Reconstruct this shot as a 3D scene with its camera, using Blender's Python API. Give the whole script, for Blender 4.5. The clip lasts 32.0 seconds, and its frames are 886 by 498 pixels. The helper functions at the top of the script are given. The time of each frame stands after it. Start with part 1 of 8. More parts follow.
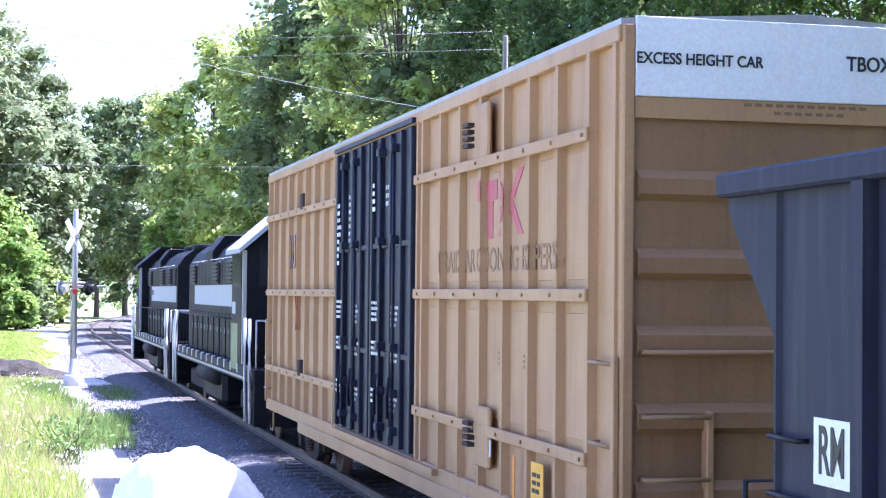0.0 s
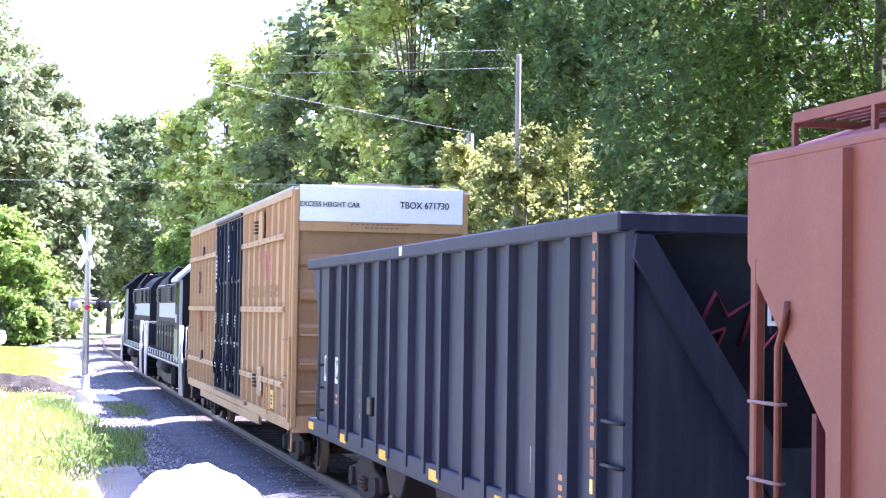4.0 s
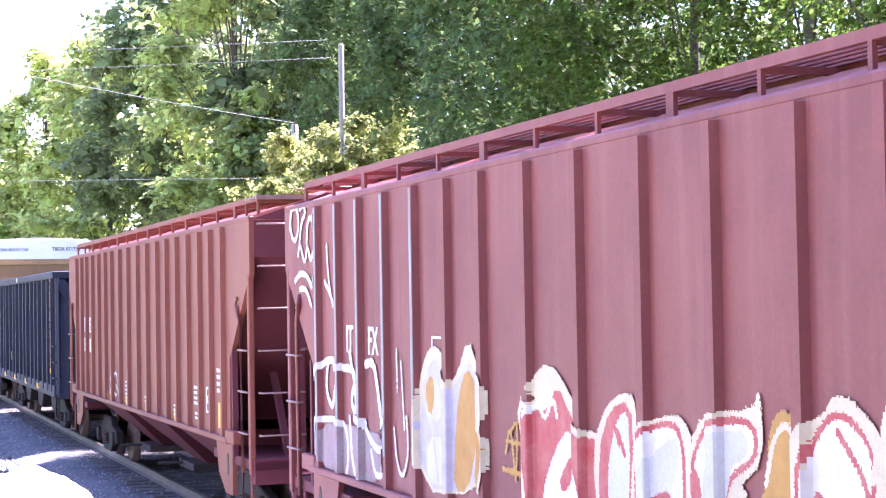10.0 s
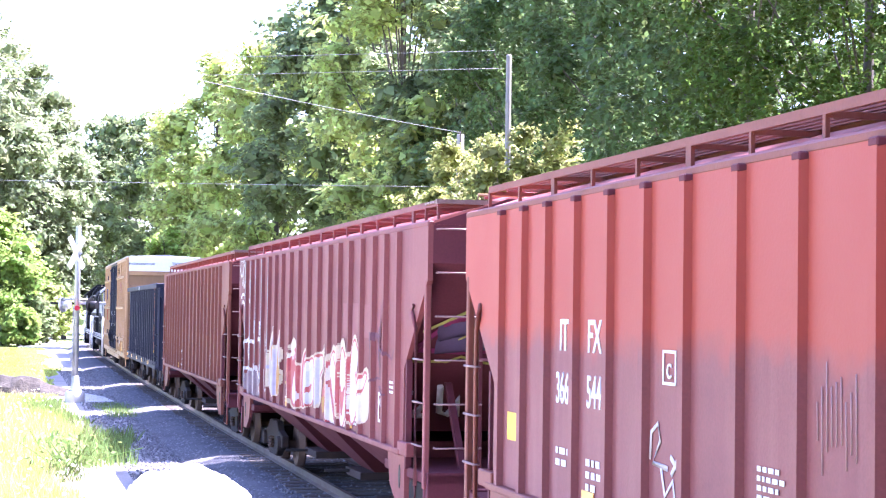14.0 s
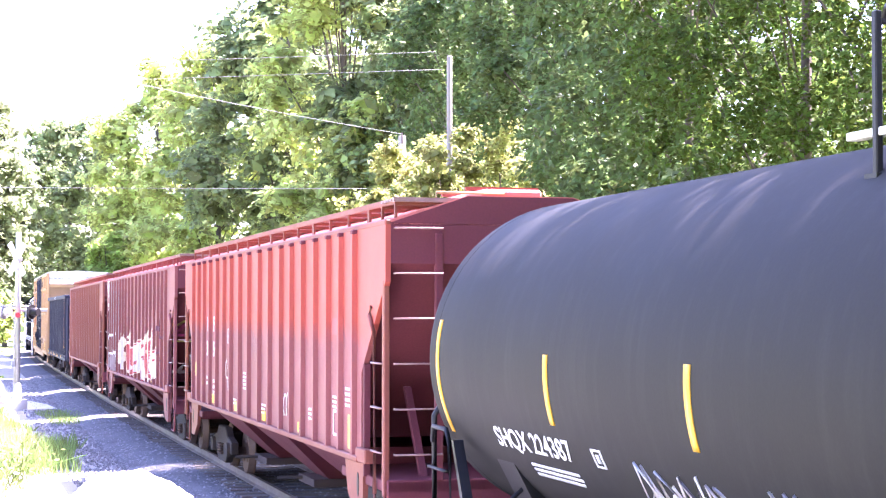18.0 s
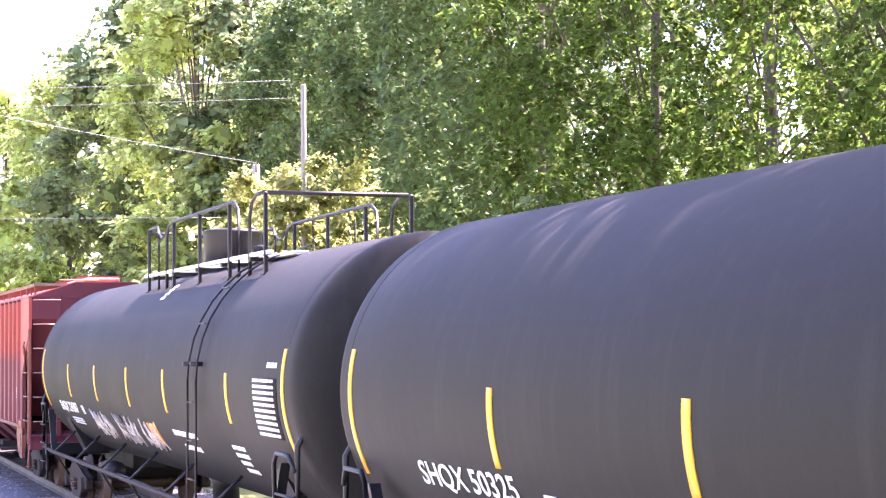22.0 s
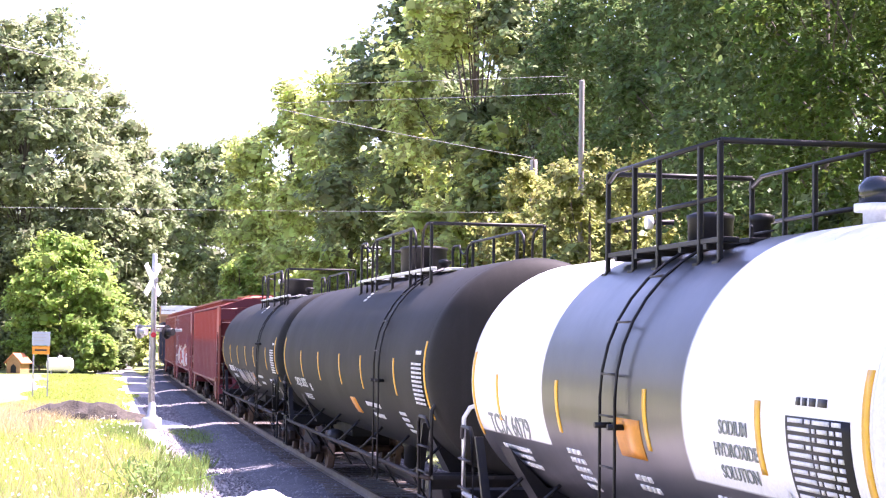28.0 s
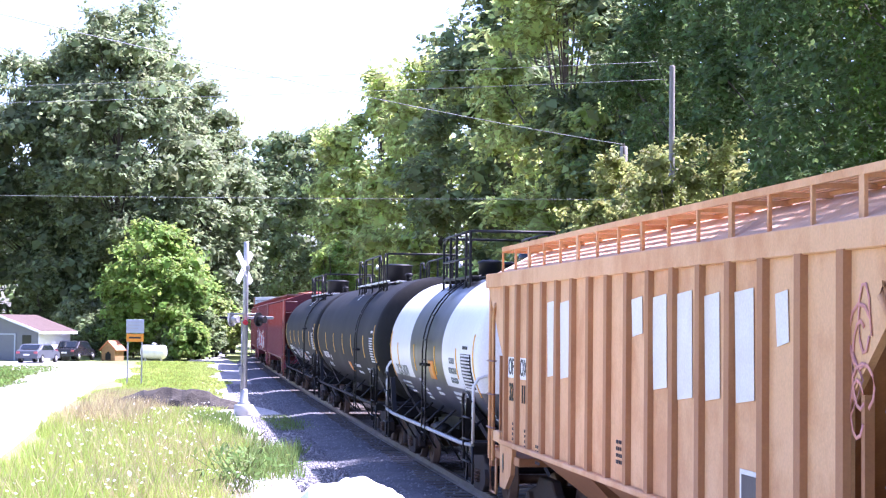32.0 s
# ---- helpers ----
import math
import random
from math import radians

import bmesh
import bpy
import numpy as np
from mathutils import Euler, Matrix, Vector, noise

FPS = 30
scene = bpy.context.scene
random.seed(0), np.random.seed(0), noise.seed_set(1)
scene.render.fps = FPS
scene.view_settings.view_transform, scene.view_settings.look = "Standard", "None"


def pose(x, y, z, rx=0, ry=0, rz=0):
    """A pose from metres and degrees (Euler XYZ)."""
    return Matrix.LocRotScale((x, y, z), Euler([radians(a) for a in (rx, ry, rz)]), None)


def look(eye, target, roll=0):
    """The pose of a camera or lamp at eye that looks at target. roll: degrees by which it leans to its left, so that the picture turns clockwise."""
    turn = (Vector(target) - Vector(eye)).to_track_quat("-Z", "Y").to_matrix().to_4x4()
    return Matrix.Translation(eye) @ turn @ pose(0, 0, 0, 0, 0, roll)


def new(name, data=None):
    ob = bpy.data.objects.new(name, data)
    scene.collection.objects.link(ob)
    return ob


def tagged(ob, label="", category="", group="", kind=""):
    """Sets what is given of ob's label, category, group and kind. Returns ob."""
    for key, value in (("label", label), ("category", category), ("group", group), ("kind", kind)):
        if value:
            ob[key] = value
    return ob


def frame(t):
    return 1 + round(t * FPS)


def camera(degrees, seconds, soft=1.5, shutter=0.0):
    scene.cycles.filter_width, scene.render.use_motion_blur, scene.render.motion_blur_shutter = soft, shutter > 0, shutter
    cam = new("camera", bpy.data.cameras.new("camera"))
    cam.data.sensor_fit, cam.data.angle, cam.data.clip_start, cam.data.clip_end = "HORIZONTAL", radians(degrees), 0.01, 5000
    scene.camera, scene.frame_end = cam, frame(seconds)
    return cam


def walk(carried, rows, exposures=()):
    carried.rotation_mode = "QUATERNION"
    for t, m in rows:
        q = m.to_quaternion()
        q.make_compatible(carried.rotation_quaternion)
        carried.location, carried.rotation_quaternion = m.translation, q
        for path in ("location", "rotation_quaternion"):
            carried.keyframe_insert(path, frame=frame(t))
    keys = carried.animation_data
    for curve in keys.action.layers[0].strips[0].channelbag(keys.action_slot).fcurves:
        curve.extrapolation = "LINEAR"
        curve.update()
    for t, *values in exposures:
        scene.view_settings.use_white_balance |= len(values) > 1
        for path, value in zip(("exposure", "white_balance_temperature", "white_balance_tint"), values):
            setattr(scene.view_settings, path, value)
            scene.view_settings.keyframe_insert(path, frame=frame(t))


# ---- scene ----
EXPO = ((0.0, 2.2, 5120, 34), (2.0, 2.47, 5150, 34), (4.0, 2.7, 5450, 39), (7.0, 2.83, 5550, 42), (9.0, 3.08, 5550, 44), (11.0, 2.87, 5730, 42), (13.0, 3.05, 5480, 42), (15.0, 2.97, 5430, 42), (18.0, 3.62, 5880, 46), (20.0, 3.55, 6030, 46), (22.0, 3.42, 6230, 50),
        (23.0, 3.55, 6280, 50), (24.0, 3.66, 6280, 50), (25.0, 3.78, 6180, 50), (26.0, 3.55, 6180, 48), (29.0, 2.15, 6080, 46), (32.0, 2.02, 5330, 42))
# ---- camera ----
EYE = (0.0, 0.0, 2.95)


def aim(yaw, pitch, roll):
    return pose(*EYE, 90 + pitch, 0, -yaw) @ pose(0, 0, 0, 0, 0, -roll)


cam = camera(28.65, 32.0, soft=1.2)
walk(cam, [(t, aim(y, p, r)) for t, y, p, r in (
    (0.0, 13.97, 1.49, -0.55), (0.5, 14.88, 2.03, -0.89), (1.0, 14.42, 1.67, -0.63), (1.5, 12.72, 1.61, -0.92), (2.0, 10.78, 1.46, -1.00),
    (2.5, 9.62, 1.62, -0.73), (3.0, 9.89, 2.16, -0.83), (3.5, 12.34, 1.96, -0.84), (4.0, 13.56, 2.08, -0.87), (4.5, 13.92, 2.77, -1.09),
    (6.5, 13.00, 2.12, -0.23), (7.0, 12.91, 2.15, -0.49), (7.5, 12.36, 2.12, -0.69), (8.0, 13.80, 1.94, -0.69), (8.5, 15.25, 2.12, -0.81),
    (9.0, 17.30, 3.14, -0.62), (9.5, 18.19, 3.11, 0.76), (10.0, 19.24, 1.73, 0.97), (10.5, 19.08, 1.66, 1.27), (11.0, 19.59, 1.75, 1.40),
    (11.5, 19.75, 0.86, 0.59), (12.0, 18.49, 1.89, 0.24), (12.5, 15.99, 2.05, -0.69), (13.0, 14.40, 2.93, -0.26), (13.5, 13.05, 2.33, 0.04),
    (14.0, 13.88, 2.10, -0.84), (14.5, 16.02, 2.84, -0.17), (15.0, 16.88, 1.75, 0.09), (15.5, 17.66, 2.67, 0.04), (17.5, 17.96, 2.72, 0.73),
    (18.0, 15.76, 2.16, -0.03), (18.5, 13.72, 1.90, 0.08), (19.0, 13.59, 2.36, -0.02), (19.5, 13.59, 2.14, -0.49), (20.0, 14.76, 3.26, -1.07),
    (20.5, 15.16, 3.55, -0.41), (21.0, 16.18, 3.37, -0.46), (21.5, 18.28, 3.39, 0.14), (22.0, 20.55, 3.07, 0.60), (22.5, 20.19, 2.88, 0.29),
    (23.0, 20.21, 3.47, 0.51), (23.5, 20.69, 3.81, 0.85), (24.0, 20.98, 3.66, 1.17), (24.5, 19.73, 4.91, 0.81), (25.0, 18.27, 3.62, 0.48),
    (25.5, 16.38, 2.62, -0.78), (26.0, 12.96, 2.71, -1.08), (26.5, 10.25, 2.56, -0.83), (28.5, 11.92, 2.96, -0.41), (29.0, 10.95, 1.47, 0.94),
    (29.5, 9.24, 2.09, 0.01), (30.0, 9.70, 1.86, 0.64), (30.5, 10.11, 2.13, 0.28), (31.0, 8.35, 2.04, -0.79), (31.5, 8.56, 2.55, -0.65),
    (32.0, 8.47, 2.47, -0.64),
)], exposures=EXPO)


# ---- light ----
SUN_ELEVATION, SUN_AZIMUTH = 60.0, 84.0   # degrees; azimuth clockwise from +Y
world = bpy.data.worlds.new("sky")
scene.world = world
world.use_nodes = True
sky = world.node_tree.nodes.new("ShaderNodeTexSky")
sky.sky_type = 'NISHITA'
sky.sun_disc = False
sky.sun_elevation, sky.sun_rotation = radians(SUN_ELEVATION), radians(SUN_AZIMUTH)
sky.air_density, sky.dust_density, sky.ozone_density = 1.0, 1.6, 1.0
world.node_tree.links.new(sky.outputs[0], world.node_tree.nodes["Background"].inputs[0])
world.node_tree.nodes["Background"].inputs[1].default_value = 0.11
sun = new("sun", bpy.data.lights.new("sun", 'SUN'))
sun.data.energy, sun.data.angle, sun.data.color = 5.0, radians(0.53), (1.0, 0.95, 0.86)
se, sa = radians(SUN_ELEVATION), radians(SUN_AZIMUTH)
sun.matrix_world = look((40 * math.cos(se) * math.sin(sa), 40 * math.cos(se) * math.cos(sa), 40 * math.sin(se)), (0, 0, 0))


# ---- materials ----
def material(name, base, rough=0.6, metal=0.0, second=None, scale=3.0, amount=0.35, grain=40.0, bump=0.15, dist=0.01,
             streak=0.0, streak_colour=(0.1, 0.06, 0.04), island=0.0, rnd=0.0, spec=0.5, squash=(1, 1, 1), spread=0.15, fine=5.0):
    """Base colour broken by stains at one scale and grain at another, with optional vertical streaks of grime or rust."""
    m = bpy.data.materials.new(name)
    m.use_nodes = True
    nt = m.node_tree
    ns, ln = nt.nodes, nt.links
    bsdf = ns["Principled BSDF"]
    co = ns.new("ShaderNodeTexCoord")
    mp = ns.new("ShaderNodeMapping")
    mp.inputs["Scale"].default_value = squash
    ln.new(co.outputs["Object"], mp.inputs["Vector"])
    n1 = ns.new("ShaderNodeTexNoise")
    n1.inputs["Scale"].default_value, n1.inputs["Detail"].default_value = scale, 5
    n1.inputs["Roughness"].default_value = 0.65
    ln.new(mp.outputs[0], n1.inputs["Vector"])
    ramp = ns.new("ShaderNodeMapRange")
    ramp.inputs["From Min"].default_value, ramp.inputs["From Max"].default_value = 0.53 - spread, 0.53 + spread
    ln.new(n1.outputs["Fac"], ramp.inputs["Value"])
    mul = ns.new("ShaderNodeMath")
    mul.operation = 'MULTIPLY'
    mul.inputs[1].default_value = amount
    ln.new(ramp.outputs[0], mul.inputs[0])
    mix = ns.new("ShaderNodeMix")
    mix.data_type = 'RGBA'
    two = second or tuple(c * 0.6 for c in base)
    mix.inputs["A"].default_value, mix.inputs["B"].default_value = (*base, 1), (*two, 1)
    ln.new(mul.outputs[0], mix.inputs["Factor"])
    colour = mix.outputs["Result"]
    if streak:
        ms = ns.new("ShaderNodeMapping")
        ms.inputs["Scale"].default_value = (fine, fine, 0.07 * fine)
        ln.new(co.outputs["Object"], ms.inputs["Vector"])
        n3 = ns.new("ShaderNodeTexNoise")
        n3.inputs["Scale"].default_value, n3.inputs["Detail"].default_value = 1.6, 4
        ln.new(ms.outputs[0], n3.inputs["Vector"])
        r3 = ns.new("ShaderNodeMapRange")
        r3.inputs["From Min"].default_value, r3.inputs["From Max"].default_value = 0.5, 0.75
        r3.inputs["To Max"].default_value = streak
        ln.new(n3.outputs["Fac"], r3.inputs["Value"])
        mx = ns.new("ShaderNodeMix")
        mx.data_type = 'RGBA'
        mx.inputs["B"].default_value = (*streak_colour, 1)
        ln.new(colour, mx.inputs["A"])
        ln.new(r3.outputs[0], mx.inputs["Factor"])
        colour = mx.outputs["Result"]
    n2 = ns.new("ShaderNodeTexNoise")
    n2.inputs["Scale"].default_value, n2.inputs["Detail"].default_value = grain, 3
    ln.new(co.outputs["Object"], n2.inputs["Vector"])
    hsv = ns.new("ShaderNodeHueSaturation")
    gr = ns.new("ShaderNodeMapRange")
    gr.inputs["To Min"].default_value, gr.inputs["To Max"].default_value = 0.82, 1.18
    ln.new(n2.outputs["Fac"], gr.inputs["Value"])
    value = gr.outputs[0]
    if island or rnd:
        src = ns.new("ShaderNodeNewGeometry").outputs["Random Per Island"] if island else ns.new("ShaderNodeObjectInfo").outputs["Random"]
        k = island or rnd
        ir = ns.new("ShaderNodeMapRange")
        ir.inputs["To Min"].default_value, ir.inputs["To Max"].default_value = 1 - k, 1 + k
        ln.new(src, ir.inputs["Value"])
        mm = ns.new("ShaderNodeMath")
        mm.operation = 'MULTIPLY'
        ln.new(value, mm.inputs[0])
        ln.new(ir.outputs[0], mm.inputs[1])
        value = mm.outputs[0]
        hr = ns.new("ShaderNodeMapRange")
        hr.inputs["To Min"].default_value, hr.inputs["To Max"].default_value = 0.5 - k * 0.05, 0.5 + k * 0.05
        ln.new(src, hr.inputs["Value"])
        ln.new(hr.outputs[0], hsv.inputs["Hue"])
    ln.new(value, hsv.inputs["Value"])
    ln.new(colour, hsv.inputs["Color"])
    ln.new(hsv.outputs[0], bsdf.inputs["Base Color"])
    rr = ns.new("ShaderNodeMapRange")
    rr.inputs["To Min"].default_value, rr.inputs["To Max"].default_value = max(0.05, rough - 0.12), min(1, rough + 0.12)
    ln.new(n1.outputs["Fac"], rr.inputs["Value"])
    ln.new(rr.outputs[0], bsdf.inputs["Roughness"])
    bsdf.inputs["Metallic"].default_value = metal
    bsdf.inputs["Specular IOR Level"].default_value = spec
    if bump:
        bp = ns.new("ShaderNodeBump")
        bp.inputs["Strength"].default_value, bp.inputs["Distance"].default_value = bump, dist
        ln.new(n2.outputs["Fac"], bp.inputs["Height"])
        ln.new(bp.outputs[0], bsdf.inputs["Normal"])
    return m


def band(m, axis, edge, soft, colour, above=True, wobble=0.0, amount=1.0, limits=None):
    """Lays a second paint over a material on one side of a line (object space), with a ragged edge; limits: (axis, low, high)."""
    nt = m.node_tree
    ns, ln = nt.nodes, nt.links
    bsdf = ns["Principled BSDF"]
    old = bsdf.inputs["Base Color"].links[0].from_socket
    co = ns.new("ShaderNodeTexCoord")
    sep = ns.new("ShaderNodeSeparateXYZ")
    ln.new(co.outputs["Object"], sep.inputs[0])
    nz = ns.new("ShaderNodeTexNoise")
    nz.inputs["Scale"].default_value, nz.inputs["Detail"].default_value = 2.3, 4
    ln.new(co.outputs["Object"], nz.inputs["Vector"])
    ad = ns.new("ShaderNodeMath")
    ad.operation = 'MULTIPLY_ADD'
    ad.inputs[1].default_value = wobble
    ln.new(nz.outputs["Fac"], ad.inputs[0])
    ln.new(sep.outputs["XYZ".index(axis)], ad.inputs[2])
    mr = ns.new("ShaderNodeMapRange")
    lo, hi = edge + wobble * 0.5 - soft, edge + wobble * 0.5 + soft
    mr.inputs["From Min"].default_value, mr.inputs["From Max"].default_value = lo, hi
    mr.inputs["To Min"].default_value, mr.inputs["To Max"].default_value = (0, amount) if above else (amount, 0)
    ln.new(ad.outputs[0], mr.inputs["Value"])
    fac = mr.outputs[0]
    if limits:
        ax, a, b = limits
        for edge2, up in ((a, True), (b, False)):
            m2 = ns.new("ShaderNodeMapRange")
            m2.inputs["From Min"].default_value, m2.inputs["From Max"].default_value = edge2 - 0.03, edge2 + 0.03
            m2.inputs["To Min"].default_value, m2.inputs["To Max"].default_value = (0, 1) if up else (1, 0)
            ln.new(sep.outputs["XYZ".index(ax)], m2.inputs["Value"])
            mu = ns.new("ShaderNodeMath")
            mu.operation = 'MULTIPLY'
            ln.new(fac, mu.inputs[0])
            ln.new(m2.outputs[0], mu.inputs[1])
            fac = mu.outputs[0]
    mx = ns.new("ShaderNodeMix")
    mx.data_type = 'RGBA'
    mx.inputs["B"].default_value = (*colour, 1)
    ln.new(old, mx.inputs["A"])
    ln.new(fac, mx.inputs["Factor"])
    ln.new(mx.outputs["Result"], bsdf.inputs["Base Color"])
    return m


def leafy(name, base, island=0.45, glow=0.45):
    """Leaves: a rough front, with light coming through from behind."""
    m = material(name, base, 0.55, island=island, scale=0.25, amount=0.45, second=(base[0] * 1.4, base[1] * 1.25, base[2] * 1.05), bump=0, spec=0.16)
    nt = m.node_tree
    bsdf, out = nt.nodes["Principled BSDF"], nt.nodes["Material Output"]
    tr = nt.nodes.new("ShaderNodeBsdfTranslucent")
    mixer = nt.nodes.new("ShaderNodeMixShader")
    mixer.inputs[0].default_value = glow
    hv = nt.nodes.new("ShaderNodeHueSaturation")
    hv.inputs["Value"].default_value, hv.inputs["Saturation"].default_value, hv.inputs["Hue"].default_value = 2.1, 1.0, 0.488
    nt.links.new(bsdf.inputs["Base Color"].links[0].from_socket, hv.inputs["Color"])
    nt.links.new(hv.outputs[0], tr.inputs["Color"])
    nt.links.new(bsdf.outputs[0], mixer.inputs[1])
    nt.links.new(tr.outputs[0], mixer.inputs[2])
    nt.links.new(mixer.outputs[0], out.inputs["Surface"])
    return m


TAN = material("tan_boxcar_paint", (0.43, 0.25, 0.115), 0.5, second=(0.34, 0.185, 0.085), scale=0.8, amount=0.6, streak=0.4, streak_colour=(0.25, 0.13, 0.05))
# the boxcar tan made darker, so the end's shade sits in the paint colour
TANEND = material("shaded_tan_end_paint", (0.29, 0.16, 0.068), 0.55, second=(0.2, 0.11, 0.05), scale=0.9, amount=0.6, streak=0.4, streak_colour=(0.15, 0.075, 0.03))
NAVY = material("dark_blue_paint", (0.014, 0.016, 0.034), 0.5, spec=0.3, second=(0.035, 0.035, 0.05), scale=1.2, streak=0.3, streak_colour=(0.06, 0.06, 0.07))
GONDOLA = material("dusty_blue_black_paint", (0.018, 0.0195, 0.038), 0.6, spec=0.25, second=(0.031, 0.033, 0.055), scale=1.0, amount=0.6, streak=0.5, streak_colour=(0.06, 0.058, 0.07))
WHITE = material("white_panel_paint", (0.8, 0.81, 0.82), 0.4, second=(0.7, 0.7, 0.68), scale=1.5, amount=0.3, bump=0.05)
LETTER_BLACK = material("black_lettering", (0.02, 0.02, 0.022), 0.5, scale=6, amount=0.3, bump=0)
LETTER_WHITE = material("white_lettering", (0.75, 0.75, 0.74), 0.55, second=(0.5, 0.47, 0.45), scale=7, amount=0.5, bump=0)
LETTER_RED = material("faded_red_lettering", (0.42, 0.07, 0.10), 0.55, second=(0.5, 0.18, 0.14), scale=7, amount=0.5, bump=0)
LETTER_ORANGE = material("orange_lettering", (0.6, 0.2, 0.03), 0.5, scale=6, bump=0)
WARMWHITE = material("warm_white_overpaint", (0.72, 0.70, 0.64), 0.6, second=(0.6, 0.54, 0.45), scale=3, amount=0.4, bump=0)
GREYTEXT = material("grey_green_lettering", (0.14, 0.16, 0.15), 0.55, second=(0.3, 0.32, 0.3), scale=6, amount=0.5, bump=0)
RUSTSTRIPE = material("dull_rust_stripe", (0.3, 0.11, 0.04), 0.6, second=(0.12, 0.05, 0.03), scale=5, amount=0.6, bump=0)
YELLOW = material("yellow_reflector", (0.85, 0.45, 0.02), 0.35, second=(0.6, 0.3, 0.03), scale=9, amount=0.5, bump=0)
ORANGE = material("orange_placard", (0.75, 0.28, 0.02), 0.4, scale=6, bump=0)
STEEL = material("grimy_truck_steel", (0.025, 0.02, 0.018), 0.8, spec=0.3, second=(0.05, 0.03, 0.02), scale=4, amount=0.6, grain=60, bump=0.3)
UNDER = material("brown_underframe", (0.045, 0.025, 0.022), 0.8, second=(0.04, 0.03, 0.028), scale=2, amount=0.6, bump=0.3)
WHEEL = material("rusty_wheel_steel", (0.12, 0.07, 0.045), 0.6, metal=0.4, scale=4, amount=0.6)
RAILHEAD = material("worn_rail_steel", (0.28, 0.25, 0.23), 0.35, metal=0.8, second=(0.16, 0.09, 0.05), scale=1.5, amount=0.5)
BRONZE = material("bare_rung_steel", (0.3, 0.18, 0.08), 0.5, scale=8)
RED1 = material("brown_red_hopper_paint", (0.205, 0.052, 0.031), 0.6, spread=0.09, fine=3.5, second=(0.175, 0.043, 0.031), scale=0.7, amount=0.6, streak=0.3, streak_colour=(0.2, 0.065, 0.045))
RED2 = material("maroon_hopper_paint", (0.215, 0.05, 0.048), 0.6, spread=0.09, fine=3.5, second=(0.155, 0.036, 0.041), scale=0.7, amount=0.6, streak=0.35, streak_colour=(0.31, 0.115, 0.105))
RED3 = material("faded_maroon_hopper_paint", (0.225, 0.06, 0.058), 0.6, spread=0.09, fine=3.5, second=(0.175, 0.046, 0.052), scale=0.7, amount=0.5, streak=0.35, streak_colour=(0.32, 0.12, 0.11))
band(RED3, "Z", 2.72, 0.10, (0.36, 0.058, 0.036), True, 0.5, 0.93)
# darker than the side reds: the shade on the hopper ends is in this colour
DARKRED = material("shaded_maroon_end_paint", (0.118, 0.024, 0.033), 0.7, spec=0.3, second=(0.1, 0.024, 0.034), scale=1.2, amount=0.5)
ROOFRED = material("bright_red_running_board", (0.42, 0.12, 0.10), 0.55, second=(0.3, 0.1, 0.09), scale=2, amount=0.5)
GREYRIB = material("green_grey_repainted_rib", (0.27, 0.30, 0.31), 0.6, second=(0.3, 0.14, 0.13), scale=2.5, amount=0.6)
DECK = material("bleached_deck_steel", (0.62, 0.62, 0.6), 0.6, second=(0.42, 0.41, 0.39), scale=3, amount=0.5)
TANKBLACK = material("dusty_black_tank_paint", (0.0145, 0.0138, 0.0125), 0.66, spec=0.16, second=(0.024, 0.023, 0.021), scale=0.5, amount=0.6, streak=0.25, streak_colour=(0.038, 0.036, 0.033), bump=0.05)
BLACK = material("black_paint", (0.010, 0.010, 0.012), 0.5, spec=0.3, second=(0.022, 0.02, 0.02), scale=2, amount=0.5)
TANKWHITE = material("white_tank_paint", (0.78, 0.78, 0.77), 0.35, second=(0.66, 0.64, 0.58), scale=0.8, amount=0.35, streak=0.18, streak_colour=(0.4, 0.36, 0.3), bump=0.05)
OCHRE = material("rusty_tan_hopper_paint", (0.66, 0.375, 0.18), 0.6, second=(0.52, 0.235, 0.085), scale=0.9, amount=0.8, squash=(1, 1.2, 0.9), spread=0.09, fine=1.3, streak=0.5, streak_colour=(0.55, 0.26, 0.1))
OCHRERIB = material("rust_brown_hopper_rib", (0.33, 0.135, 0.048), 0.65, second=(0.45, 0.22, 0.085), scale=1.2, amount=0.6, streak=0.4, streak_colour=(0.26, 0.1, 0.04))
OCHREROOF = material("sunlit_tan_roof_paint", (0.58, 0.37, 0.22), 0.7, second=(0.36, 0.25, 0.17), scale=1.6, amount=0.7)
LOCO = material("black_locomotive_paint", (0.006, 0.0065, 0.009), 0.55, spec=0.15, second=(0.014, 0.015, 0.018), scale=1.5, amount=0.5)
LOCOSTRIPE = material("grey_white_locomotive_stripe", (0.36, 0.4, 0.46), 0.45, second=(0.38, 0.4, 0.42), scale=2, amount=0.4)
LOCOGREEN = material("faded_green_cab_panel", (0.19, 0.24, 0.10), 0.5, second=(0.11, 0.13, 0.075), scale=2, amount=0.5)
RAILWHITE = material("white_handrail_paint", (0.72, 0.72, 0.7), 0.45, scale=8, amount=0.3, bump=0)
RUNG = material("worn_rung_steel", (0.22, 0.12, 0.11), 0.4, second=(0.3, 0.2, 0.19), scale=9, amount=0.5, bump=0)
GALV = material("weathered_galvanised_steel", (0.42, 0.42, 0.42), 0.5, metal=0.5, second=(0.3, 0.3, 0.29), scale=3, amount=0.5)
GLASS = material("dark_window_glass", (0.015, 0.02, 0.025), 0.08, scale=1, amount=0.2, bump=0)


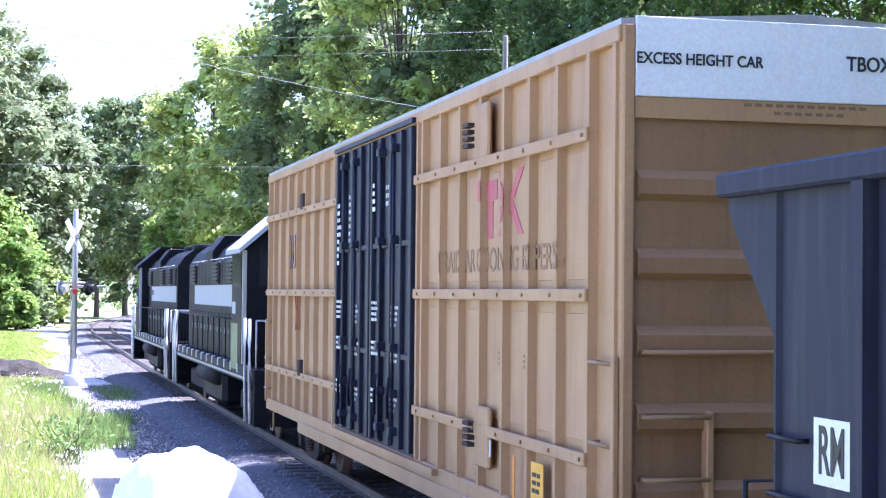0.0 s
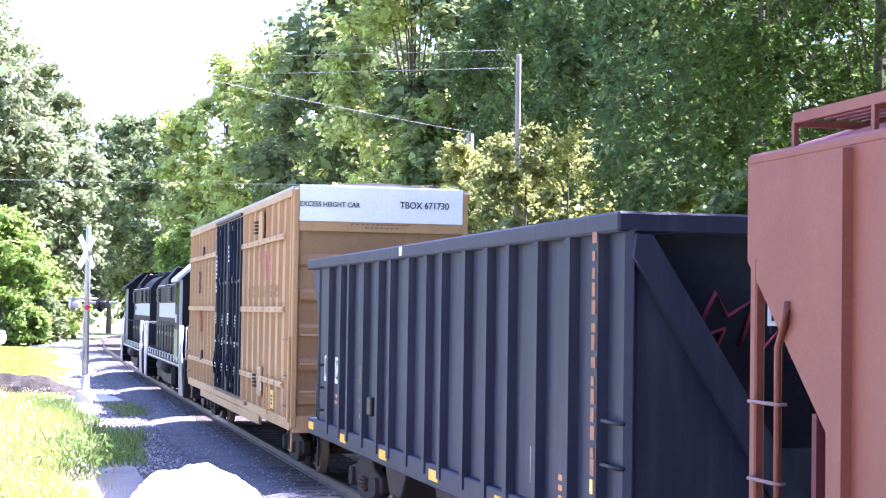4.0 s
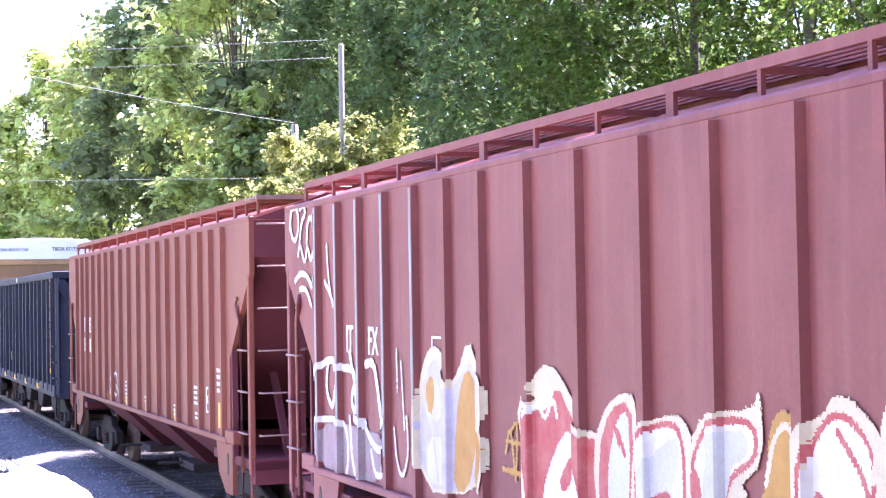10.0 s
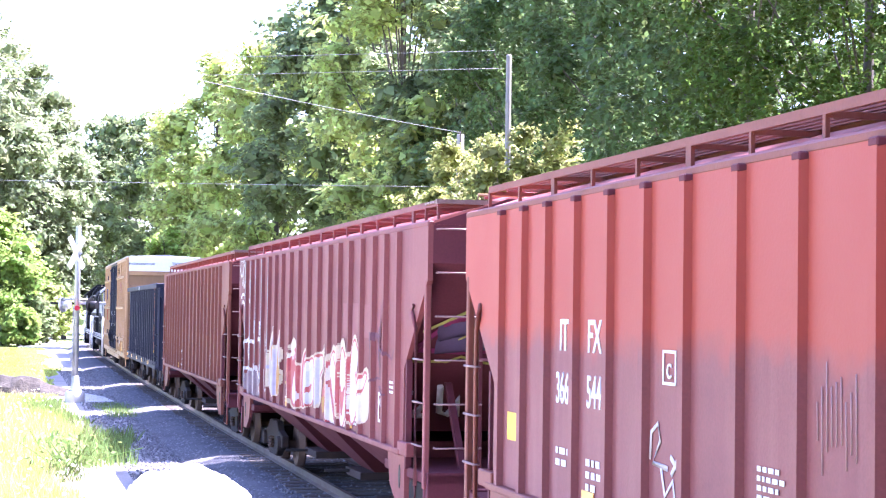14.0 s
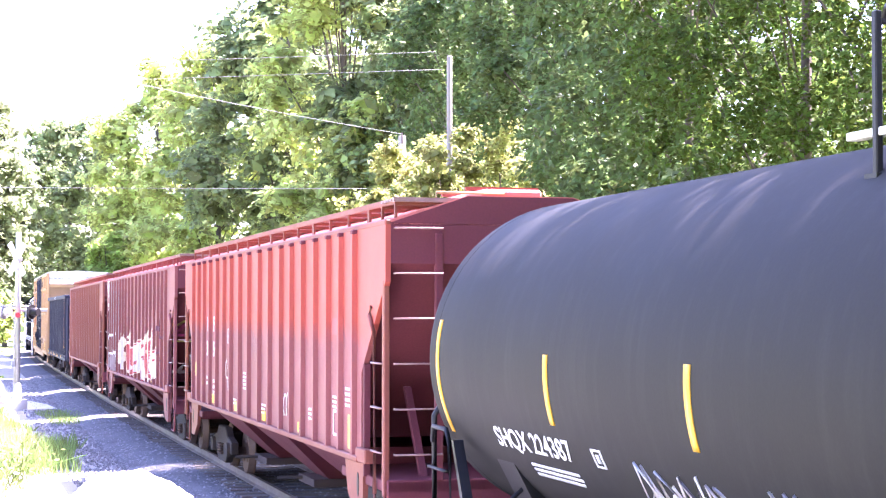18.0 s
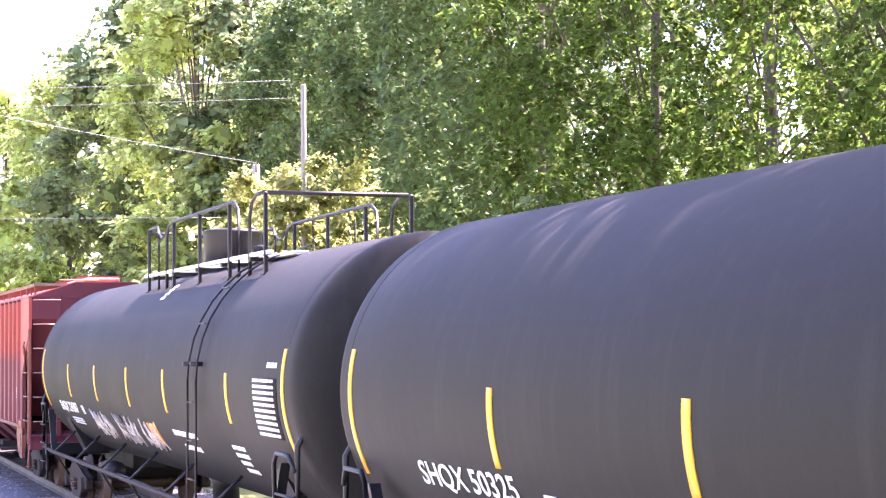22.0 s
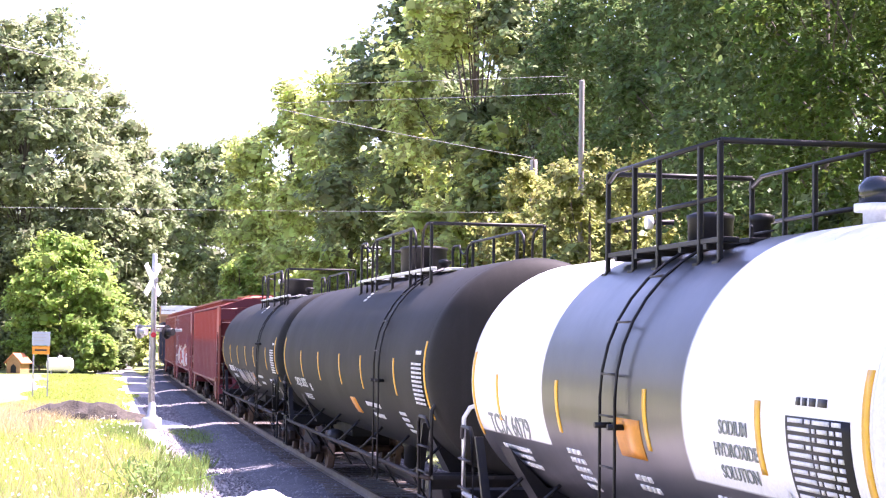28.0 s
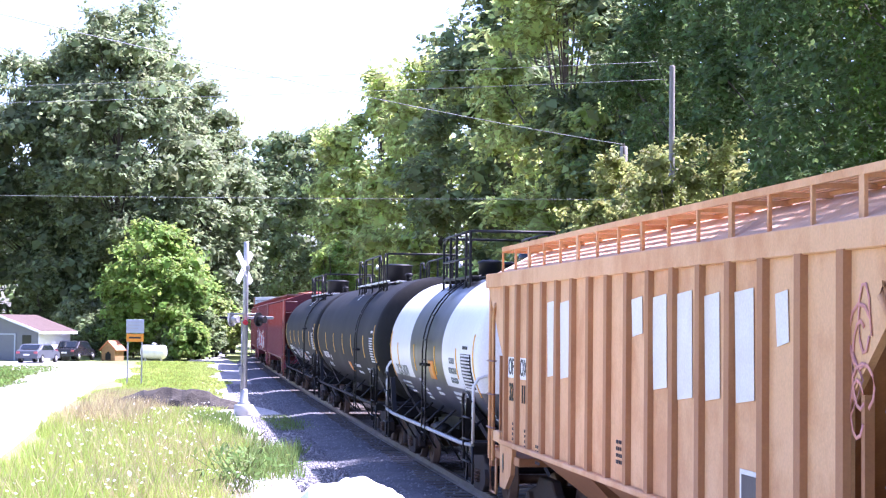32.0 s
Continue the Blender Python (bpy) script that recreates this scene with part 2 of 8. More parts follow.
# ---- mesh helpers ----
def box(bm, x0, x1, y0, y1, z0, z1):
    v = [bm.verts.new(p) for p in ((x0, y0, z0), (x1, y0, z0), (x1, y1, z0), (x0, y1, z0), (x0, y0, z1), (x1, y0, z1), (x1, y1, z1), (x0, y1, z1))]
    for f in ((3, 2, 1, 0), (4, 5, 6, 7), (0, 1, 5, 4), (1, 2, 6, 5), (2, 3, 7, 6), (3, 0, 4, 7)):
        bm.faces.new([v[i] for i in f])
    return bm


def prism(bm, pts, axis, a, b):
    """A plate with the outline pts (two coordinates each, counter-clockwise), drawn out along an axis from a to b."""
    def at(p, c):
        return {"X": (c, p[0], p[1]), "Y": (p[0], c, p[1]), "Z": (p[0], p[1], c)}[axis]
    lo, hi = [bm.verts.new(at(p, a)) for p in pts], [bm.verts.new(at(p, b)) for p in pts]
    n = len(pts)
    fs = [bm.faces.new(lo), bm.faces.new(hi)] + [bm.faces.new((lo[i], lo[(i + 1) % n], hi[(i + 1) % n], hi[i])) for i in range(n)]
    bmesh.ops.recalc_face_normals(bm, faces=fs)
    return bm


def tube(bm, pts, r, n=6):
    """A bent rod along pts."""
    pts = [Vector(p) for p in pts]
    rings, up = [], Vector((0, 0, 1))
    for i, p in enumerate(pts):
        d = (pts[min(i + 1, len(pts) - 1)] - pts[max(i - 1, 0)]).normalized()
        a = d.cross(up)
        if a.length < 0.05:
            a = d.cross(Vector((0, 1, 0)))
        a.normalize()
        b = d.cross(a)
        rings.append([bm.verts.new(p + r * (math.cos(2 * math.pi * k / n) * a + math.sin(2 * math.pi * k / n) * b)) for k in range(n)])
    for q, w in zip(rings, rings[1:]):
        for k in range(n):
            bm.faces.new((q[k], w[k], w[(k + 1) % n], q[(k + 1) % n])).smooth = True
    bm.faces.new(rings[0])
    bm.faces.new(list(reversed(rings[-1])))
    return bm


def lathe(bm, profile, centre, axis="Y", n=32, closed=True):
    """Turns (distance along the axis, radius) pairs about the axis through centre."""
    cx, cy, cz = centre
    rings = []
    for a, r in profile:
        ring = []
        for k in range(n):
            c, s = r * math.cos(2 * math.pi * k / n), r * math.sin(2 * math.pi * k / n)
            ring.append(bm.verts.new({"X": (cx + a, cy + c, cz + s), "Y": (cx + c, cy + a, cz + s), "Z": (cx + c, cy + s, cz + a)}[axis]))
        rings.append(ring)
    fs = []
    for q, w in zip(rings, rings[1:]):
        for k in range(n):
            f = bm.faces.new((q[k], q[(k + 1) % n], w[(k + 1) % n], w[k]))
            f.smooth = True
            fs.append(f)
    if closed:
        fs += [bm.faces.new(rings[0]), bm.faces.new(rings[-1])]
    bmesh.ops.recalc_face_normals(bm, faces=fs)
    return bm


def part(name, bm, mat, parent=None, label="", bevel=0.0):
    if bevel:
        bmesh.ops.bevel(bm, geom=list(bm.edges), offset=bevel, segments=1, affect='EDGES', clamp_overlap=True)
    me = bpy.data.meshes.new(name)
    bm.to_mesh(me)
    bm.free()
    me.materials.append(mat)
    ob = new(name, me)
    if parent:
        ob.parent = parent
    if label:
        ob["label"] = label
    return ob


def B(*a):
    return box(bmesh.new(), *a)


def T(pts, r, n=6):
    return tube(bmesh.new(), pts, r, n)


def shared(name, ob, parent, m):
    """Another part on the mesh of ob."""
    o = new(name, ob.data)
    o.parent, o.matrix_basis = parent, m
    return o


def thing(name, label, category, group=""):
    return tagged(new(name), label, category, group)


def lettering(text, size, mat, parent, m, name="lettering", depth=0.004, squeeze=1.0, label=""):
    """Words in the built-in font, as a thin mesh on the pose m (reading along its x, upright along its y)."""
    cu = bpy.data.curves.new(name, 'FONT')
    cu.body, cu.size, cu.extrude, cu.align_x, cu.align_y, cu.offset = text, size, depth, 'CENTER', 'CENTER', size * 0.012
    tmp = bpy.data.objects.new(name, cu)
    me = bpy.data.meshes.new_from_object(tmp)
    bpy.data.objects.remove(tmp)
    me.materials.append(mat)
    me.transform(m @ Matrix.Diagonal((squeeze, 1, 1, 1)))
    ob = new(name, me)
    ob.parent = parent
    if label:
        ob["label"] = label
    return ob


def side(x, y, z):
    """The pose of writing on the camera's side of a car: it reads towards the rear."""
    return Matrix(((0, 0, -1, x), (-1, 0, 0, y), (0, 1, 0, z), (0, 0, 0, 1)))


def rear(x, y, z):
    return Matrix(((1, 0, 0, x), (0, 0, -1, y), (0, 1, 0, z), (0, 0, 0, 1)))


def bars(parent, x, y, z, rows, wide, high, mat, name="stencil_block", gap=0.55, seed=1):
    """Lines of small unreadable stencilling, as rows of short bars on the camera's side."""
    rg = random.Random(seed)
    bm = bmesh.new()
    for r in range(rows):
        at = 0.0
        zz = z - r * high
        while at < wide * rg.uniform(0.75, 1.0):
            w = rg.uniform(0.5, 1.6) * high
            box(bm, x - 0.004, x, y - at - w, y - at, zz - high * gap, zz)
            at += w + high * 0.45
    return tagged(part(name, bm, mat, parent), kind="stuff")


# ---- the train ----
TRACK_X = 6.14
ADVANCE = ((0, -17.2), (2, -8.6), (4, 0.0), (6, 8.65), (8, 17.24), (10, 25.95), (12, 34.73), (14, 43.48), (16, 52.3), (18, 61.25), (20, 70.1),
           (22, 79.0), (24, 87.95), (26, 96.76), (28, 105.55), (30, 114.4), (32, 123.32))     # seconds, metres along the track
MOVERS, WHEELS = [], []


def advance(t):
    return float(np.interp(t, [a for a, b in ADVANCE], [b for a, b in ADVANCE]))


def rail_car(name, label, category, y, group=""):
    """An Empty on the rail top under the middle of a car whose middle is at y when the train has gone 0 m."""
    car = thing(name, label, category, group)
    MOVERS.append((car, y))
    return car


def wheel_set(parent, y, first):
    if first:
        return shared("wheel_set", first, parent, pose(0, y, 0.42))
    bm = bmesh.new()
    for s in (-1, 1):
        c = 0.75 * s
        lathe(bm, [(-0.07, 0.13), (-0.065, 0.36), (-0.07, 0.42), (0.03, 0.425), (0.03, 0.45), (0.065, 0.45), (0.065, 0.37), (0.03, 0.34), (0.03, 0.13)] if s < 0 else
              [(-0.03, 0.13), (-0.03, 0.34), (-0.065, 0.37), (-0.065, 0.45), (-0.03, 0.45), (-0.03, 0.425), (0.07, 0.42), (0.065, 0.36), (0.07, 0.13)], (c, 0, 0), "X", 28)
        for k in range(4):
            a = k * math.pi / 2
            lathe(bm, [(-0.078, 0.035), (0.078, 0.035)], (c, 0.24 * math.cos(a), 0.24 * math.sin(a)), "X", 8)
    lathe(bm, [(-1.0, 0.075), (1.0, 0.075)], (0, 0, 0), "X", 14)
    return part("wheel_set", bm, WHEEL, parent)


def truck(car, y):
    """A three-piece truck: two side frames with springs, a bolster and two wheel sets."""
    tk = part("truck", B(-0.95, 0.95, -0.2, 0.2, 0.46, 0.72), STEEL, car, "rusty three-piece freight truck", 0.02)
    tk.location = (0, y, 0)
    for s in (-1, 1):
        bm = bmesh.new()
        prism(bm, [(-1.16, 0.36), (-1.16, 0.58), (-0.66, 0.66), (-0.4, 0.83), (0.4, 0.83), (0.66, 0.66), (1.16, 0.58), (1.16, 0.36), (0.72, 0.36), (0.42, 0.16), (-0.42, 0.16), (-0.72, 0.36)], "X", s * 1.06 - 0.07, s * 1.06 + 0.07)
        for yy in (-0.89, 0.89):
            lathe(bm, [(-0.11, 0.14), (0.11, 0.14)], (s * 1.08, yy, 0.44), "X", 14)
        bmesh.ops.bevel(bm, geom=[e for e in bm.edges if e.calc_length() > 0.13], offset=0.018, segments=1, affect='EDGES')
        part("side_frame", bm, STEEL, tk)
        bm = bmesh.new()
        for yy in (-0.15, 0.0, 0.15):
            tube(bm, [(s * 1.145 + 0.05 * math.cos(a), yy + 0.05 * math.sin(a), 0.3 + a * 0.0085) for a in [k * 0.8 for k in range(32)]], 0.014, 4)
        part("spring", bm, WHEEL, tk)
    first = None
    for yy in (-0.89, 0.89):
        w = wheel_set(tk, yy, first)
        w.location = (0, yy, 0.42)
        first = first or w
        WHEELS.append((w, yy))
    return tk


def coupler(car, y, d):
    bm = bmesh.new()
    box(bm, -0.09, 0.09, min(y, y + 0.5 * d), max(y, y + 0.5 * d), 0.78, 0.97)
    prism(bm, [(-0.16, y + 0.45 * d), (0.16, y + 0.45 * d), (0.2, y + 0.62 * d), (0.05, y + 0.78 * d), (-0.02, y + 0.66 * d), (-0.14, y + 0.74 * d)], "Z", 0.72, 1.02)
    part("coupler", bm, STEEL, car, "", 0.012)
    part("brake_hose", T([(-0.35, y, 0.8), (-0.37, y + 0.3 * d, 0.68), (-0.3, y + 0.55 * d, 0.5), (-0.15, y + 0.78 * d, 0.42)], 0.028), BLACK, car)


def rungs(car, x, y0, y1, zs, mat, r=0.016, out=-0.07):
    """Grab irons on a side wall, each a bent bar that stands off it."""
    for z in zs:
        part("grab_iron", T([(x, y0, z), (x + out, y0, z), (x + out, y1, z), (x, y1, z)], r, 6), mat, car)


def end_rungs(car, y, out, x0, x1, zs, mat, r=0.016):
    for z in zs:
        part("grab_iron", T([(x0, y, z), (x0, y + out, z), (x1, y + out, z), (x1, y, z)], r, 6), mat, car)


# ---- boxcar ----
def over_posts(ob, posts, half, out):
    """Steps painted letters outwards where they cross a side post."""
    bm = bmesh.new()
    bm.from_mesh(ob.data)
    for y in posts:
        for e in (y - half, y + half):
            bmesh.ops.bisect_plane(bm, geom=list(bm.verts) + list(bm.edges) + list(bm.faces), plane_co=(0, e, 0), plane_no=(0, 1, 0))
    on = [f for f in bm.faces if min(abs(f.calc_center_median().y - y) for y in posts) < half]
    if on:
        got = bmesh.ops.split(bm, geom=on)
        bmesh.ops.translate(bm, vec=(out, 0, 0), verts=[v for v in got["geom"] if isinstance(v, bmesh.types.BMVert)])
    bm.to_mesh(ob.data)
    bm.free()


def build_boxcar(y_rear, y_front):
    car = rail_car("boxcar", "tall tan boxcar with dark blue doors and white end panel", "boxcar", (y_rear + y_front) / 2)
    h = (y_front - y_rear) / 2
    X, top, low = 1.51, 5.02, 1.02
    part("body", B(-X, X, -h + 0.06, h - 0.06, low, top), TAN, car, "tan painted steel car body")
    bm = bmesh.new()
    prism(bm, [(-X - 0.06, top - 0.02), (X + 0.06, top - 0.02), (X + 0.06, top + 0.08), (0, top + 0.18), (-X - 0.06, top + 0.08)], "Y", -h, h)
    part("roof", bm, GALV, car, "dull galvanised steel roof")
    for s in (-1, 1):
        part("roof_rail", B(s * X - 0.05 + 0.03 * s, s * X + 0.05 + 0.03 * s, -h, h, top - 0.1, top + 0.03), TAN, car, "", 0.01)
        part("side_sill", B(s * (X + 0.02) - 0.05, s * (X + 0.02) + 0.05, -h + 0.02, h - 0.02, 0.86, 1.06), TAN, car, "", 0.01)
    part("step_sill", B(-X - 0.1, -X - 0.03, -5.6, 5.6, 0.72, 0.9), TAN, car, "", 0.01)
    # posts of the side, on both sides of the doors
    post = None
    ys = [-h + 0.12 + 0.0, -h + 0.75] + [-h + 0.75 + 0.83 * k for k in range(1, 8)]
    ys = [y for y in ys if y < -2.55] + [-2.5]
    for s in (-1, 1):
        for y in ys + [-v for v in ys]:
            if post is None:
                bm = bmesh.new()
                prism(bm, [(0.0, -0.065), (-0.075, -0.04), (-0.075, 0.04), (0.0, 0.065)], "Z", 1.05, top - 0.1)
                post = part("side_post", bm, TAN, car)
                post.matrix_basis = pose(-X, y, 0)
            else:
                shared("side_post", post, car, pose(s * X, y, 0, 0, 0, 0 if s < 0 else 180))
    for z in (1.62, 2.95, 4.26):
        for a, b in ((-h + 0.7, -2.45), (2.45, h - 0.1)):
            part("belt_rail", B(-X - 0.105, -X - 0.07, a, b, z - 0.055, z + 0.055), TAN, car, "", 0.008)
            bm = bmesh.new()
            n = int((b - a) / 0.83)
            for k in range(n + 1):
                lathe(bm, [(-0.012, 0.02), (0.012, 0.02)], (-X - 0.11, a + 0.1 + k * 0.83, z), "X", 6)
            part("bolt_row", bm, BRONZE, car)
    # recessed side sheets' own weld lines, one panel between two posts
    for y in [v + 0.41 for v in ys[1:-1]] + [-v - 0.41 for v in ys[1:-1]]:
        part("side_panel", B(-X - 0.012, -X, y - 0.29, y + 0.29, 1.75, 2.8), TAN, car, "", 0.004)
        part("side_panel", B(-X - 0.012, -X, y - 0.29, y + 0.29, 3.08, 4.15), TAN, car, "", 0.004)
    # doors
    for k, (a, b) in enumerate(((-2.4, -0.02), (0.02, 2.4))):
        door = part("plug_door", B(-X - 0.06, -X + 0.02, a, b, 1.06, top - 0.08), NAVY, car, "dark blue plug door with lock rods", 0.012)
        for y in (a + 0.08, a + 0.62, a + 1.2, a + 1.78, b - 0.08):
            part("door_post", B(-X - 0.115, -X - 0.055, y - 0.05, y + 0.05, 1.1, top - 0.12), NAVY, door, "", 0.01)
        for y in (a + 0.8, a + 1.55):
            part("lock_rod", T([(-X - 0.15, y, 1.15), (-X - 0.15, y, top - 0.2)], 0.02), NAVY, door)
            for z in (1.3, 1.75, 2.3, 3.6, 4.7):
                part("rod_bracket", B(-X - 0.2, -X - 0.09, y - 0.08, y + 0.08, z - 0.05, z + 0.05), NAVY, door, "", 0.012)
            part("latch_handle", T([(-X - 0.19, y, 1.95), (-X - 0.22, y - 0.05, 1.7), (-X - 0.19, y + 0.06, 1.45)], 0.02), NAVY, door)
        for z in (2.2, 3.55):
            part("door_brace", B(-X - 0.1, -X - 0.055, a + 0.1, b - 0.1, z - 0.035, z + 0.035), NAVY, door, "", 0.008)
        bars(door, -X - 0.118, b - 0.2, 4.35 - 0.15 * k, 9 if k else 4, 0.16, 0.1, LETTER_WHITE, seed=k + 3)
        bars(door, -X - 0.062, b - 0.75, 4.3, 8 if k else 3, 0.3, 0.1, LETTER_WHITE, seed=k + 31)
        for zz, rows in ((2.85, 4), (2.35, 3), (1.75, 3)):
            bars(door, -X - 0.118, b - 0.2, zz, rows, 0.34, 0.07, LETTER_WHITE, seed=int(zz * 10) + k)
            bars(door, -X - 0.118, b - 1.35, zz - 0.05, rows, 0.34, 0.07, LETTER_WHITE, seed=int(zz * 20) + k)
        part("door_track", B(-X - 0.14, -X - 0.02, -3.6 if k else -2.45, 2.45 if k else 3.6, 0.98, 1.05) if k else B(-X - 0.13, -X - 0.02, -2.45, 2.45, top - 0.09, top - 0.03), NAVY if not k else TAN, car)
    # latch boxes of the side
    for y, z in ((-5.2, 4.55), (-5.3, 1.55)):
        p = part("jack_plate", B(-X - 0.1, -X - 0.05, y - 0.42, y + 0.1, z - 0.3, z + 0.3), TAN, car, "tan riveted plate", 0.02)
        for k in range(4):
            part("slot", B(-X - 0.16, -X - 0.08, y + 0.12, y + 0.34, z - 0.12 + 0.07 * k, z - 0.08 + 0.07 * k), UNDER, p)
    for y, z in ((5.4, 4.4), (5.5, 1.75)):
        part("vent_box", B(-X - 0.12, -X - 0.02, y - 0.12, y + 0.12, z - 0.13, z + 0.13), UNDER, car, "small dark vent box", 0.02)
    # corrugated ends
    for s in (-1, 1):
        y = s * h
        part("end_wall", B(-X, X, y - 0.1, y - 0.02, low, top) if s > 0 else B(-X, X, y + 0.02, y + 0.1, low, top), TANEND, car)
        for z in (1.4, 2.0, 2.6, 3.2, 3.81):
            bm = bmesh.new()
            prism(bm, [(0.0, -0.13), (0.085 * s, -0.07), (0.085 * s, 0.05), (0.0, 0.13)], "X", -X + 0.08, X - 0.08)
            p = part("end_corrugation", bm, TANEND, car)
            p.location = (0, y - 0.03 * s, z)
        part("end_plate", B(-X + 0.052, X - 0.052, min(y, y + 0.02 * s), max(y, y + 0.02 * s), 4.33, 4.492), TAN, car)
        part("white_panel", B(-X + 0.052, X - 0.052, min(y, y + 0.035 * s), max(y, y + 0.035 * s), 4.496, 5.12), WHITE, car, "white excess-height end panel", 0.006)
        for x in (-X, X):
            part("corner_post", B(x - 0.05, x + 0.05, min(y - 0.14 * s, y + 0.03 * s), max(y - 0.14 * s, y + 0.03 * s), 0.9, 5.06), TAN, car, "", 0.015)
        coupler(car, y, s)
        part("end_sill", B(-X, X, min(y, y - 0.2 * s), max(y, y - 0.2 * s), 0.82, 1.12), TAN, car, "", 0.012)
        for x0 in (-X + 0.12,):
            ladder_zs = [1.54, 2.02]
            end_rungs(car, y, 0.13 * s, x0, x0 + 0.52, ladder_zs, BRONZE, 0.02)
            part("ladder_rail", B(x0 + 0.5, x0 + 0.56, min(y, y + 0.12 * s), max(y, y + 0.12 * s), 1.1, 2.06), TAN, car, "", 0.01)
            part("end_grab_iron", T([(x0, y, 2.52), (x0, y + 0.13 * s, 2.52), (X - 0.2, y + 0.13 * s, 2.52), (X - 0.2, y, 2.52)], 0.02), BRONZE, car)
        rungs(car, -X - 0.02, y - 0.1 * s, y - 0.55 * s, [1.25, 1.78, 2.42], BRONZE, 0.02, -0.09)
        part("ladder_stile", B(-X - 0.1, -X - 0.05, min(y - 0.02 * s, y - 0.1 * s), max(y - 0.02 * s, y - 0.1 * s), 1.0, 2.48), TAN, car, "", 0.01)
        part("stirrup_step", T([(-X, y - 0.1 * s, 0.9), (-X, y - 0.1 * s, 0.5), (-X, y - 0.5 * s, 0.5), (-X, y - 0.5 * s, 0.9)], 0.02), TAN, car)
        truck(car, s * (h - 2.3))
    part("centre_sill", B(-0.3, 0.3, -h + 0.2, h - 0.2, 0.7, 1.02), UNDER, car, "", 0.02)
    part("air_tank", lathe(bmesh.new(), [(-0.6, 0.05), (-0.55, 0.2), (0.55, 0.2), (0.6, 0.05)], (-0.8, 1.0, 0.75), "Y", 16), UNDER, car)
    lettering("EXCESS HEIGHT CAR", 0.125, LETTER_BLACK, car, rear(-0.93, -h - 0.04, 4.79), "lettering", squeeze=0.9)
    lettering("TBOX 671730", 0.165, LETTER_BLACK, car, rear(0.76, -h - 0.04, 4.81), "lettering", squeeze=0.9)
    bm = bmesh.new()
    for z in (4.46, 4.4):
        for k in range(12 if z > 4.43 else 7):
            box(bm, (-0.55 if z > 4.43 else -0.3) + k * 0.09, (-0.49 if z > 4.43 else -0.24) + k * 0.09, -h - 0.024, -h - 0.018, z - 0.013, z + 0.013)
    tagged(part("stencil_block", bm, material("faint_brown_stencil", (0.22, 0.13, 0.07), 0.6, bump=0), car), kind="stuff")
    # big sign of the owner, as plain strokes
    sx = -X - 0.082
    for pts in ([(-5.0, 4.08), (-5.68, 4.08), (-5.68, 3.88), (-5.0, 3.88)], [(-5.36, 3.874), (-5.54, 3.874), (-5.54, 3.5), (-5.36, 3.5)],
                [(-5.72, 4.14), (-5.9, 4.14), (-6.58, 3.52), (-6.4, 3.52)], [(-6.4, 4.14), (-6.58, 4.14), (-6.26, 3.86), (-6.15, 3.9)], [(-6.15, 3.76), (-6.02, 3.8), (-5.72, 3.52), (-5.9, 3.52)]):
        stroke = part("painted_stroke", prism(bmesh.new(), pts, "X", -X - 0.018, -X - 0.013), LETTER_RED, car, "faded red painted stroke")
        over_posts(stroke, ys, 0.05, -0.064)
    words = lettering("RAILCAR POOLING EXPERTS", 0.33, material("brown_lettering", (0.22, 0.125, 0.06), 0.6, second=(0.36, 0.2, 0.09), scale=5, amount=0.7, bump=0), car, side(-X - 0.015, -5.68, 3.28), squeeze=1.0, depth=0.002)
    over_posts(words, ys, 0.05, -0.064)
    for y, z, w, hh, m in ((-7.28, 1.3, 0.36, 0.34, YELLOW), (-5.66, 1.46, 0.2, 0.16, LETTER_WHITE), (-6.55, 1.22, 0.07, 0.5, ORANGE)):
        part("notice_plate", B(sx - 0.004, sx + 0.004, y - w / 2, y + w / 2, z - hh / 2, z + hh / 2), m, car)
    bars(car, sx - 0.005, -7.15, 1.38, 3, 0.26, 0.07, LETTER_BLACK, seed=8)
    for y, z in ((-4.95, 1.25), (-5.75, 2.4), (-6.6, 2.4), (6.4, 1.3)):
        bars(car, -X - 0.013, y, z, 3, 0.3, 0.05, material("faint_brown_stencil", (0.24, 0.13, 0.06), 0.6, bump=0), seed=int(y * 10))
    for k, col in enumerate(((0.05, 0.07, 0.3), (0.5, 0.1, 0.05))):
        m = material("chalk_mark", col, 0.7, bump=0)
        for j in range(3):
            part("chalk_stroke", T([(sx - 0.004, 6.6 - k * 0.5 - 0.25 * j, 3.9 - 0.9 * k), (sx - 0.004, 6.45 - k * 0.5 - 0.2 * j, 3.6 - 0.9 * k - 0.1 * j), (sx - 0.004, 6.6 - k * 0.6 - 0.2 * j, 3.35 - k)], 0.008, 4), m, car)
    return car


# ---- open-top gondola ----
POSTS = (1.94, 2.92, 3.55, 4.65, 5.65, 6.39, 7.44, 8.38, 9.13, 10.15, 11.04, 11.83, 12.78, 13.72, 14.47)     # metres back from the front, ribs of the open car


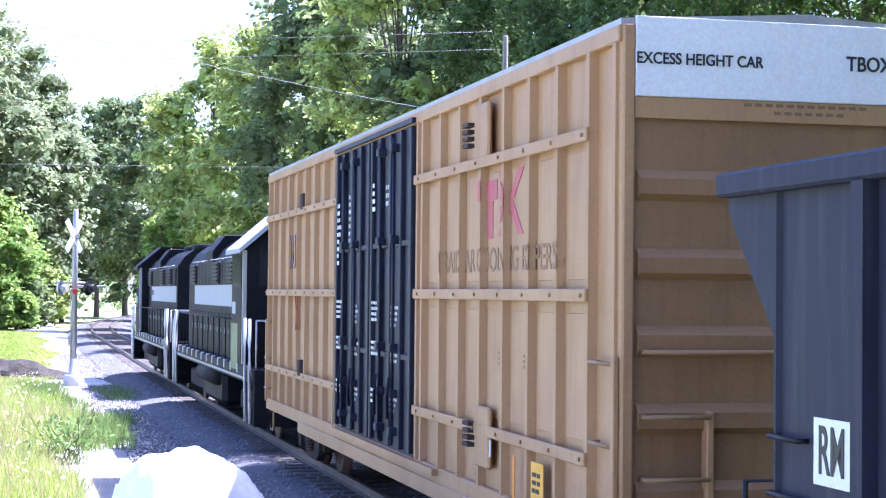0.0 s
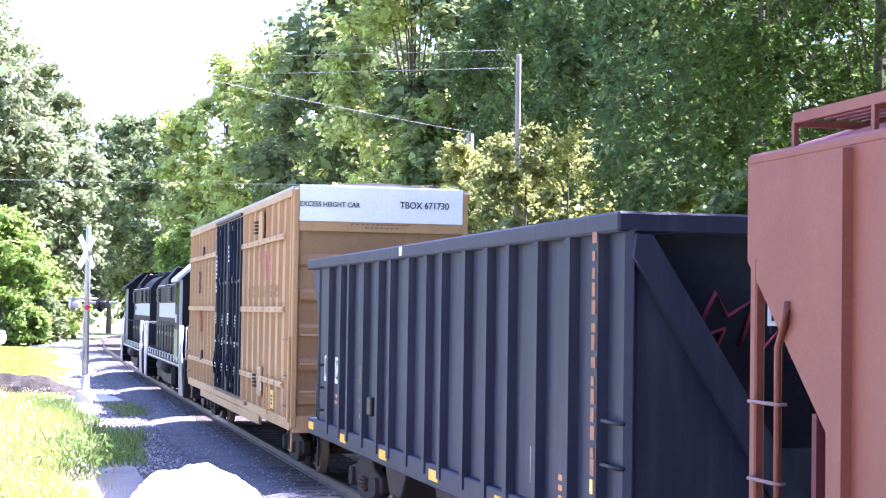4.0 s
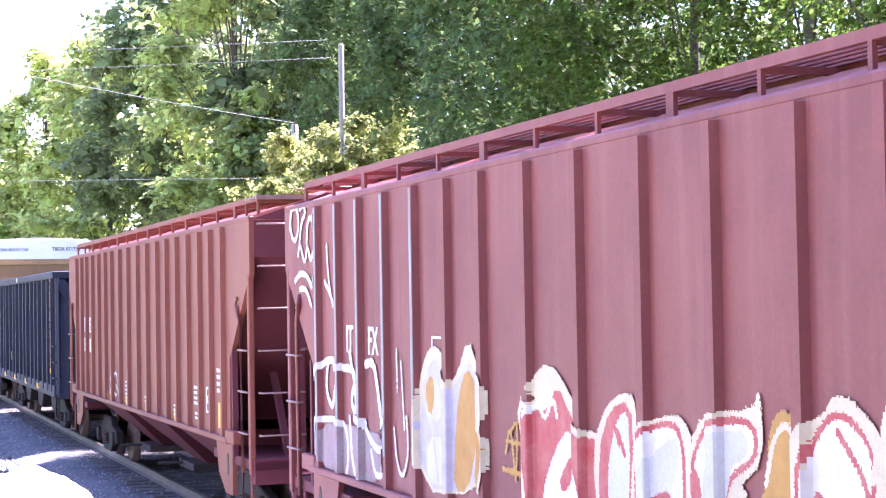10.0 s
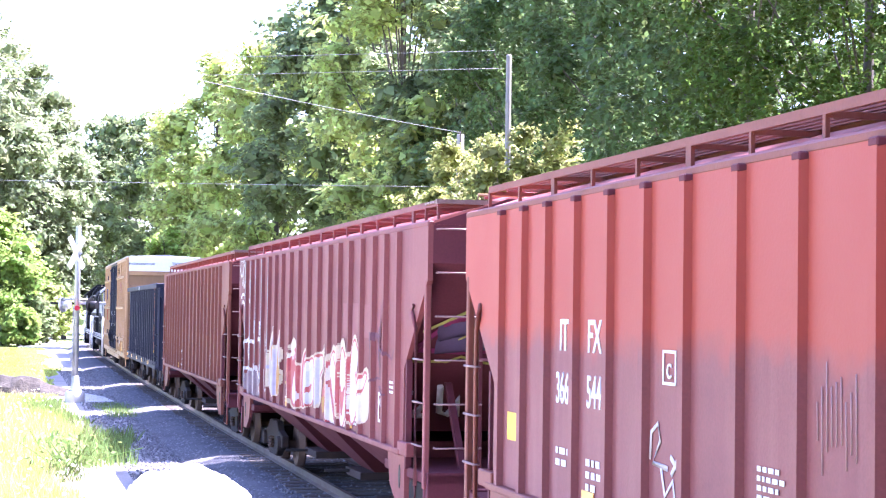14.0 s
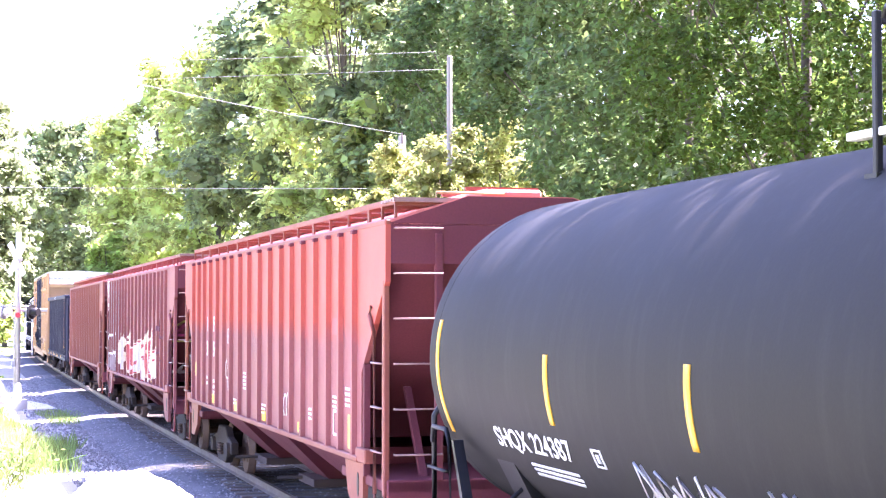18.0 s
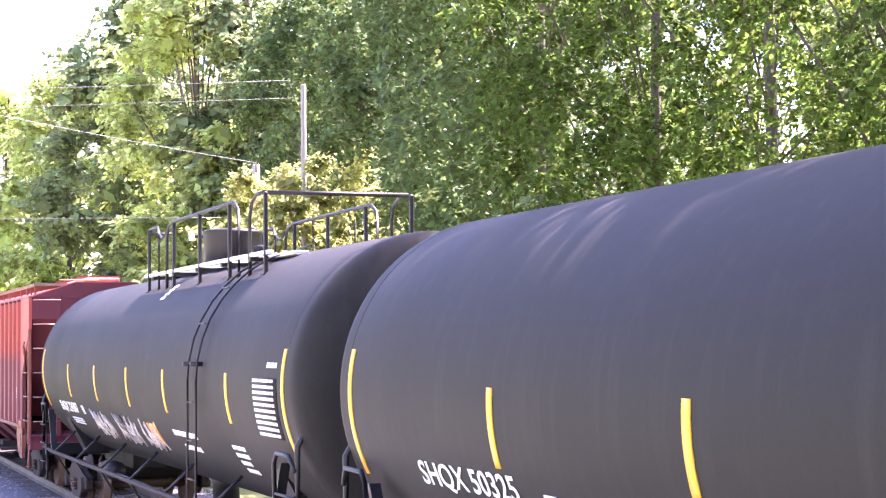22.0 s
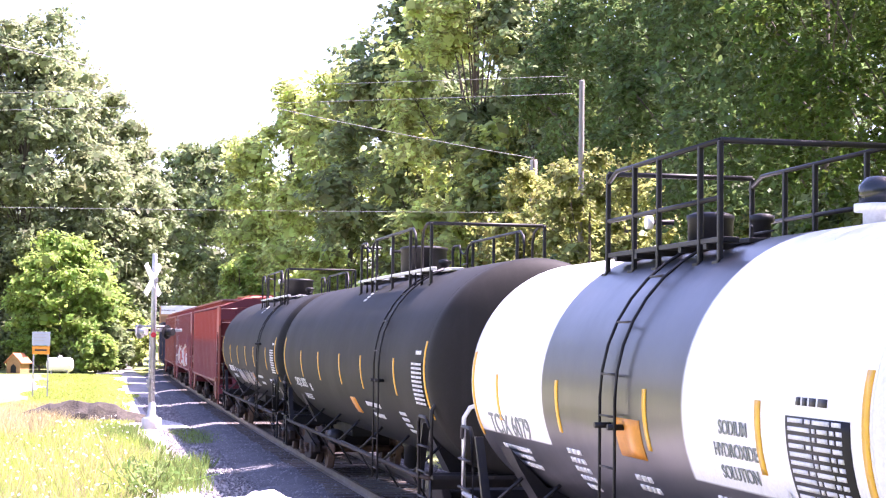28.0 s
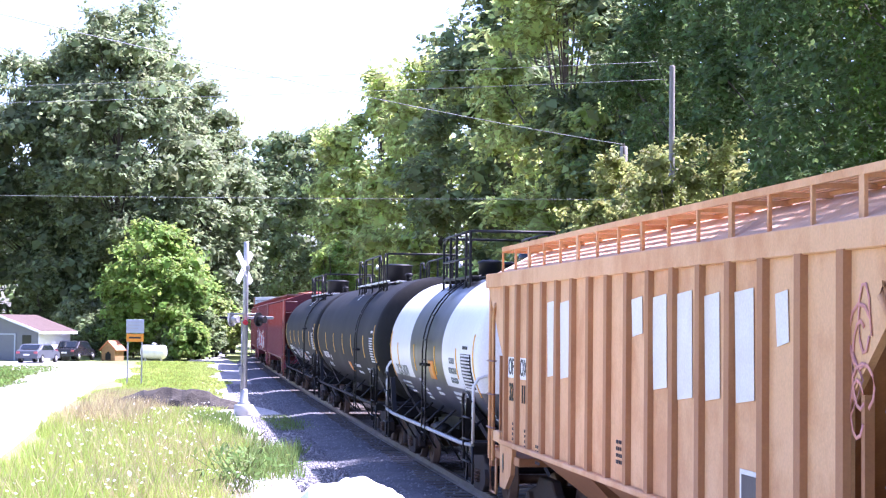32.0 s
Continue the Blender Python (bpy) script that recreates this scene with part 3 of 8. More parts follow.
def build_gondola(y_rear, y_front):
    car = rail_car("open_hopper_car", "dusty blue-black ribbed open-top hopper car with yellow reflectors", "hopper car", (y_rear + y_front) / 2)
    h = (y_front - y_rear) / 2
    X, top = 1.5, 3.76
    ends = {1: h - 0.78, -1: -h + 0.05}        # the side walls stop short of the rail at the front end
    for s in (-1, 1):
        part("side_wall", B(s * X - 0.03, s * X + 0.03, ends[-1], ends[1], 1.2, top - 0.1), GONDOLA, car, "ribbed side wall")
        part("top_rail", B(s * (X + 0.04) - 0.09, s * (X + 0.04) + 0.09, -h, h, top - 0.16, top), GONDOLA, car, "", 0.02)
        part("side_sill", B(s * (X + 0.03) - 0.07, s * (X + 0.03) + 0.07, -h + 0.1, h - 0.1, 0.98, 1.24), GONDOLA, car, "", 0.015)
        for t in (-1, 1):
            if t > 0:
                part("corner_gusset", prism(bmesh.new(), [(ends[1], top - 0.14), (h, top - 0.14), (h, top - 0.26), (ends[1] + 0.03, top - 1.1), (ends[1], top - 1.1)], "X", s * X - 0.03, s * X + 0.03), GONDOLA, car)
            part("corner_post", B(s * X - 0.06, s * X + 0.06, ends[t] - 0.07, ends[t] + 0.07, 1.0, top - 0.1), GONDOLA, car, "rounded corner plate", 0.055)
    post = None
    for s in (-1, 1):
        for u in POSTS:
            y = h - u
            if post is None:
                bm = bmesh.new()
                prism(bm, [(0.02, -0.1), (-0.12, -0.08), (-0.12, 0.06), (0.02, 0.08)], "Z", 1.1, top - 0.16)
                post = part("side_post", bm, GONDOLA, car, "tapered pressed steel rib")
                post.matrix_basis = pose(s * X, y, 0)
            else:
                shared("side_post", post, car, pose(s * X, y, 0, 0, 0, 0 if s < 0 else 180))
    for t in (-1, 1):
        y = ends[t]
        part("end_wall", prism(bmesh.new(), [(y, top - 0.05), (y - 0.06 * t, top - 0.05), (y - 1.6 * t, 1.2), (y - 1.54 * t, 1.2)], "X", -X, X), GONDOLA, car, "sloping end sheet")
        part("end_top_rail", B(-X, X, min(t * h, t * h - 0.14 * t), max(t * h, t * h - 0.14 * t), top - 0.17, top), GONDOLA, car, "", 0.02)
        part("end_brace", prism(bmesh.new(), [(-X - 0.02, top - 0.36), (-X, top - 0.18), (-X + 0.13, top - 0.18), (0.2, 1.15), (-0.08, 1.15)], "Y", min(y, y + 0.12 * t), max(y, y + 0.12 * t)), GONDOLA, car, "diagonal end brace")
        part("end_brace", prism(bmesh.new(), [(X - 0.02, top - 0.2), (X - 0.26, top - 0.2), (0.35, 1.15), (0.6, 1.15)], "Y", min(y, y + 0.12 * t), max(y, y + 0.12 * t)), GONDOLA, car)
        part("end_platform", B(-X, X, min(y, t * h), max(y, t * h), 0.95, 1.12), GONDOLA, car, "", 0.01)
        part("corner_plate", prism(bmesh.new(), [(-X, top - 0.3), (-X + 0.12, top - 0.3), (-0.15, 1.15), (-X, 1.15)], "Y", min(y - 0.02 * t, y + 0.03 * t), max(y - 0.02 * t, y + 0.03 * t)), GONDOLA, car, "smooth triangular corner plate")
        part("end_bulkhead", B(-X + 0.05, X - 0.05, min(y, y - 0.06 * t), max(y, y - 0.06 * t), 1.1, 1.9), GONDOLA, car)
        part("end_handrail", T([(-X + 0.05, t * h - 0.1 * t, 1.1), (-X + 0.05, t * h - 0.1 * t, 1.75), (-X + 0.45, t * h - 0.1 * t, 1.75), (-X + 0.45, t * h - 0.1 * t, 1.1)], 0.022), BLACK, car)
        rungs(car, -X - 0.02, y + 0.02 * t, y - 0.4 * t, [1.4, 1.75, 2.1], BLACK, 0.018)
        part("stirrup_step", T([(-X, t * h - 0.15 * t, 1.0), (-X, t * h - 0.15 * t, 0.5), (-X, t * h - 0.6 * t, 0.5), (-X, t * h - 0.6 * t, 1.0)], 0.02), BLACK, car)
        coupler(car, t * (h - 0.35), t)
        truck(car, t * (h - 2.6))
    part("centre_sill", B(-0.3, 0.3, -h + 0.3, h - 0.3, 0.66, 1.0), UNDER, car, "", 0.02)
    part("floor", B(-X, X, -h + 1.6, h - 2.2, 1.1, 1.22), UNDER, car)
    for y in (-3.0, 0.0, 3.0):
        part("discharge_bay", prism(bmesh.new(), [(y - 1.0, 1.12), (y + 1.0, 1.12), (y + 0.35, 0.42), (y - 0.35, 0.42)], "X", -1.1, 1.1), UNDER, car, "", 0.02)
    for k in range(5):
        part("reflector", B(-X - 0.112, -X - 0.1, h - 0.5 - 2.8 * k - 0.22, h - 0.5 - 2.8 * k + 0.22, 1.06, 1.18), YELLOW, car, "yellow reflective plate")
    px_ = -X - 0.034
    for u, w, txt in ((1.5, 0.46, "RM"), (2.4, 0.42, "LX")):
        part("mark_panel", B(px_ - 0.004, px_ + 0.01, h - u - w / 2, h - u + w / 2, 1.86, 2.25), WHITE, car, "white painted marking panel")
        lettering(txt, 0.4, LETTER_BLACK, car, side(px_ - 0.005, h - u, 2.05), squeeze=0.62)
    part("notice_plate", B(px_ - 0.004, px_ + 0.01, h - 1.87, h - 1.56, 1.52, 1.71), YELLOW, car)
    lettering("125", 0.26, LETTER_ORANGE, car, side(px_ - 0.003, h - 3.28, 2.07), squeeze=0.7)
    for a, b, c, d in ((-0.16, 0.16, 0.1, 0.12), (-0.16, 0.16, -0.12, -0.1), (-0.16, -0.14, -0.12, 0.12), (0.14, 0.16, -0.12, 0.12)):
        part("stencil_frame", B(px_ - 0.004, px_, h - 4.3 + a, h - 4.3 + b, 2.06 + c, 2.06 + d), LETTER_ORANGE, car)
    for u, z, rows in ((2.2, 1.7, 2), (3.1, 1.62, 2), (4.15, 1.72, 1), (4.15, 1.52, 1), (12.5, 1.85, 1), (13.3, 1.55, 3)):
        bars(car, px_, h - u, z, rows, 0.32, 0.09, LETTER_ORANGE, seed=int(u * 17))
    part("mark_panel", B(px_ - 0.004, px_ + 0.01, h - 12.8, h - 12.44, 1.39, 1.73), WHITE, car, "white painted marking panel")
    bars(car, px_ - 0.005, h - 12.47, 1.7, 3, 0.28, 0.1, LETTER_BLACK, seed=77)
    hanger = part("mark_panel", B(-0.42, -0.16, -h - 0.12, -h - 0.11, 2.88, 3.08), WHITE, car, "white marking plate hung on the end")
    for x in (-0.4, -0.2):
        part("strap", B(x, x + 0.02, -h - 0.11, -h - 0.1, 2.82, top - 0.1), GONDOLA, hanger)
    lettering("RM", 0.2, LETTER_BLACK, car, rear(-0.29, -h - 0.124, 2.98), squeeze=0.8)
    part("latch_box", B(-X - 0.1, -X - 0.02, h - 5.2, h - 4.95, 1.55, 1.8), BLACK, car, "", 0.02)
    rg = random.Random(14)
    for k in range(15):
        z = 1.5 + 0.145 * k
        part("stripe_mark", B(-X - 0.128, -X - 0.118, h - 14.47 - rg.uniform(0.02, 0.06), h - 14.47 + 0.05, z, z + rg.uniform(0.06, 0.14)), RUSTSTRIPE if k else YELLOW, car)
    part("top_reflector", B(-X - 0.14, -X - 0.12, h - 7.18, h - 7.04, top - 0.13, top - 0.02), WHITE, car)
    # painted scrawl on the end sheet
    m = material("pink_scrawl_paint", (0.4, 0.06, 0.11), 0.7, bump=0)
    for k, pts in enumerate((((-0.55, 2.75), (-0.45, 3.15), (-0.3, 2.95), (-0.1, 3.1), (-0.12, 2.7)), ((-0.55, 2.75), (-0.3, 2.85), (-0.35, 2.55)), ((-0.1, 3.05), (0.1, 2.7), (0.3, 3.0), (0.35, 2.6)))):
        part("scrawl", T([(x - 0.2, ends[-1] - 0.02 + (1.54 / 2.47) * (top - 0.05 - z), z) for x, z in pts], 0.022, 5), m, car)
    return car


# ---- covered hoppers ----
def frustum(bm, top, low, z0, z1):
    """A bin between two level rectangles (x half-width, y from, y to) at z1 and z0."""
    def ring(r, z):
        return [bm.verts.new(q) for q in ((-r[0], r[1], z), (r[0], r[1], z), (r[0], r[2], z), (-r[0], r[2], z))]
    u, v = ring(low, z0), ring(top, z1)
    fs = [bm.faces.new(u), bm.faces.new(v)] + [bm.faces.new((u[i], u[(i + 1) % 4], v[(i + 1) % 4], v[i])) for i in range(4)]
    bmesh.ops.recalc_face_normals(bm, faces=fs)
    return bm


RIB_HALF = (1.43, 2.17, 2.89, 3.69, 4.52, 5.33, 6.12, 7.03, 7.93)     # metres from either end, posts of the ITFX cars


def rib_places(hl, half=RIB_HALF):
    f = hl / 8.41
    return [hl - u * f for u in half] + [-hl + u * f for u in reversed(half)]


def build_covered_hopper(name, label, y_rear, y_front, paint, trim, endpaint, roofpaint, top=3.97, group="covered hopper cars", places=None,
                         ribpaint=None, strips=0, ribdepth=0.06, board=0.25, marks=(), ridge=0.3, ribwide=0.06, caps=False, ribtop=0.05, s1=1.14, z1=3.31, z2=2.28, low=1.3):
    car = rail_car(name, label, "hopper car", (y_rear + y_front) / 2, group)
    h = (y_front - y_rear) / 2
    X = 1.53
    places = places or rib_places(h)
    for s in (-1, 1):
        bm = bmesh.new()
        prism(bm, [(-h, top), (-h, z1), (-h + s1, z2), (-h + s1, low), (h - s1, low), (h - s1, z2), (h, z1), (h, top)], "X", s * X - 0.03, s * X + 0.03)
        part("side_sheet", bm, paint, car, "welded steel side sheet")
        part("top_chord", B(s * X - 0.05, s * X + 0.036, -h - 0.004, h + 0.004, top - 0.05, top + 0.03) if s > 0 else B(-X - 0.036, -X + 0.05, -h - 0.004, h + 0.004, top - 0.05, top + 0.03), trim, car, "", 0.02)
        part("side_sill", B(s * X - 0.1, s * X + 0.06, -h + s1 - 0.05, h - s1 + 0.05, low - 0.05, low + 0.02), trim, car, "", 0.012)
    first = {}
    for s in (-1, 1):
        for k, y in enumerate(places):
            m = ribpaint or paint
            if k < strips and s < 0:
                part("repainted_strip", B(-X - 0.034 - ribdepth, -X - 0.02 - ribdepth, y - 0.036, y + 0.02, low + 0.3, top - ribtop - 0.02), GREYRIB, car, "grey repainted strip along a rib")
            if m not in first:
                bm = bmesh.new()
                prism(bm, [(0.0, -ribwide), (-ribdepth, -ribwide * 0.8), (-ribdepth, ribwide * 0.8), (0.0, ribwide)], "Z", low + 0.02, top - ribtop)
                first[m] = part("side_rib", bm, m, car)
                first[m].matrix_basis = pose(s * (X + 0.03), y, 0, 0, 0, 0 if s < 0 else 180)
            else:
                shared("side_rib", first[m], car, pose(s * (X + 0.03), y, 0, 0, 0, 0 if s < 0 else 180))
    cap = None
    for y in places if caps else ():
        if cap is None:
            cap = part("rib_cap", B(-ribdepth - 0.004, 0.01, -0.06, 0.05, top - 0.085, top - 0.03), endpaint, car, "dark rib cap", 0.01)
            cap.matrix_basis = pose(-X - 0.03, y, 0)
        else:
            shared("rib_cap", cap, car, pose(-X - 0.03, y, 0))
    bm = bmesh.new()
    prism(bm, [(-X, top - 0.03), (X, top - 0.03), (X, top + 0.01), (0.62, top + ridge), (-0.62, top + ridge), (-X, top + 0.01)], "Y", -h, h)
    part("roof", bm, roofpaint, car, "shallow pitched steel roof")
    # hatch trough with its cover plates and locking bars
    for k in range(5):
        y = -h + 1.7 + k * (2 * h - 3.4) / 4
        part("hatch_cover", B(-0.36, 0.36, y - 1.4, y + 1.4, top + ridge, top + ridge + 0.1), roofpaint, car, "", 0.03)
        for yy in (y - 1.0, y, y + 1.0):
            part("hatch_bar", B(-0.44, 0.44, yy - 0.03, yy + 0.03, top + ridge + 0.1, top + ridge + 0.15), trim, car)
    # running boards on brackets, from just behind the front end to the rear end
    yb, ye = h - 0.4, -h + 0.08
    posts = list(np.linspace(yb, -h + 1.35, 15)) + [-h + 0.7, ye + 0.02]
    for s in (-1, 1):
        wk = part("running_board", B(s * 1.16 - 0.24, s * 1.16 - 0.2, ye, yb, top + board - 0.02, top + board), trim, car, "raised steel grating running board")
        for q in range(1, 6):
            shared("grating_bar", wk, wk, pose(0.088 * q, 0, 0))
        for x in (1.42, 0.9):
            part("board_edge", B(s * x - 0.018, s * x + 0.018, ye, yb, top + board - 0.05, top + board + 0.015), trim, wk)
        for k, y in enumerate(posts):
            w = 0.05 if k % 3 == 2 else 0.02
            part("board_support", B(s * 1.42 - 0.015, s * 1.42 + 0.015, y - w, y + w, top + 0.0, top + board - 0.035), trim, wk)
            part("cross_bearer", B(min(s * 0.88, s * 1.42), max(s * 0.88, s * 1.42), y - 0.025, y + 0.025, top + board - 0.07, top + board - 0.03), trim, wk)
    for t in (-1, 1):
        y = t * h
        if t < 0:
            zw = top + board
            walk_ = part("end_walkway", B(-1.46, 1.46, y + 0.02, y + 0.1, zw - 0.03, zw + 0.02), RUNG, car, "worn grating end walkway")
            for k in range(1, 5):
                part("walkway_plank", B(-1.46, 1.46, y + 0.01 + 0.13 * k, y + 0.11 + 0.13 * k, zw - 0.02, zw + 0.01), RUNG, walk_)
            part("roof_grab_iron", T([(-0.9, y + 0.3, zw), (-0.9, y + 0.3, zw + 0.1), (-0.1, y + 0.3, zw + 0.1), (-0.1, y + 0.3, zw)], 0.018, 5), BRONZE, car)
        else:
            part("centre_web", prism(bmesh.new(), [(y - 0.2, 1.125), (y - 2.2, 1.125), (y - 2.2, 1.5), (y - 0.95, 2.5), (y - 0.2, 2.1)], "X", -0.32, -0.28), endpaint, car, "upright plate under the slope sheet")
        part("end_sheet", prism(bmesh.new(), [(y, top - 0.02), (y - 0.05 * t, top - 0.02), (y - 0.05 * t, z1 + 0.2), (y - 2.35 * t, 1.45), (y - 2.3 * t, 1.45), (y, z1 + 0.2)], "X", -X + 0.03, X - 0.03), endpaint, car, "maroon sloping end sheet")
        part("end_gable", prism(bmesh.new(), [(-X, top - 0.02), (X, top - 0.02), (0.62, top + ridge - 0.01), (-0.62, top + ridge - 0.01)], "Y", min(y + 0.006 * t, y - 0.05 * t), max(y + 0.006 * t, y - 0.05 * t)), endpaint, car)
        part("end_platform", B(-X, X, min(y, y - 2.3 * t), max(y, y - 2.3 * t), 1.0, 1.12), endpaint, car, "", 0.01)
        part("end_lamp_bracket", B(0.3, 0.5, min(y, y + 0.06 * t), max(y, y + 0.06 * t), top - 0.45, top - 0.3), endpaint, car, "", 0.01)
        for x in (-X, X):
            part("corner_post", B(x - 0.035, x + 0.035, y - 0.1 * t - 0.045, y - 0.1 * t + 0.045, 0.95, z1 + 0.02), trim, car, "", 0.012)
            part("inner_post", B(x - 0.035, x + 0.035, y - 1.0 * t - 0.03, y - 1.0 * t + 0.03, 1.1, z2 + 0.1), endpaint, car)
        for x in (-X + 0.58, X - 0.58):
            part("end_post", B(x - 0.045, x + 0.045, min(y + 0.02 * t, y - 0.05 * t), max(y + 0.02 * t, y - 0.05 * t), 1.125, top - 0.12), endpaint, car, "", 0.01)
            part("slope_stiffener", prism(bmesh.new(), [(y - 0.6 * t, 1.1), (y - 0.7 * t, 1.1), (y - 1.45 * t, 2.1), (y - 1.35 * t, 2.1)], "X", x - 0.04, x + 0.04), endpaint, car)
        part("cross_handrail", T([(-X + 0.58, y + 0.05 * t, 2.42), (X - 0.1, y + 0.05 * t, 2.42)], 0.018, 5), trim, car)
        if t < 0:
            end_rungs(car, y, -0.09, -X + 0.07, -X + 0.6, [1.42 + 0.495 * k for k in range(6)], RUNG, 0.012)
        rungs(car, -X, y - 0.11 * t, y - 0.54 * t, [1.43, 1.92, 2.41], RUNG, 0.013, -0.06)
        zt = z1 - 0.65 / s1 * (z1 - z2) + 0.12
        part("corner_handrail", T([(-X - 0.035, y - 0.62 * t, zt + 0.2), (-X - 0.06, y - 0.65 * t, zt + 0.1), (-X - 0.04, y - 0.5 * t, zt - 0.08), (-X - 0.03, y - 0.49 * t, 0.95)], 0.026), trim, car)
        part("stirrup_step", T([(-X, y - 0.12 * t, 1.0), (-X, y - 0.12 * t, 0.48), (-X, y - 0.6 * t, 0.48), (-X, y - 0.6 * t, 1.0)], 0.022), trim, car)
        bm = bmesh.new()
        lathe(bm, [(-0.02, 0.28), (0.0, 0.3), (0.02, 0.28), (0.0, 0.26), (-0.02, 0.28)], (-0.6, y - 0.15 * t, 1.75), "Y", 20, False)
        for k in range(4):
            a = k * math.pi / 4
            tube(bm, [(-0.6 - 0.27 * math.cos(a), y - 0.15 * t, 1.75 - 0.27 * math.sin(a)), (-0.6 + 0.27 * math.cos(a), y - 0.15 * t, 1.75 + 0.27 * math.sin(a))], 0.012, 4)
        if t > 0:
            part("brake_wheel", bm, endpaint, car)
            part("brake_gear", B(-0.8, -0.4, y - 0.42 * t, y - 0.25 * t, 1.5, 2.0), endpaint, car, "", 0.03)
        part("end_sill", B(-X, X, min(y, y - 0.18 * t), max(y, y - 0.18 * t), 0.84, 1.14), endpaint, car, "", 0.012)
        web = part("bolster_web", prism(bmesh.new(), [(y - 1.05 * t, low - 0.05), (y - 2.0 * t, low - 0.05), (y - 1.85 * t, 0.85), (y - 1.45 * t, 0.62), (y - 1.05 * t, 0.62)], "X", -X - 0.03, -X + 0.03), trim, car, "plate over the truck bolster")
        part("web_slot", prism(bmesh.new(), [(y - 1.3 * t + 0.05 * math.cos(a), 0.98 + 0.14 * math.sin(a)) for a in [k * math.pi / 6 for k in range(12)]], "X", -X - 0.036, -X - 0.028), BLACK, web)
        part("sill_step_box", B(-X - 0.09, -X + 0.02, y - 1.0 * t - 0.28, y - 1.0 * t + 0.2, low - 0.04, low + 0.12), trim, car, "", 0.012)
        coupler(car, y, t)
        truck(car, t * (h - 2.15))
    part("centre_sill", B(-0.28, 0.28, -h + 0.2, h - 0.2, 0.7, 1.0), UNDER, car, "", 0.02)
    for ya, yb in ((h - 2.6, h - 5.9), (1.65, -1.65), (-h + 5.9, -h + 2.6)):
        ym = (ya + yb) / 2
        # bays take the dark end colour, which paints in the shade below the sill
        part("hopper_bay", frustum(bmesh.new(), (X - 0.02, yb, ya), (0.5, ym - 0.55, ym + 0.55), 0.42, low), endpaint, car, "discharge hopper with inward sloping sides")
        part("outlet_gate", B(-0.75, 0.75, ym - 0.6, ym + 0.6, 0.3, 0.42), UNDER, car, "", 0.01)
        part("gate_shaft", T([(-1.15, ym + 0.3, 0.38), (1.15, ym + 0.3, 0.38)], 0.03), STEEL, car)
    for txt, u, z, size, sq, mat in marks:
        lettering(txt, size, mat, car, side(-X - 0.034, h - u, z), squeeze=sq)
    return car


# ---- tank cars ----
def ring_patch(bm, r, cz, y0, y1, a0, a1, n=8, off=0.006):
    """A thin curved plate on the tank's camera side; angles in degrees above the horizontal."""
    rows = []
    for k in range(n + 1):
        a = radians(a0 + (a1 - a0) * k / n)
        rows.append([bm.verts.new((-(r + o) * math.cos(a), y, cz + (r + o) * math.sin(a))) for o in (off, -0.002) for y in (y0, y1)])
    for q, w in zip(rows, rows[1:]):
        bm.faces.new((q[0], w[0], w[1], q[1])).smooth = True
        bm.faces.new((q[0], q[2], w[2], w[0]))
        bm.faces.new((q[1], w[1], w[3], q[3]))
    bm.faces.new((rows[0][0], rows[0][1], rows[0][3], rows[0][2]))
    bm.faces.new((rows[-1][0], rows[-1][2], rows[-1][3], rows[-1][1]))
    bmesh.ops.recalc_face_normals(bm, faces=list(bm.faces))
    return bm


def wrap_words(text, size, mat, car, r, cz, y, z, squeeze=1.0, off=0.006):
    """Words bent round the tank's side, centred at y and height z."""
    ob = lettering(text, size, mat, car, Matrix.Identity(4), squeeze=squeeze, depth=0.002)
    a0 = math.asin(max(-0.95, min(0.95, (z - cz) / r)))
    for v in ob.data.vertices:
        a = a0 + v.co.y / r
        rr = r + off + v.co.z
        v.co = (-rr * math.cos(a), y - v.co.x, cz + rr * math.sin(a))
    return ob


def wrap_bars(car, r, cz, y, z, rows, wide, high, mat, seed, gap=0.55):
    rg = random.Random(seed)
    bm = bmesh.new()
    for k in range(rows):
        at, zz = 0.0, z - k * high
        a1 = math.degrees(math.asin((zz - cz) / r))
        a0 = math.degrees(math.asin((zz - high * gap - cz) / r))
        while at < wide * rg.uniform(0.8, 1.0):
            w = rg.uniform(0.5, 1.6) * high
            ring_patch(bm, r, cz, y - at - w, y - at, a0, a1, 1, 0.007)
            at += w + high * 0.45
    return tagged(part("stencil_block", bm, mat, car), kind="stuff")


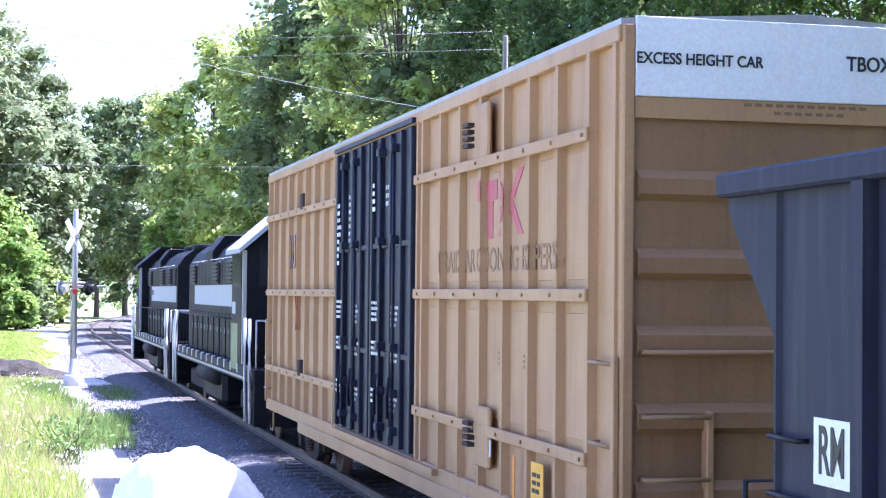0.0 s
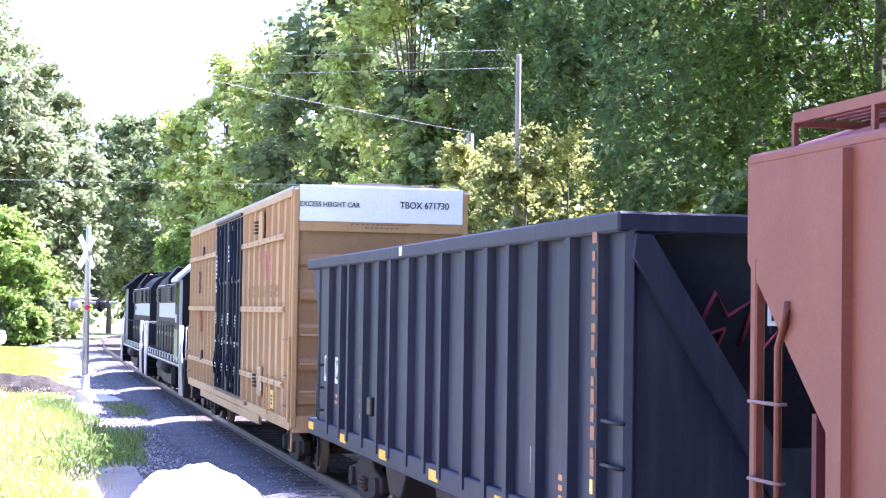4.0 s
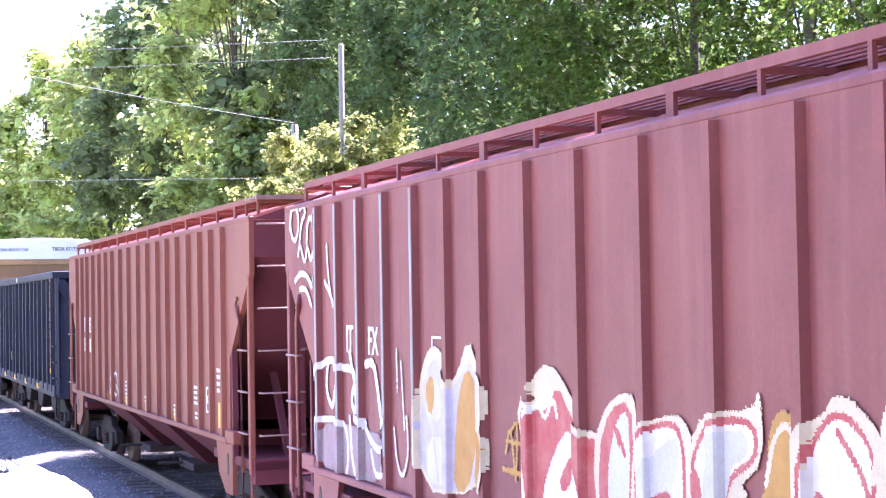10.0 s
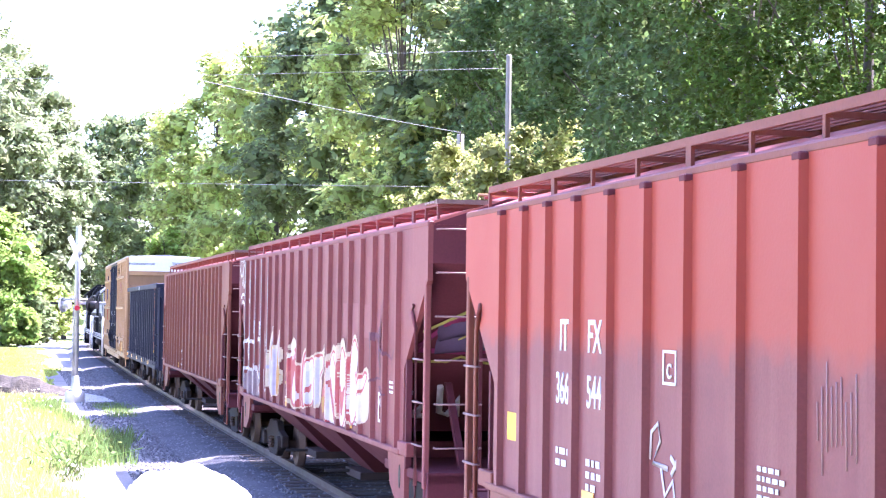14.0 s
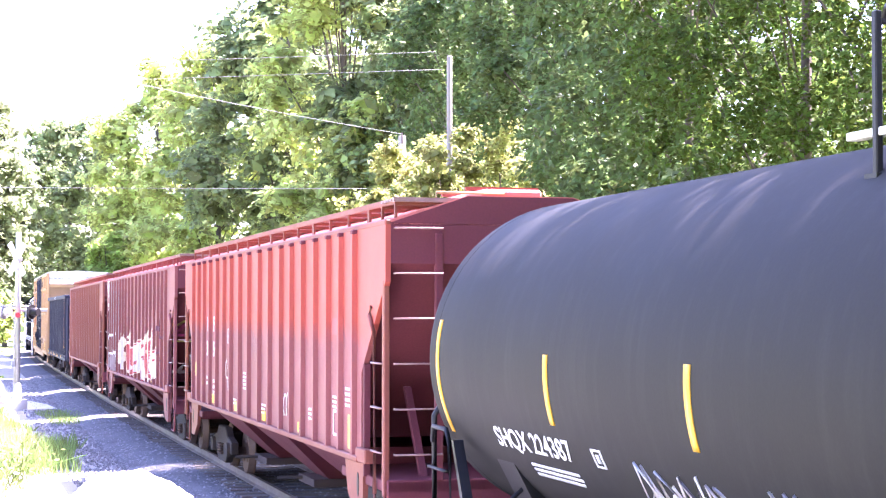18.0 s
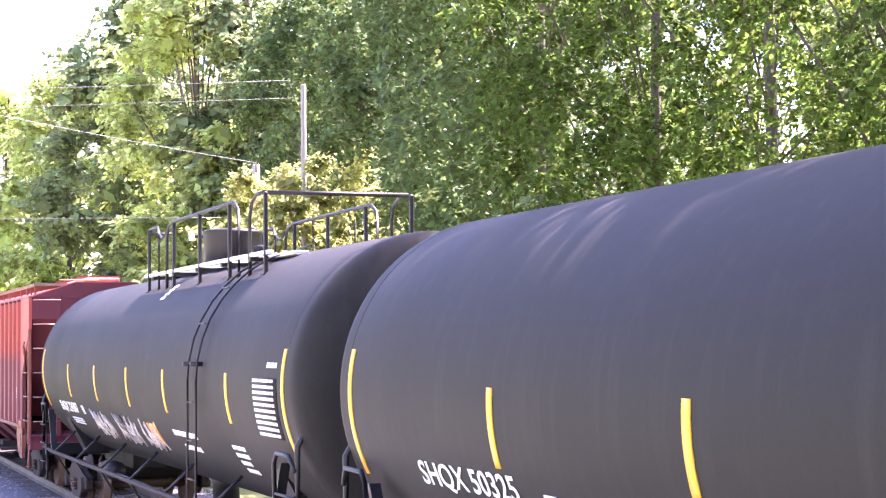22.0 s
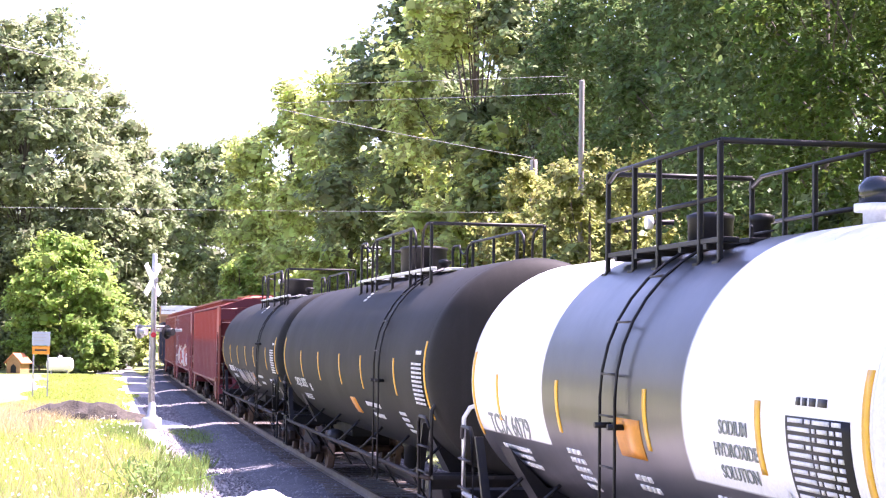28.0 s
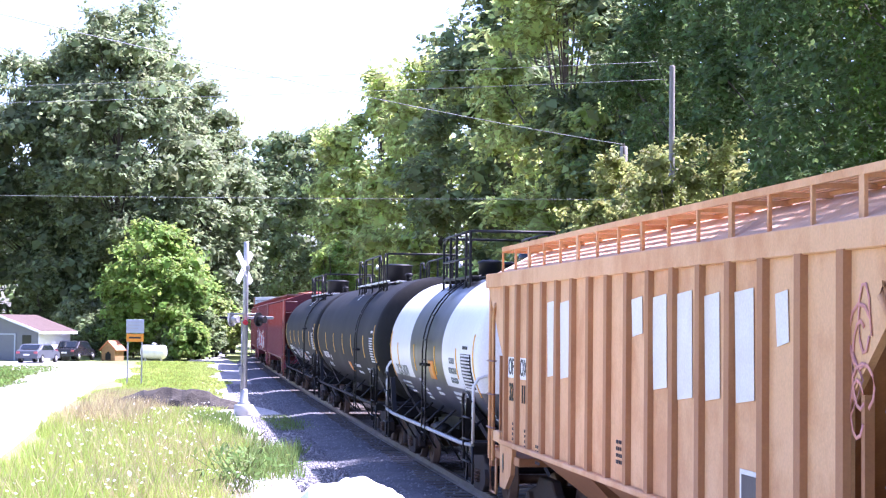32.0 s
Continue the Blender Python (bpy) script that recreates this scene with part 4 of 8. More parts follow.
def build_tank(name, label, y_rear, y_front, r, cz, paint, stripes, ladder, deck, dome, group, light=False, wd=0.98, dome_r=0.46, dome_h=0.66, off=0.0, clip=-0.26):
    """y_rear, y_front: the seams of the heads. stripes, ladder, deck, dome: metres back from the front seam."""
    car = rail_car(name, label, "tank car", (y_rear + y_front) / 2, group)
    h = (y_front - y_rear) / 2
    hd = 0.42 if not light else 0.55
    flange, e = (0.16, 0.78) if not light else (0.0, 1.0)        # straight flange and a tight knuckle before the flatter dish
    prof = [(-h - flange - hd * max(0.0, math.cos(a)) ** e, r * math.sin(a) ** e) for a in [k * math.pi / 24 for k in range(0, 13)]]
    prof[0] = (-h - flange - hd, 0.01)
    prof += [(-h + (2 * h) * k / 12, r) for k in range(1, 12)]
    prof += [(h + flange + hd * max(0.0, math.cos(a)) ** e, r * math.sin(a) ** e) for a in [k * math.pi / 24 for k in range(12, -1, -1)]]
    prof[-1] = (h + flange + hd, 0.01)
    part("tank_shell", lathe(bmesh.new(), prof, (0, 0, cz), "Y", 72), paint, car, "welded steel tank shell")
    for y in (-h, h):
        part("weld_seam", lathe(bmesh.new(), [(-0.012, r - 0.01), (-0.008, r + 0.0015), (0.008, r + 0.0015), (0.012, r - 0.01)], (0, y, cz), "Y", 72, False), paint, car)
    for k, u in enumerate(stripes):
        ends = k in (0, len(stripes) - 1)
        y = h - u + (-0.08 if k == 0 else 0.08 if ends else 0)
        part("reflective_stripe", ring_patch(bmesh.new(), r, cz, y - 0.05, y + 0.05, -27 if ends else -17, 14 if ends else 4, 10), YELLOW, car, "yellow reflective stripe")
    # side ladder over the crown
    if ladder:
        y = h - off - ladder
        for d in (-0.23, 0.23):
            pts = [(-(r + 0.07), y + d, 0.72), (-(r + 0.07), y + d, cz - 0.5)] + [(-(r + 0.07) * math.cos(a), y + d, cz + (r + 0.07) * math.sin(a)) for a in [radians(k * 9) for k in range(0, 9)]]
            part("ladder_rail", T(pts, 0.015), BLACK, car)
        for z in [0.88 + 0.46 * k for k in range(4)]:
            part("ladder_rung", T([(-(r + 0.07), y - 0.23, z), (-(r + 0.07), y + 0.23, z)], 0.012, 5), BLACK, car)
        for k in range(5):
            a = math.asin(0.2 / r) + k * 0.46 / r * (1 + 0.03 * k) 
            part("ladder_rung", T([(-(r + 0.07) * math.cos(a), y - 0.23, cz + (r + 0.07) * math.sin(a)), (-(r + 0.07) * math.cos(a), y + 0.23, cz + (r + 0.07) * math.sin(a))], 0.012, 5), BLACK, car)
        for d in (-0.2, 0.2):
            part("ladder_bracket", T([(-(r - 0.02), y + d, cz + clip), (-(r + 0.13), y + d, cz + clip)], 0.03), BLACK, car)
    # deck with railings round the manway
    u0, u1 = deck[0] + off, deck[1] + off
    ya, yb = h - u1, h - u0
    zt = cz + r
    zd = zt - 0.055 if not light else zt - 0.06
    zl = cz + math.sqrt(r * r - (wd + 0.08) ** 2) - 0.04
    top = zt + (0.66 if not light else 0.8)
    for s in (-1, 1):
        x = s * (wd + 0.08)
        part("deck_plank", B(s * wd - 0.09, s * wd + (0.0 if not light else 0.1), ya, yb, zd - 0.025, zd + 0.025), DECK if not light else BLACK, car, "pale worn deck plank" if not light else "", 0.006)
        part("deck_plank", B(s * wd * 0.6 - 0.1, s * wd * 0.6 + 0.1, ya, yb, zd - 0.025, zd + 0.022), DECK if not light else BLACK, car, "", 0.006)
        if light:
            posts = [yb, yb - 0.9, (ya + yb) / 2, ya + 0.5, ya]
            runs = [[(x, yb, top - 0.1), (x, yb - 0.3, top), (x, ya, top)], [(x, yb, zt + 0.3), (x, ya, zt + 0.3)]]
        else:        # a short hoop in front, a long rail, the ladder's gap, and a rear hoop
            g = h - off
            posts = [g - u for u in (7.56, 9.4, 11.1, 12.82, 14.6)]
            runs = [[(x, g - 7.65, top - 0.06), (x, g - 7.68, top), (x, g - 8.2, top), (x, g - 8.3, top - 0.1), (x, g - 8.3, zl)],
                    [(x, g - 8.9, zl), (x, g - 8.9, top - 0.2), (x, g - 9.02, top - 0.05), (x, g - 9.3, top), (x, g - 13.05, top), (x, g - 13.25, top - 0.1), (x, g - 13.3, top - 0.25), (x, g - 13.3, zl)],
                    [(x, g - 13.85, zl), (x, g - 13.85, top - 0.25), (x, g - 13.95, top - 0.08), (x, g - 14.2, top), (x, g - 14.52, top)]]
            part("safety_chain", T([(x, g - 8.3, top - 0.1), (x, g - 8.5, top - 0.18), (x, g - 8.7, top - 0.18), (x, g - 8.9, top - 0.08)], 0.015, 5), BLACK, car)
        for y in posts:
            part("rail_post", B(x - 0.024, x + 0.024, y - 0.026, y + 0.026, zl, top), BLACK, car, "", 0.008)
            part("post_foot", B(x - 0.05, x + 0.05, y - 0.07, y + 0.07, zl - 0.01, zl + 0.03), BLACK, car)
        for pts in runs:
            part("hand_rail", T(pts, 0.024), BLACK, car)
    for y in ([h - off - 14.5] if not light else [ya, yb]):
        part("cross_rail", T([(-wd - 0.08, y, top), (wd + 0.08, y, top)], 0.03), BLACK, car)
    if not light:
        part("cross_rail", T([(-wd - 0.08, h - off - 7.56, top - 0.06), (-0.5, h - off - 7.56, top - 0.06)], 0.022), BLACK, car)
    for k in range(5):
        y = ya + (yb - ya) * (k + 0.5) / 5
        part("deck_bearer", B(-wd - 0.1, wd + 0.1, y - 0.04, y + 0.04, zd - 0.075, zd - 0.025), BLACK, car)
    y = h - off - dome
    part("manway", lathe(bmesh.new(), [(-0.15, dome_r * 0.94), (dome_h - 0.1, dome_r * 0.96), (dome_h - 0.08, dome_r), (dome_h - 0.04, dome_r), (dome_h - 0.01, dome_r * 0.7), (dome_h, 0.02)], (0, y, zt), "Z", 32), BLACK, car, "round black manway housing")
    part("dome_latch", lathe(bmesh.new(), [(-0.03, 0.07), (0.03, 0.07)], (-0.55, y + 0.3, zt + dome_h - 0.1), "X", 14), WHITE, car, "small white round fitting")
    part("dome_arm", T([(-0.55, y + 0.3, zt + dome_h - 0.1), (-0.3, y + 0.25, zt + dome_h - 0.1)], 0.03), BLACK, car)
    for d in (-0.75, 0.85):
        part("valve_stub", lathe(bmesh.new(), [(-0.1, 0.09), (0.2, 0.09), (0.22, 0.12), (0.28, 0.12), (0.3, 0.05)], (0.25, y + d, zt), "Z", 14), BLACK, car)
    # frame, saddles, running gear
    for t in (-1, 1):
        yt = t * (h - 1.35)
        part("saddle", prism(bmesh.new(), [(-1.35, cz - 0.75), (-1.25, cz - 0.95), (-0.95, 1.0), (0.95, 1.0), (1.25, cz - 0.95), (1.35, cz - 0.75), (0.9, cz - 1.2), (-0.9, cz - 1.2)], "Y", yt - 0.25, yt + 0.25), BLACK, car)
        part("stub_sill", B(-0.3, 0.3, min(t * (h - 2.6), t * (h + 0.35)), max(t * (h - 2.6), t * (h + 0.35)), 0.72, 1.02), BLACK, car, "", 0.015)
        part("end_sill", B(-1.5, 1.5, min(t * (h - 0.1), t * (h + 0.1)), max(t * (h - 0.1), t * (h + 0.1)), 0.86, 1.08), BLACK, car, "", 0.012)
        part("end_walkway", B(-1.5, 1.5, min(t * (h + 0.1), t * (h + 0.38)), max(t * (h + 0.1), t * (h + 0.38)), 1.02, 1.07), BLACK, car)
        ye = t * (h + 0.25)
        railm = RAILWHITE if light else BLACK
        part("end_handrail", T([(-1.5, ye, 1.05), (-1.5, ye, 1.95), (-1.42, ye, 2.08), (-1.3, ye, 2.12), (1.3, ye, 2.12), (1.42, ye, 2.08), (1.5, ye, 1.95), (1.5, ye, 1.05)], 0.03), railm, car)
        part("corner_handrail", T([(-1.52, ye - 0.7 * t, 0.6), (-1.55, ye - 0.7 * t, 1.75), (-1.55, ye - 0.6 * t, 1.85), (-1.55, ye - 0.15 * t, 1.85), (-1.52, ye, 1.7)], 0.025), BLACK, car)
        part("side_brace", prism(bmesh.new(), [(t * (h - 0.35), 1.75), (t * (h - 0.42), 1.75), (t * (h - 0.9), 0.95), (t * (h - 0.8), 0.95)], "X", -1.5, -1.4), BLACK, car)
        part("stirrup_step", T([(-1.5, ye, 1.0), (-1.5, ye, 0.42), (-1.5, ye - 0.5 * t, 0.42), (-1.5, ye - 0.5 * t, 1.0)], 0.022), BLACK, car)
        for k in range(3):
            part("grab_iron", T([(-1.52, ye, 0.75 + 0.35 * k), (-1.56, ye, 0.75 + 0.35 * k), (-1.56, ye - 0.6 * t, 0.75 + 0.35 * k), (-1.52, ye - 0.6 * t, 0.75 + 0.35 * k)], 0.016), BLACK, car)
        coupler(car, t * (h + 0.3), t * 0.7)
        truck(car, yt)
    part("side_rail", T([(-1.5, -h - 0.2, 1.02), (-1.5, -h + 1.0, 0.98), (-1.5, h - 1.0, 0.98), (-1.5, h + 0.2, 1.02)], 0.035), GALV if light else STEEL, car, "long bent side handrail")
    for k in range(7):
        y = -h + 1.2 + k * (2 * h - 2.4) / 6
        part("rail_bracket", T([(-1.5, y, 0.98), (-1.12, y - 0.25, cz - r * 0.72)], 0.022), BLACK, car)
        part("rail_bracket", T([(-1.5, y, 0.98), (-1.2, y + 0.2, 0.55)], 0.018), BLACK, car)
    part("bottom_outlet", lathe(bmesh.new(), [(-0.5, 0.12), (-0.42, 0.2), (-0.1, 0.2), (0.05, 0.3)], (0, 0.2, cz - r), "Z", 18), BLACK, car)
    part("brake_cylinder", lathe(bmesh.new(), [(-0.35, 0.05), (-0.3, 0.17), (0.3, 0.17), (0.36, 0.04)], (-0.75, h - 3.2, 0.75), "Y", 14), BLACK, car)
    part("brake_rod", T([(-0.75, h - 3.5, 0.72), (-0.6, 0, 0.62), (-0.6, -h + 3, 0.66)], 0.02), BLACK, car)
    return car


def data_panel(car, r, cz, h, u0, u1, z0, z1, dark, light):
    """A stencilled table of test dates: a frame with rows of small boxes."""
    def ang(z):
        return math.degrees(math.asin((z - cz) / r))
    panel = part("data_panel", ring_patch(bmesh.new(), r, cz, h - u1, h - u0, ang(z0), ang(z1), 8, 0.006), dark, car, "stencilled test-date table")
    bm = bmesh.new()
    n = 10
    for k in range(n):
        a, b = z0 + (z1 - z0) * (k + 0.26) / n, z0 + (z1 - z0) * (k + 0.78) / n
        y, wide = h - u0 - 0.05, u1 - u0 - 0.1
        cells = (0.42, 0.08, 0.2, 0.1, 0.12) if k % 3 else (0.3, 0.12, 0.32, 0.18)
        for c in cells:
            ring_patch(bm, r, cz, y - wide * c + 0.03, y, ang(a), ang(b), 1, 0.011)
            y -= wide * c + 0.01
    tagged(part("stencil_table", bm, light, panel), kind="stuff")


# ---- locomotives ----
def build_locomotive(y_rear, y_front, cab_at_rear, label):
    car = rail_car("locomotive", label, "locomotive", (y_rear + y_front) / 2, "coupled locomotives")
    h = (y_front - y_rear) / 2
    d = -1 if cab_at_rear else 1       # towards the cab
    part("frame", B(-1.5, 1.5, -h + 0.5, h - 0.5, 1.15, 1.45), LOCO, car, "black underframe with a pale edge stripe", 0.015)
    for s in (-1, 1):
        part("edge_stripe", B(s * 1.5 - 0.012, s * 1.5 + 0.012, -h + 0.7, h - 0.7, 1.2, 1.25), GALV, car)
    c0, c1 = d * (h - 3.9), d * (h - 1.9)
    lo, hi = min(-d * (h - 1.2), c0), max(-d * (h - 1.2), c0)
    bm = bmesh.new()
    prism(bm, [(-1.2, 1.45), (1.2, 1.45), (1.2, 3.7), (1.0, 4.0), (0.7, 4.22), (-0.7, 4.22), (-1.0, 4.0), (-1.2, 3.7)], "Y", lo, hi)
    hood = part("long_hood", bm, LOCO, car, "black long hood with louvres")
    part("hood_stripe", B(-1.212, -1.19, lo + 0.3, hi - 1.6, 2.62, 3.12), LOCOSTRIPE, hood, "broad pale grey stripe")
    n = int((hi - lo - 0.6) / 0.72)
    for k in range(n):
        y = lo + 0.35 + 0.72 * k
        part("hood_door", B(-1.235, -1.195, y, y + 0.66, 1.55, 2.44), LOCO, hood, "", 0.008)
        part("hood_door", B(-1.235, -1.195, y, y + 0.66, 3.12, 3.66), LOCO, hood, "", 0.008)
        part("door_latch", B(-1.25, -1.23, y + 0.05, y + 0.11, 2.0, 2.12), GALV, hood)
        if k % 2:
            part("grab_iron", T([(-1.2, y, 3.74), (-1.28, y, 3.74), (-1.28, y + 0.6, 3.74), (-1.2, y + 0.6, 3.74)], 0.014, 5), GALV, hood)
    for f in (0.18, 0.42, 0.85):
        yy = lo + (hi - lo) * f
        part("roof_fan", lathe(bmesh.new(), [(0, 0.58), (0.2, 0.58), (0.24, 0.4)], (0, yy, 4.2), "Z", 20), LOCO, hood)
        part("side_vent", B(-1.3, -1.18, yy - 0.6, yy + 0.6, 3.15, 3.68), BLACK, hood, "louvred side vent", 0.03)
        for q in range(5):
            part("louvre", B(-1.325, -1.29, yy - 0.56, yy + 0.56, 3.2 + 0.095 * q, 3.24 + 0.095 * q), LOCO, hood)
    part("exhaust_stack", B(-0.25, 0.25, lo + (hi - lo) * 0.62, lo + (hi - lo) * 0.62 + 0.5, 4.2, 4.5), LOCO, hood, "", 0.02)
    part("dynamic_brake_housing", prism(bmesh.new(), [(-1.27, 3.3), (1.27, 3.3), (1.27, 3.95), (0.95, 4.36), (-0.95, 4.36), (-1.27, 3.95)], "Y", lo + (hi - lo) * 0.48, lo + (hi - lo) * 0.6), LOCO, hood, "", 0.02)
    part("bell", lathe(bmesh.new(), [(0, 0.16), (0.1, 0.13), (0.2, 0.06), (0.24, 0.02)], (-0.5, hi - 1.2, 4.25), "Z", 14), BRONZE, hood)
    ca, cb = min(c0, c1), max(c0, c1)
    bm = bmesh.new()
    prism(bm, [(-1.5, 1.45), (1.5, 1.45), (1.5, 3.85), (0.75, 4.5), (-0.75, 4.5), (-1.5, 3.85)], "Y", ca, cb)
    cab = part("cab", bm, LOCO, car, "black cab with a faded green lower panel", 0.02)
    part("cab_panel", B(-1.515, -1.49, ca + 0.82, cb - 0.05, 1.35, 2.3), LOCOGREEN if cab_at_rear else LOCO, cab)
    part("cab_corner_post", B(-1.53, -1.45, ca - 0.01, ca + 0.1, 1.5, 3.8), GALV, cab)
    part("cab_door", B(-1.525, -1.49, ca + 0.25, ca + 0.8, 1.6, 3.0), LOCO, cab, "", 0.01)
    part("number_board", B(-1.516, -1.49, cb - 0.75, cb - 0.2, 2.5, 2.75), LOCOSTRIPE, cab)
    part("cab_window", B(-1.52, -1.49, ca + 0.3, cb - 0.3, 3.05, 3.7), GLASS, cab)
    ye = c1
    part("cab_window", B(-1.2, -0.5, min(ye, ye + 0.02 * d), max(ye, ye + 0.02 * d), 3.05, 3.75), GLASS, cab)
    part("cab_window", B(0.5, 1.2, min(ye, ye + 0.02 * d), max(ye, ye + 0.02 * d), 3.05, 3.75), GLASS, cab)
    part("cab_roof_overhang", prism(bmesh.new(), [(-1.62, 3.74), (-0.76, 4.48), (0.76, 4.48), (1.62, 3.74), (1.62, 3.84), (0.78, 4.57), (-0.78, 4.57), (-1.62, 3.84)], "Y", ca - 0.18, cb + 0.18), LOCOSTRIPE if cab_at_rear else LOCO, cab, "pale grey cab roof" if cab_at_rear else "")
    na, nb = min(c1, d * (h - 0.95)), max(c1, d * (h - 0.95))
    part("short_hood", B(-0.8, 0.8, na, nb, 1.45, 3.0), LOCO, car, "", 0.06)
    for t in (-1, 1):
        part("pilot", B(-1.5, 1.5, min(t * (h - 0.5), t * (h - 0.32)), max(t * (h - 0.5), t * (h - 0.32)), 0.35, 1.45), LOCO, car, "", 0.02)
        for x in (-1.45, -0.75, 0.75, 1.45):
            part("end_post", T([(x, t * (h - 0.4), 1.4), (x, t * (h - 0.4), 2.4)], 0.018), GALV, car)
        part("end_rail", T([(-1.45, t * (h - 0.4), 2.4), (1.45, t * (h - 0.4), 2.4)], 0.018), GALV, car)
        for k in range(4):
            part("step", B(-1.52, -1.2, min(t * (h - 1.15), t * (h - 0.55)), max(t * (h - 1.15), t * (h - 0.55)), 0.38 + 0.27 * k, 0.42 + 0.27 * k), LOCO, car)
        for yy in (h - 0.52, h - 1.2):
            part("step_handrail", T([(-1.54, t * yy, 0.4), (-1.56, t * yy, 1.5), (-1.56, t * (yy - 0.05), 2.0), (-1.52, t * (yy - 0.3), 2.42)], 0.034), RAILWHITE, car, "white step handrail")
        part("loco_truck", B(-1.15, 1.15, t * (h - 3.2) - 1.75, t * (h - 3.2) + 1.75, 0.4, 0.85), STEEL, car, "", 0.05)
        for yy in (-1.35, 1.35):
            w = part("wheel_set", lathe(bmesh.new(), [(-0.8, 0.5), (-0.72, 0.53), (-0.7, 0.1), (0.7, 0.1), (0.72, 0.53), (0.8, 0.5)], (0, 0, 0), "X", 26), WHEEL, car)
            w.location = (0, t * (h - 3.2) + yy, 0.51)
            WHEELS.append((w, t * (h - 3.2) + yy))
        coupler(car, t * (h - 0.35), t)
    n = 12
    for s in (-1, 1):
        for k in range(n + 1):
            y = -h + 1.6 + k * (2 * h - 3.2) / n
            part("stanchion", T([(s * 1.48, y, 1.4), (s * 1.48, y, 2.38)], 0.014, 5), LOCO, car)
            part("stanchion_foot", B(s * 1.48 - 0.04, s * 1.48 + 0.04, y - 0.04, y + 0.04, 1.3, 1.48), RAILWHITE, car)
        part("side_handrail", T([(s * 1.48, -h + 1.6, 2.38), (s * 1.48, h - 1.6, 2.38)], 0.02), LOCO, car)
    part("fuel_tank", B(-1.35, 1.35, -2.0, 2.0, 0.35, 1.15), LOCO, car, "", 0.12)
    part("air_reservoir", lathe(bmesh.new(), [(-1.6, 0.05), (-1.55, 0.2), (1.55, 0.2), (1.6, 0.05)], (-1.4, 0, 1.0), "Y", 16), STEEL, car)
    bars(car, -1.214, lo + 2.2 if d < 0 else hi - 1.0, 3.0, 1, 2.0, 0.3, LETTER_BLACK, seed=5)
    return car


# ---- the cars, from the head of the train to its tail ----
build_locomotive(68.6, 85.2, False, "black road locomotive with a pale grey stripe and white handrails")
build_locomotive(50.3, 67.4, True, "black locomotive with pale grey cab roof coupled behind another")
build_boxcar(29.84, 48.45)
build_gondola(12.8, 27.85)
BONE = LETTER_WHITE
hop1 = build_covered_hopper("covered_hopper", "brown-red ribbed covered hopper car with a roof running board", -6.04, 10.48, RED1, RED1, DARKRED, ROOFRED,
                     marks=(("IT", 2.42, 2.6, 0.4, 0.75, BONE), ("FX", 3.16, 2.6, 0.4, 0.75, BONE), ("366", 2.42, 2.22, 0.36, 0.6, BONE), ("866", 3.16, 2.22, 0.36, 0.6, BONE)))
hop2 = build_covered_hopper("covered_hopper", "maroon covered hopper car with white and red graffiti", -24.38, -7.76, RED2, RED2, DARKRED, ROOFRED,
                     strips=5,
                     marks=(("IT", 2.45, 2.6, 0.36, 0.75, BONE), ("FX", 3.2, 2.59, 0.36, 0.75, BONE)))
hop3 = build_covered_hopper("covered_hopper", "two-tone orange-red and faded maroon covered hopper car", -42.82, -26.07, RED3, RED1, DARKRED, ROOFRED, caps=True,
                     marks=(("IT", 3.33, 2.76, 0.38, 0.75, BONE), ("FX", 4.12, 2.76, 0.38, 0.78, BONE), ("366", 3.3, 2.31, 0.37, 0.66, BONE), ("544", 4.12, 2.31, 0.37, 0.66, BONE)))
HOPX = -1.567


def stencil_frame(hop, y, z, w, hh, mat, bar=0.03):
    """A painted rectangle drawn as a frame, centred at y, z."""
    bm = bmesh.new()
    for a, b, c, e in ((-w, w, hh - bar, hh), (-w, w, -hh, -hh + bar), (-w, -w + bar, -hh, hh), (w - bar, w, -hh, hh)):
        box(bm, HOPX - 0.004, HOPX, y + a, y + b, z + c, z + e)
    return part("stencil_frame", bm, mat, hop)


# small stencilling: (metres back, height, rows, width, line height)
for hop, hl, sd, blocks in (
        (hop1, 8.26, 11, ((2.5, 1.72, 2, 0.3, 0.09), (3.3, 1.75, 3, 0.3, 0.09), (7.3, 1.72, 6, 0.34, 0.065), (9.2, 1.55, 2, 0.32, 0.065), (11.65, 1.55, 3, 0.32, 0.065), (13.15, 1.87, 4, 0.4, 0.07), (13.2, 1.52, 2, 0.3, 0.06), (14.65, 2.15, 4, 0.34, 0.085))),
        (hop2, 8.31, 23, ((6.4, 1.5, 2, 0.5, 0.06), (12.3, 1.5, 2, 0.3, 0.06), (14.72, 2.1, 3, 0.45, 0.06))),
        (hop3, 8.375, 37, ((3.15, 1.82, 2, 0.32, 0.1), (3.95, 1.78, 3, 0.32, 0.1), (7.28, 2.02, 5, 0.36, 0.06), (6.3, 1.55, 2, 0.3, 0.06), (9.0, 1.6, 3, 0.34, 0.06), (12.6, 1.72, 3, 0.4, 0.06), (14.1, 1.95, 3, 0.4, 0.06), (14.8, 2.08, 4, 0.4, 0.065)))):
    for k, (u, z, rows, w, lh) in enumerate(blocks):
        bars(hop, HOPX, hl - u, z, rows, w, lh, LETTER_WHITE, seed=sd + k)
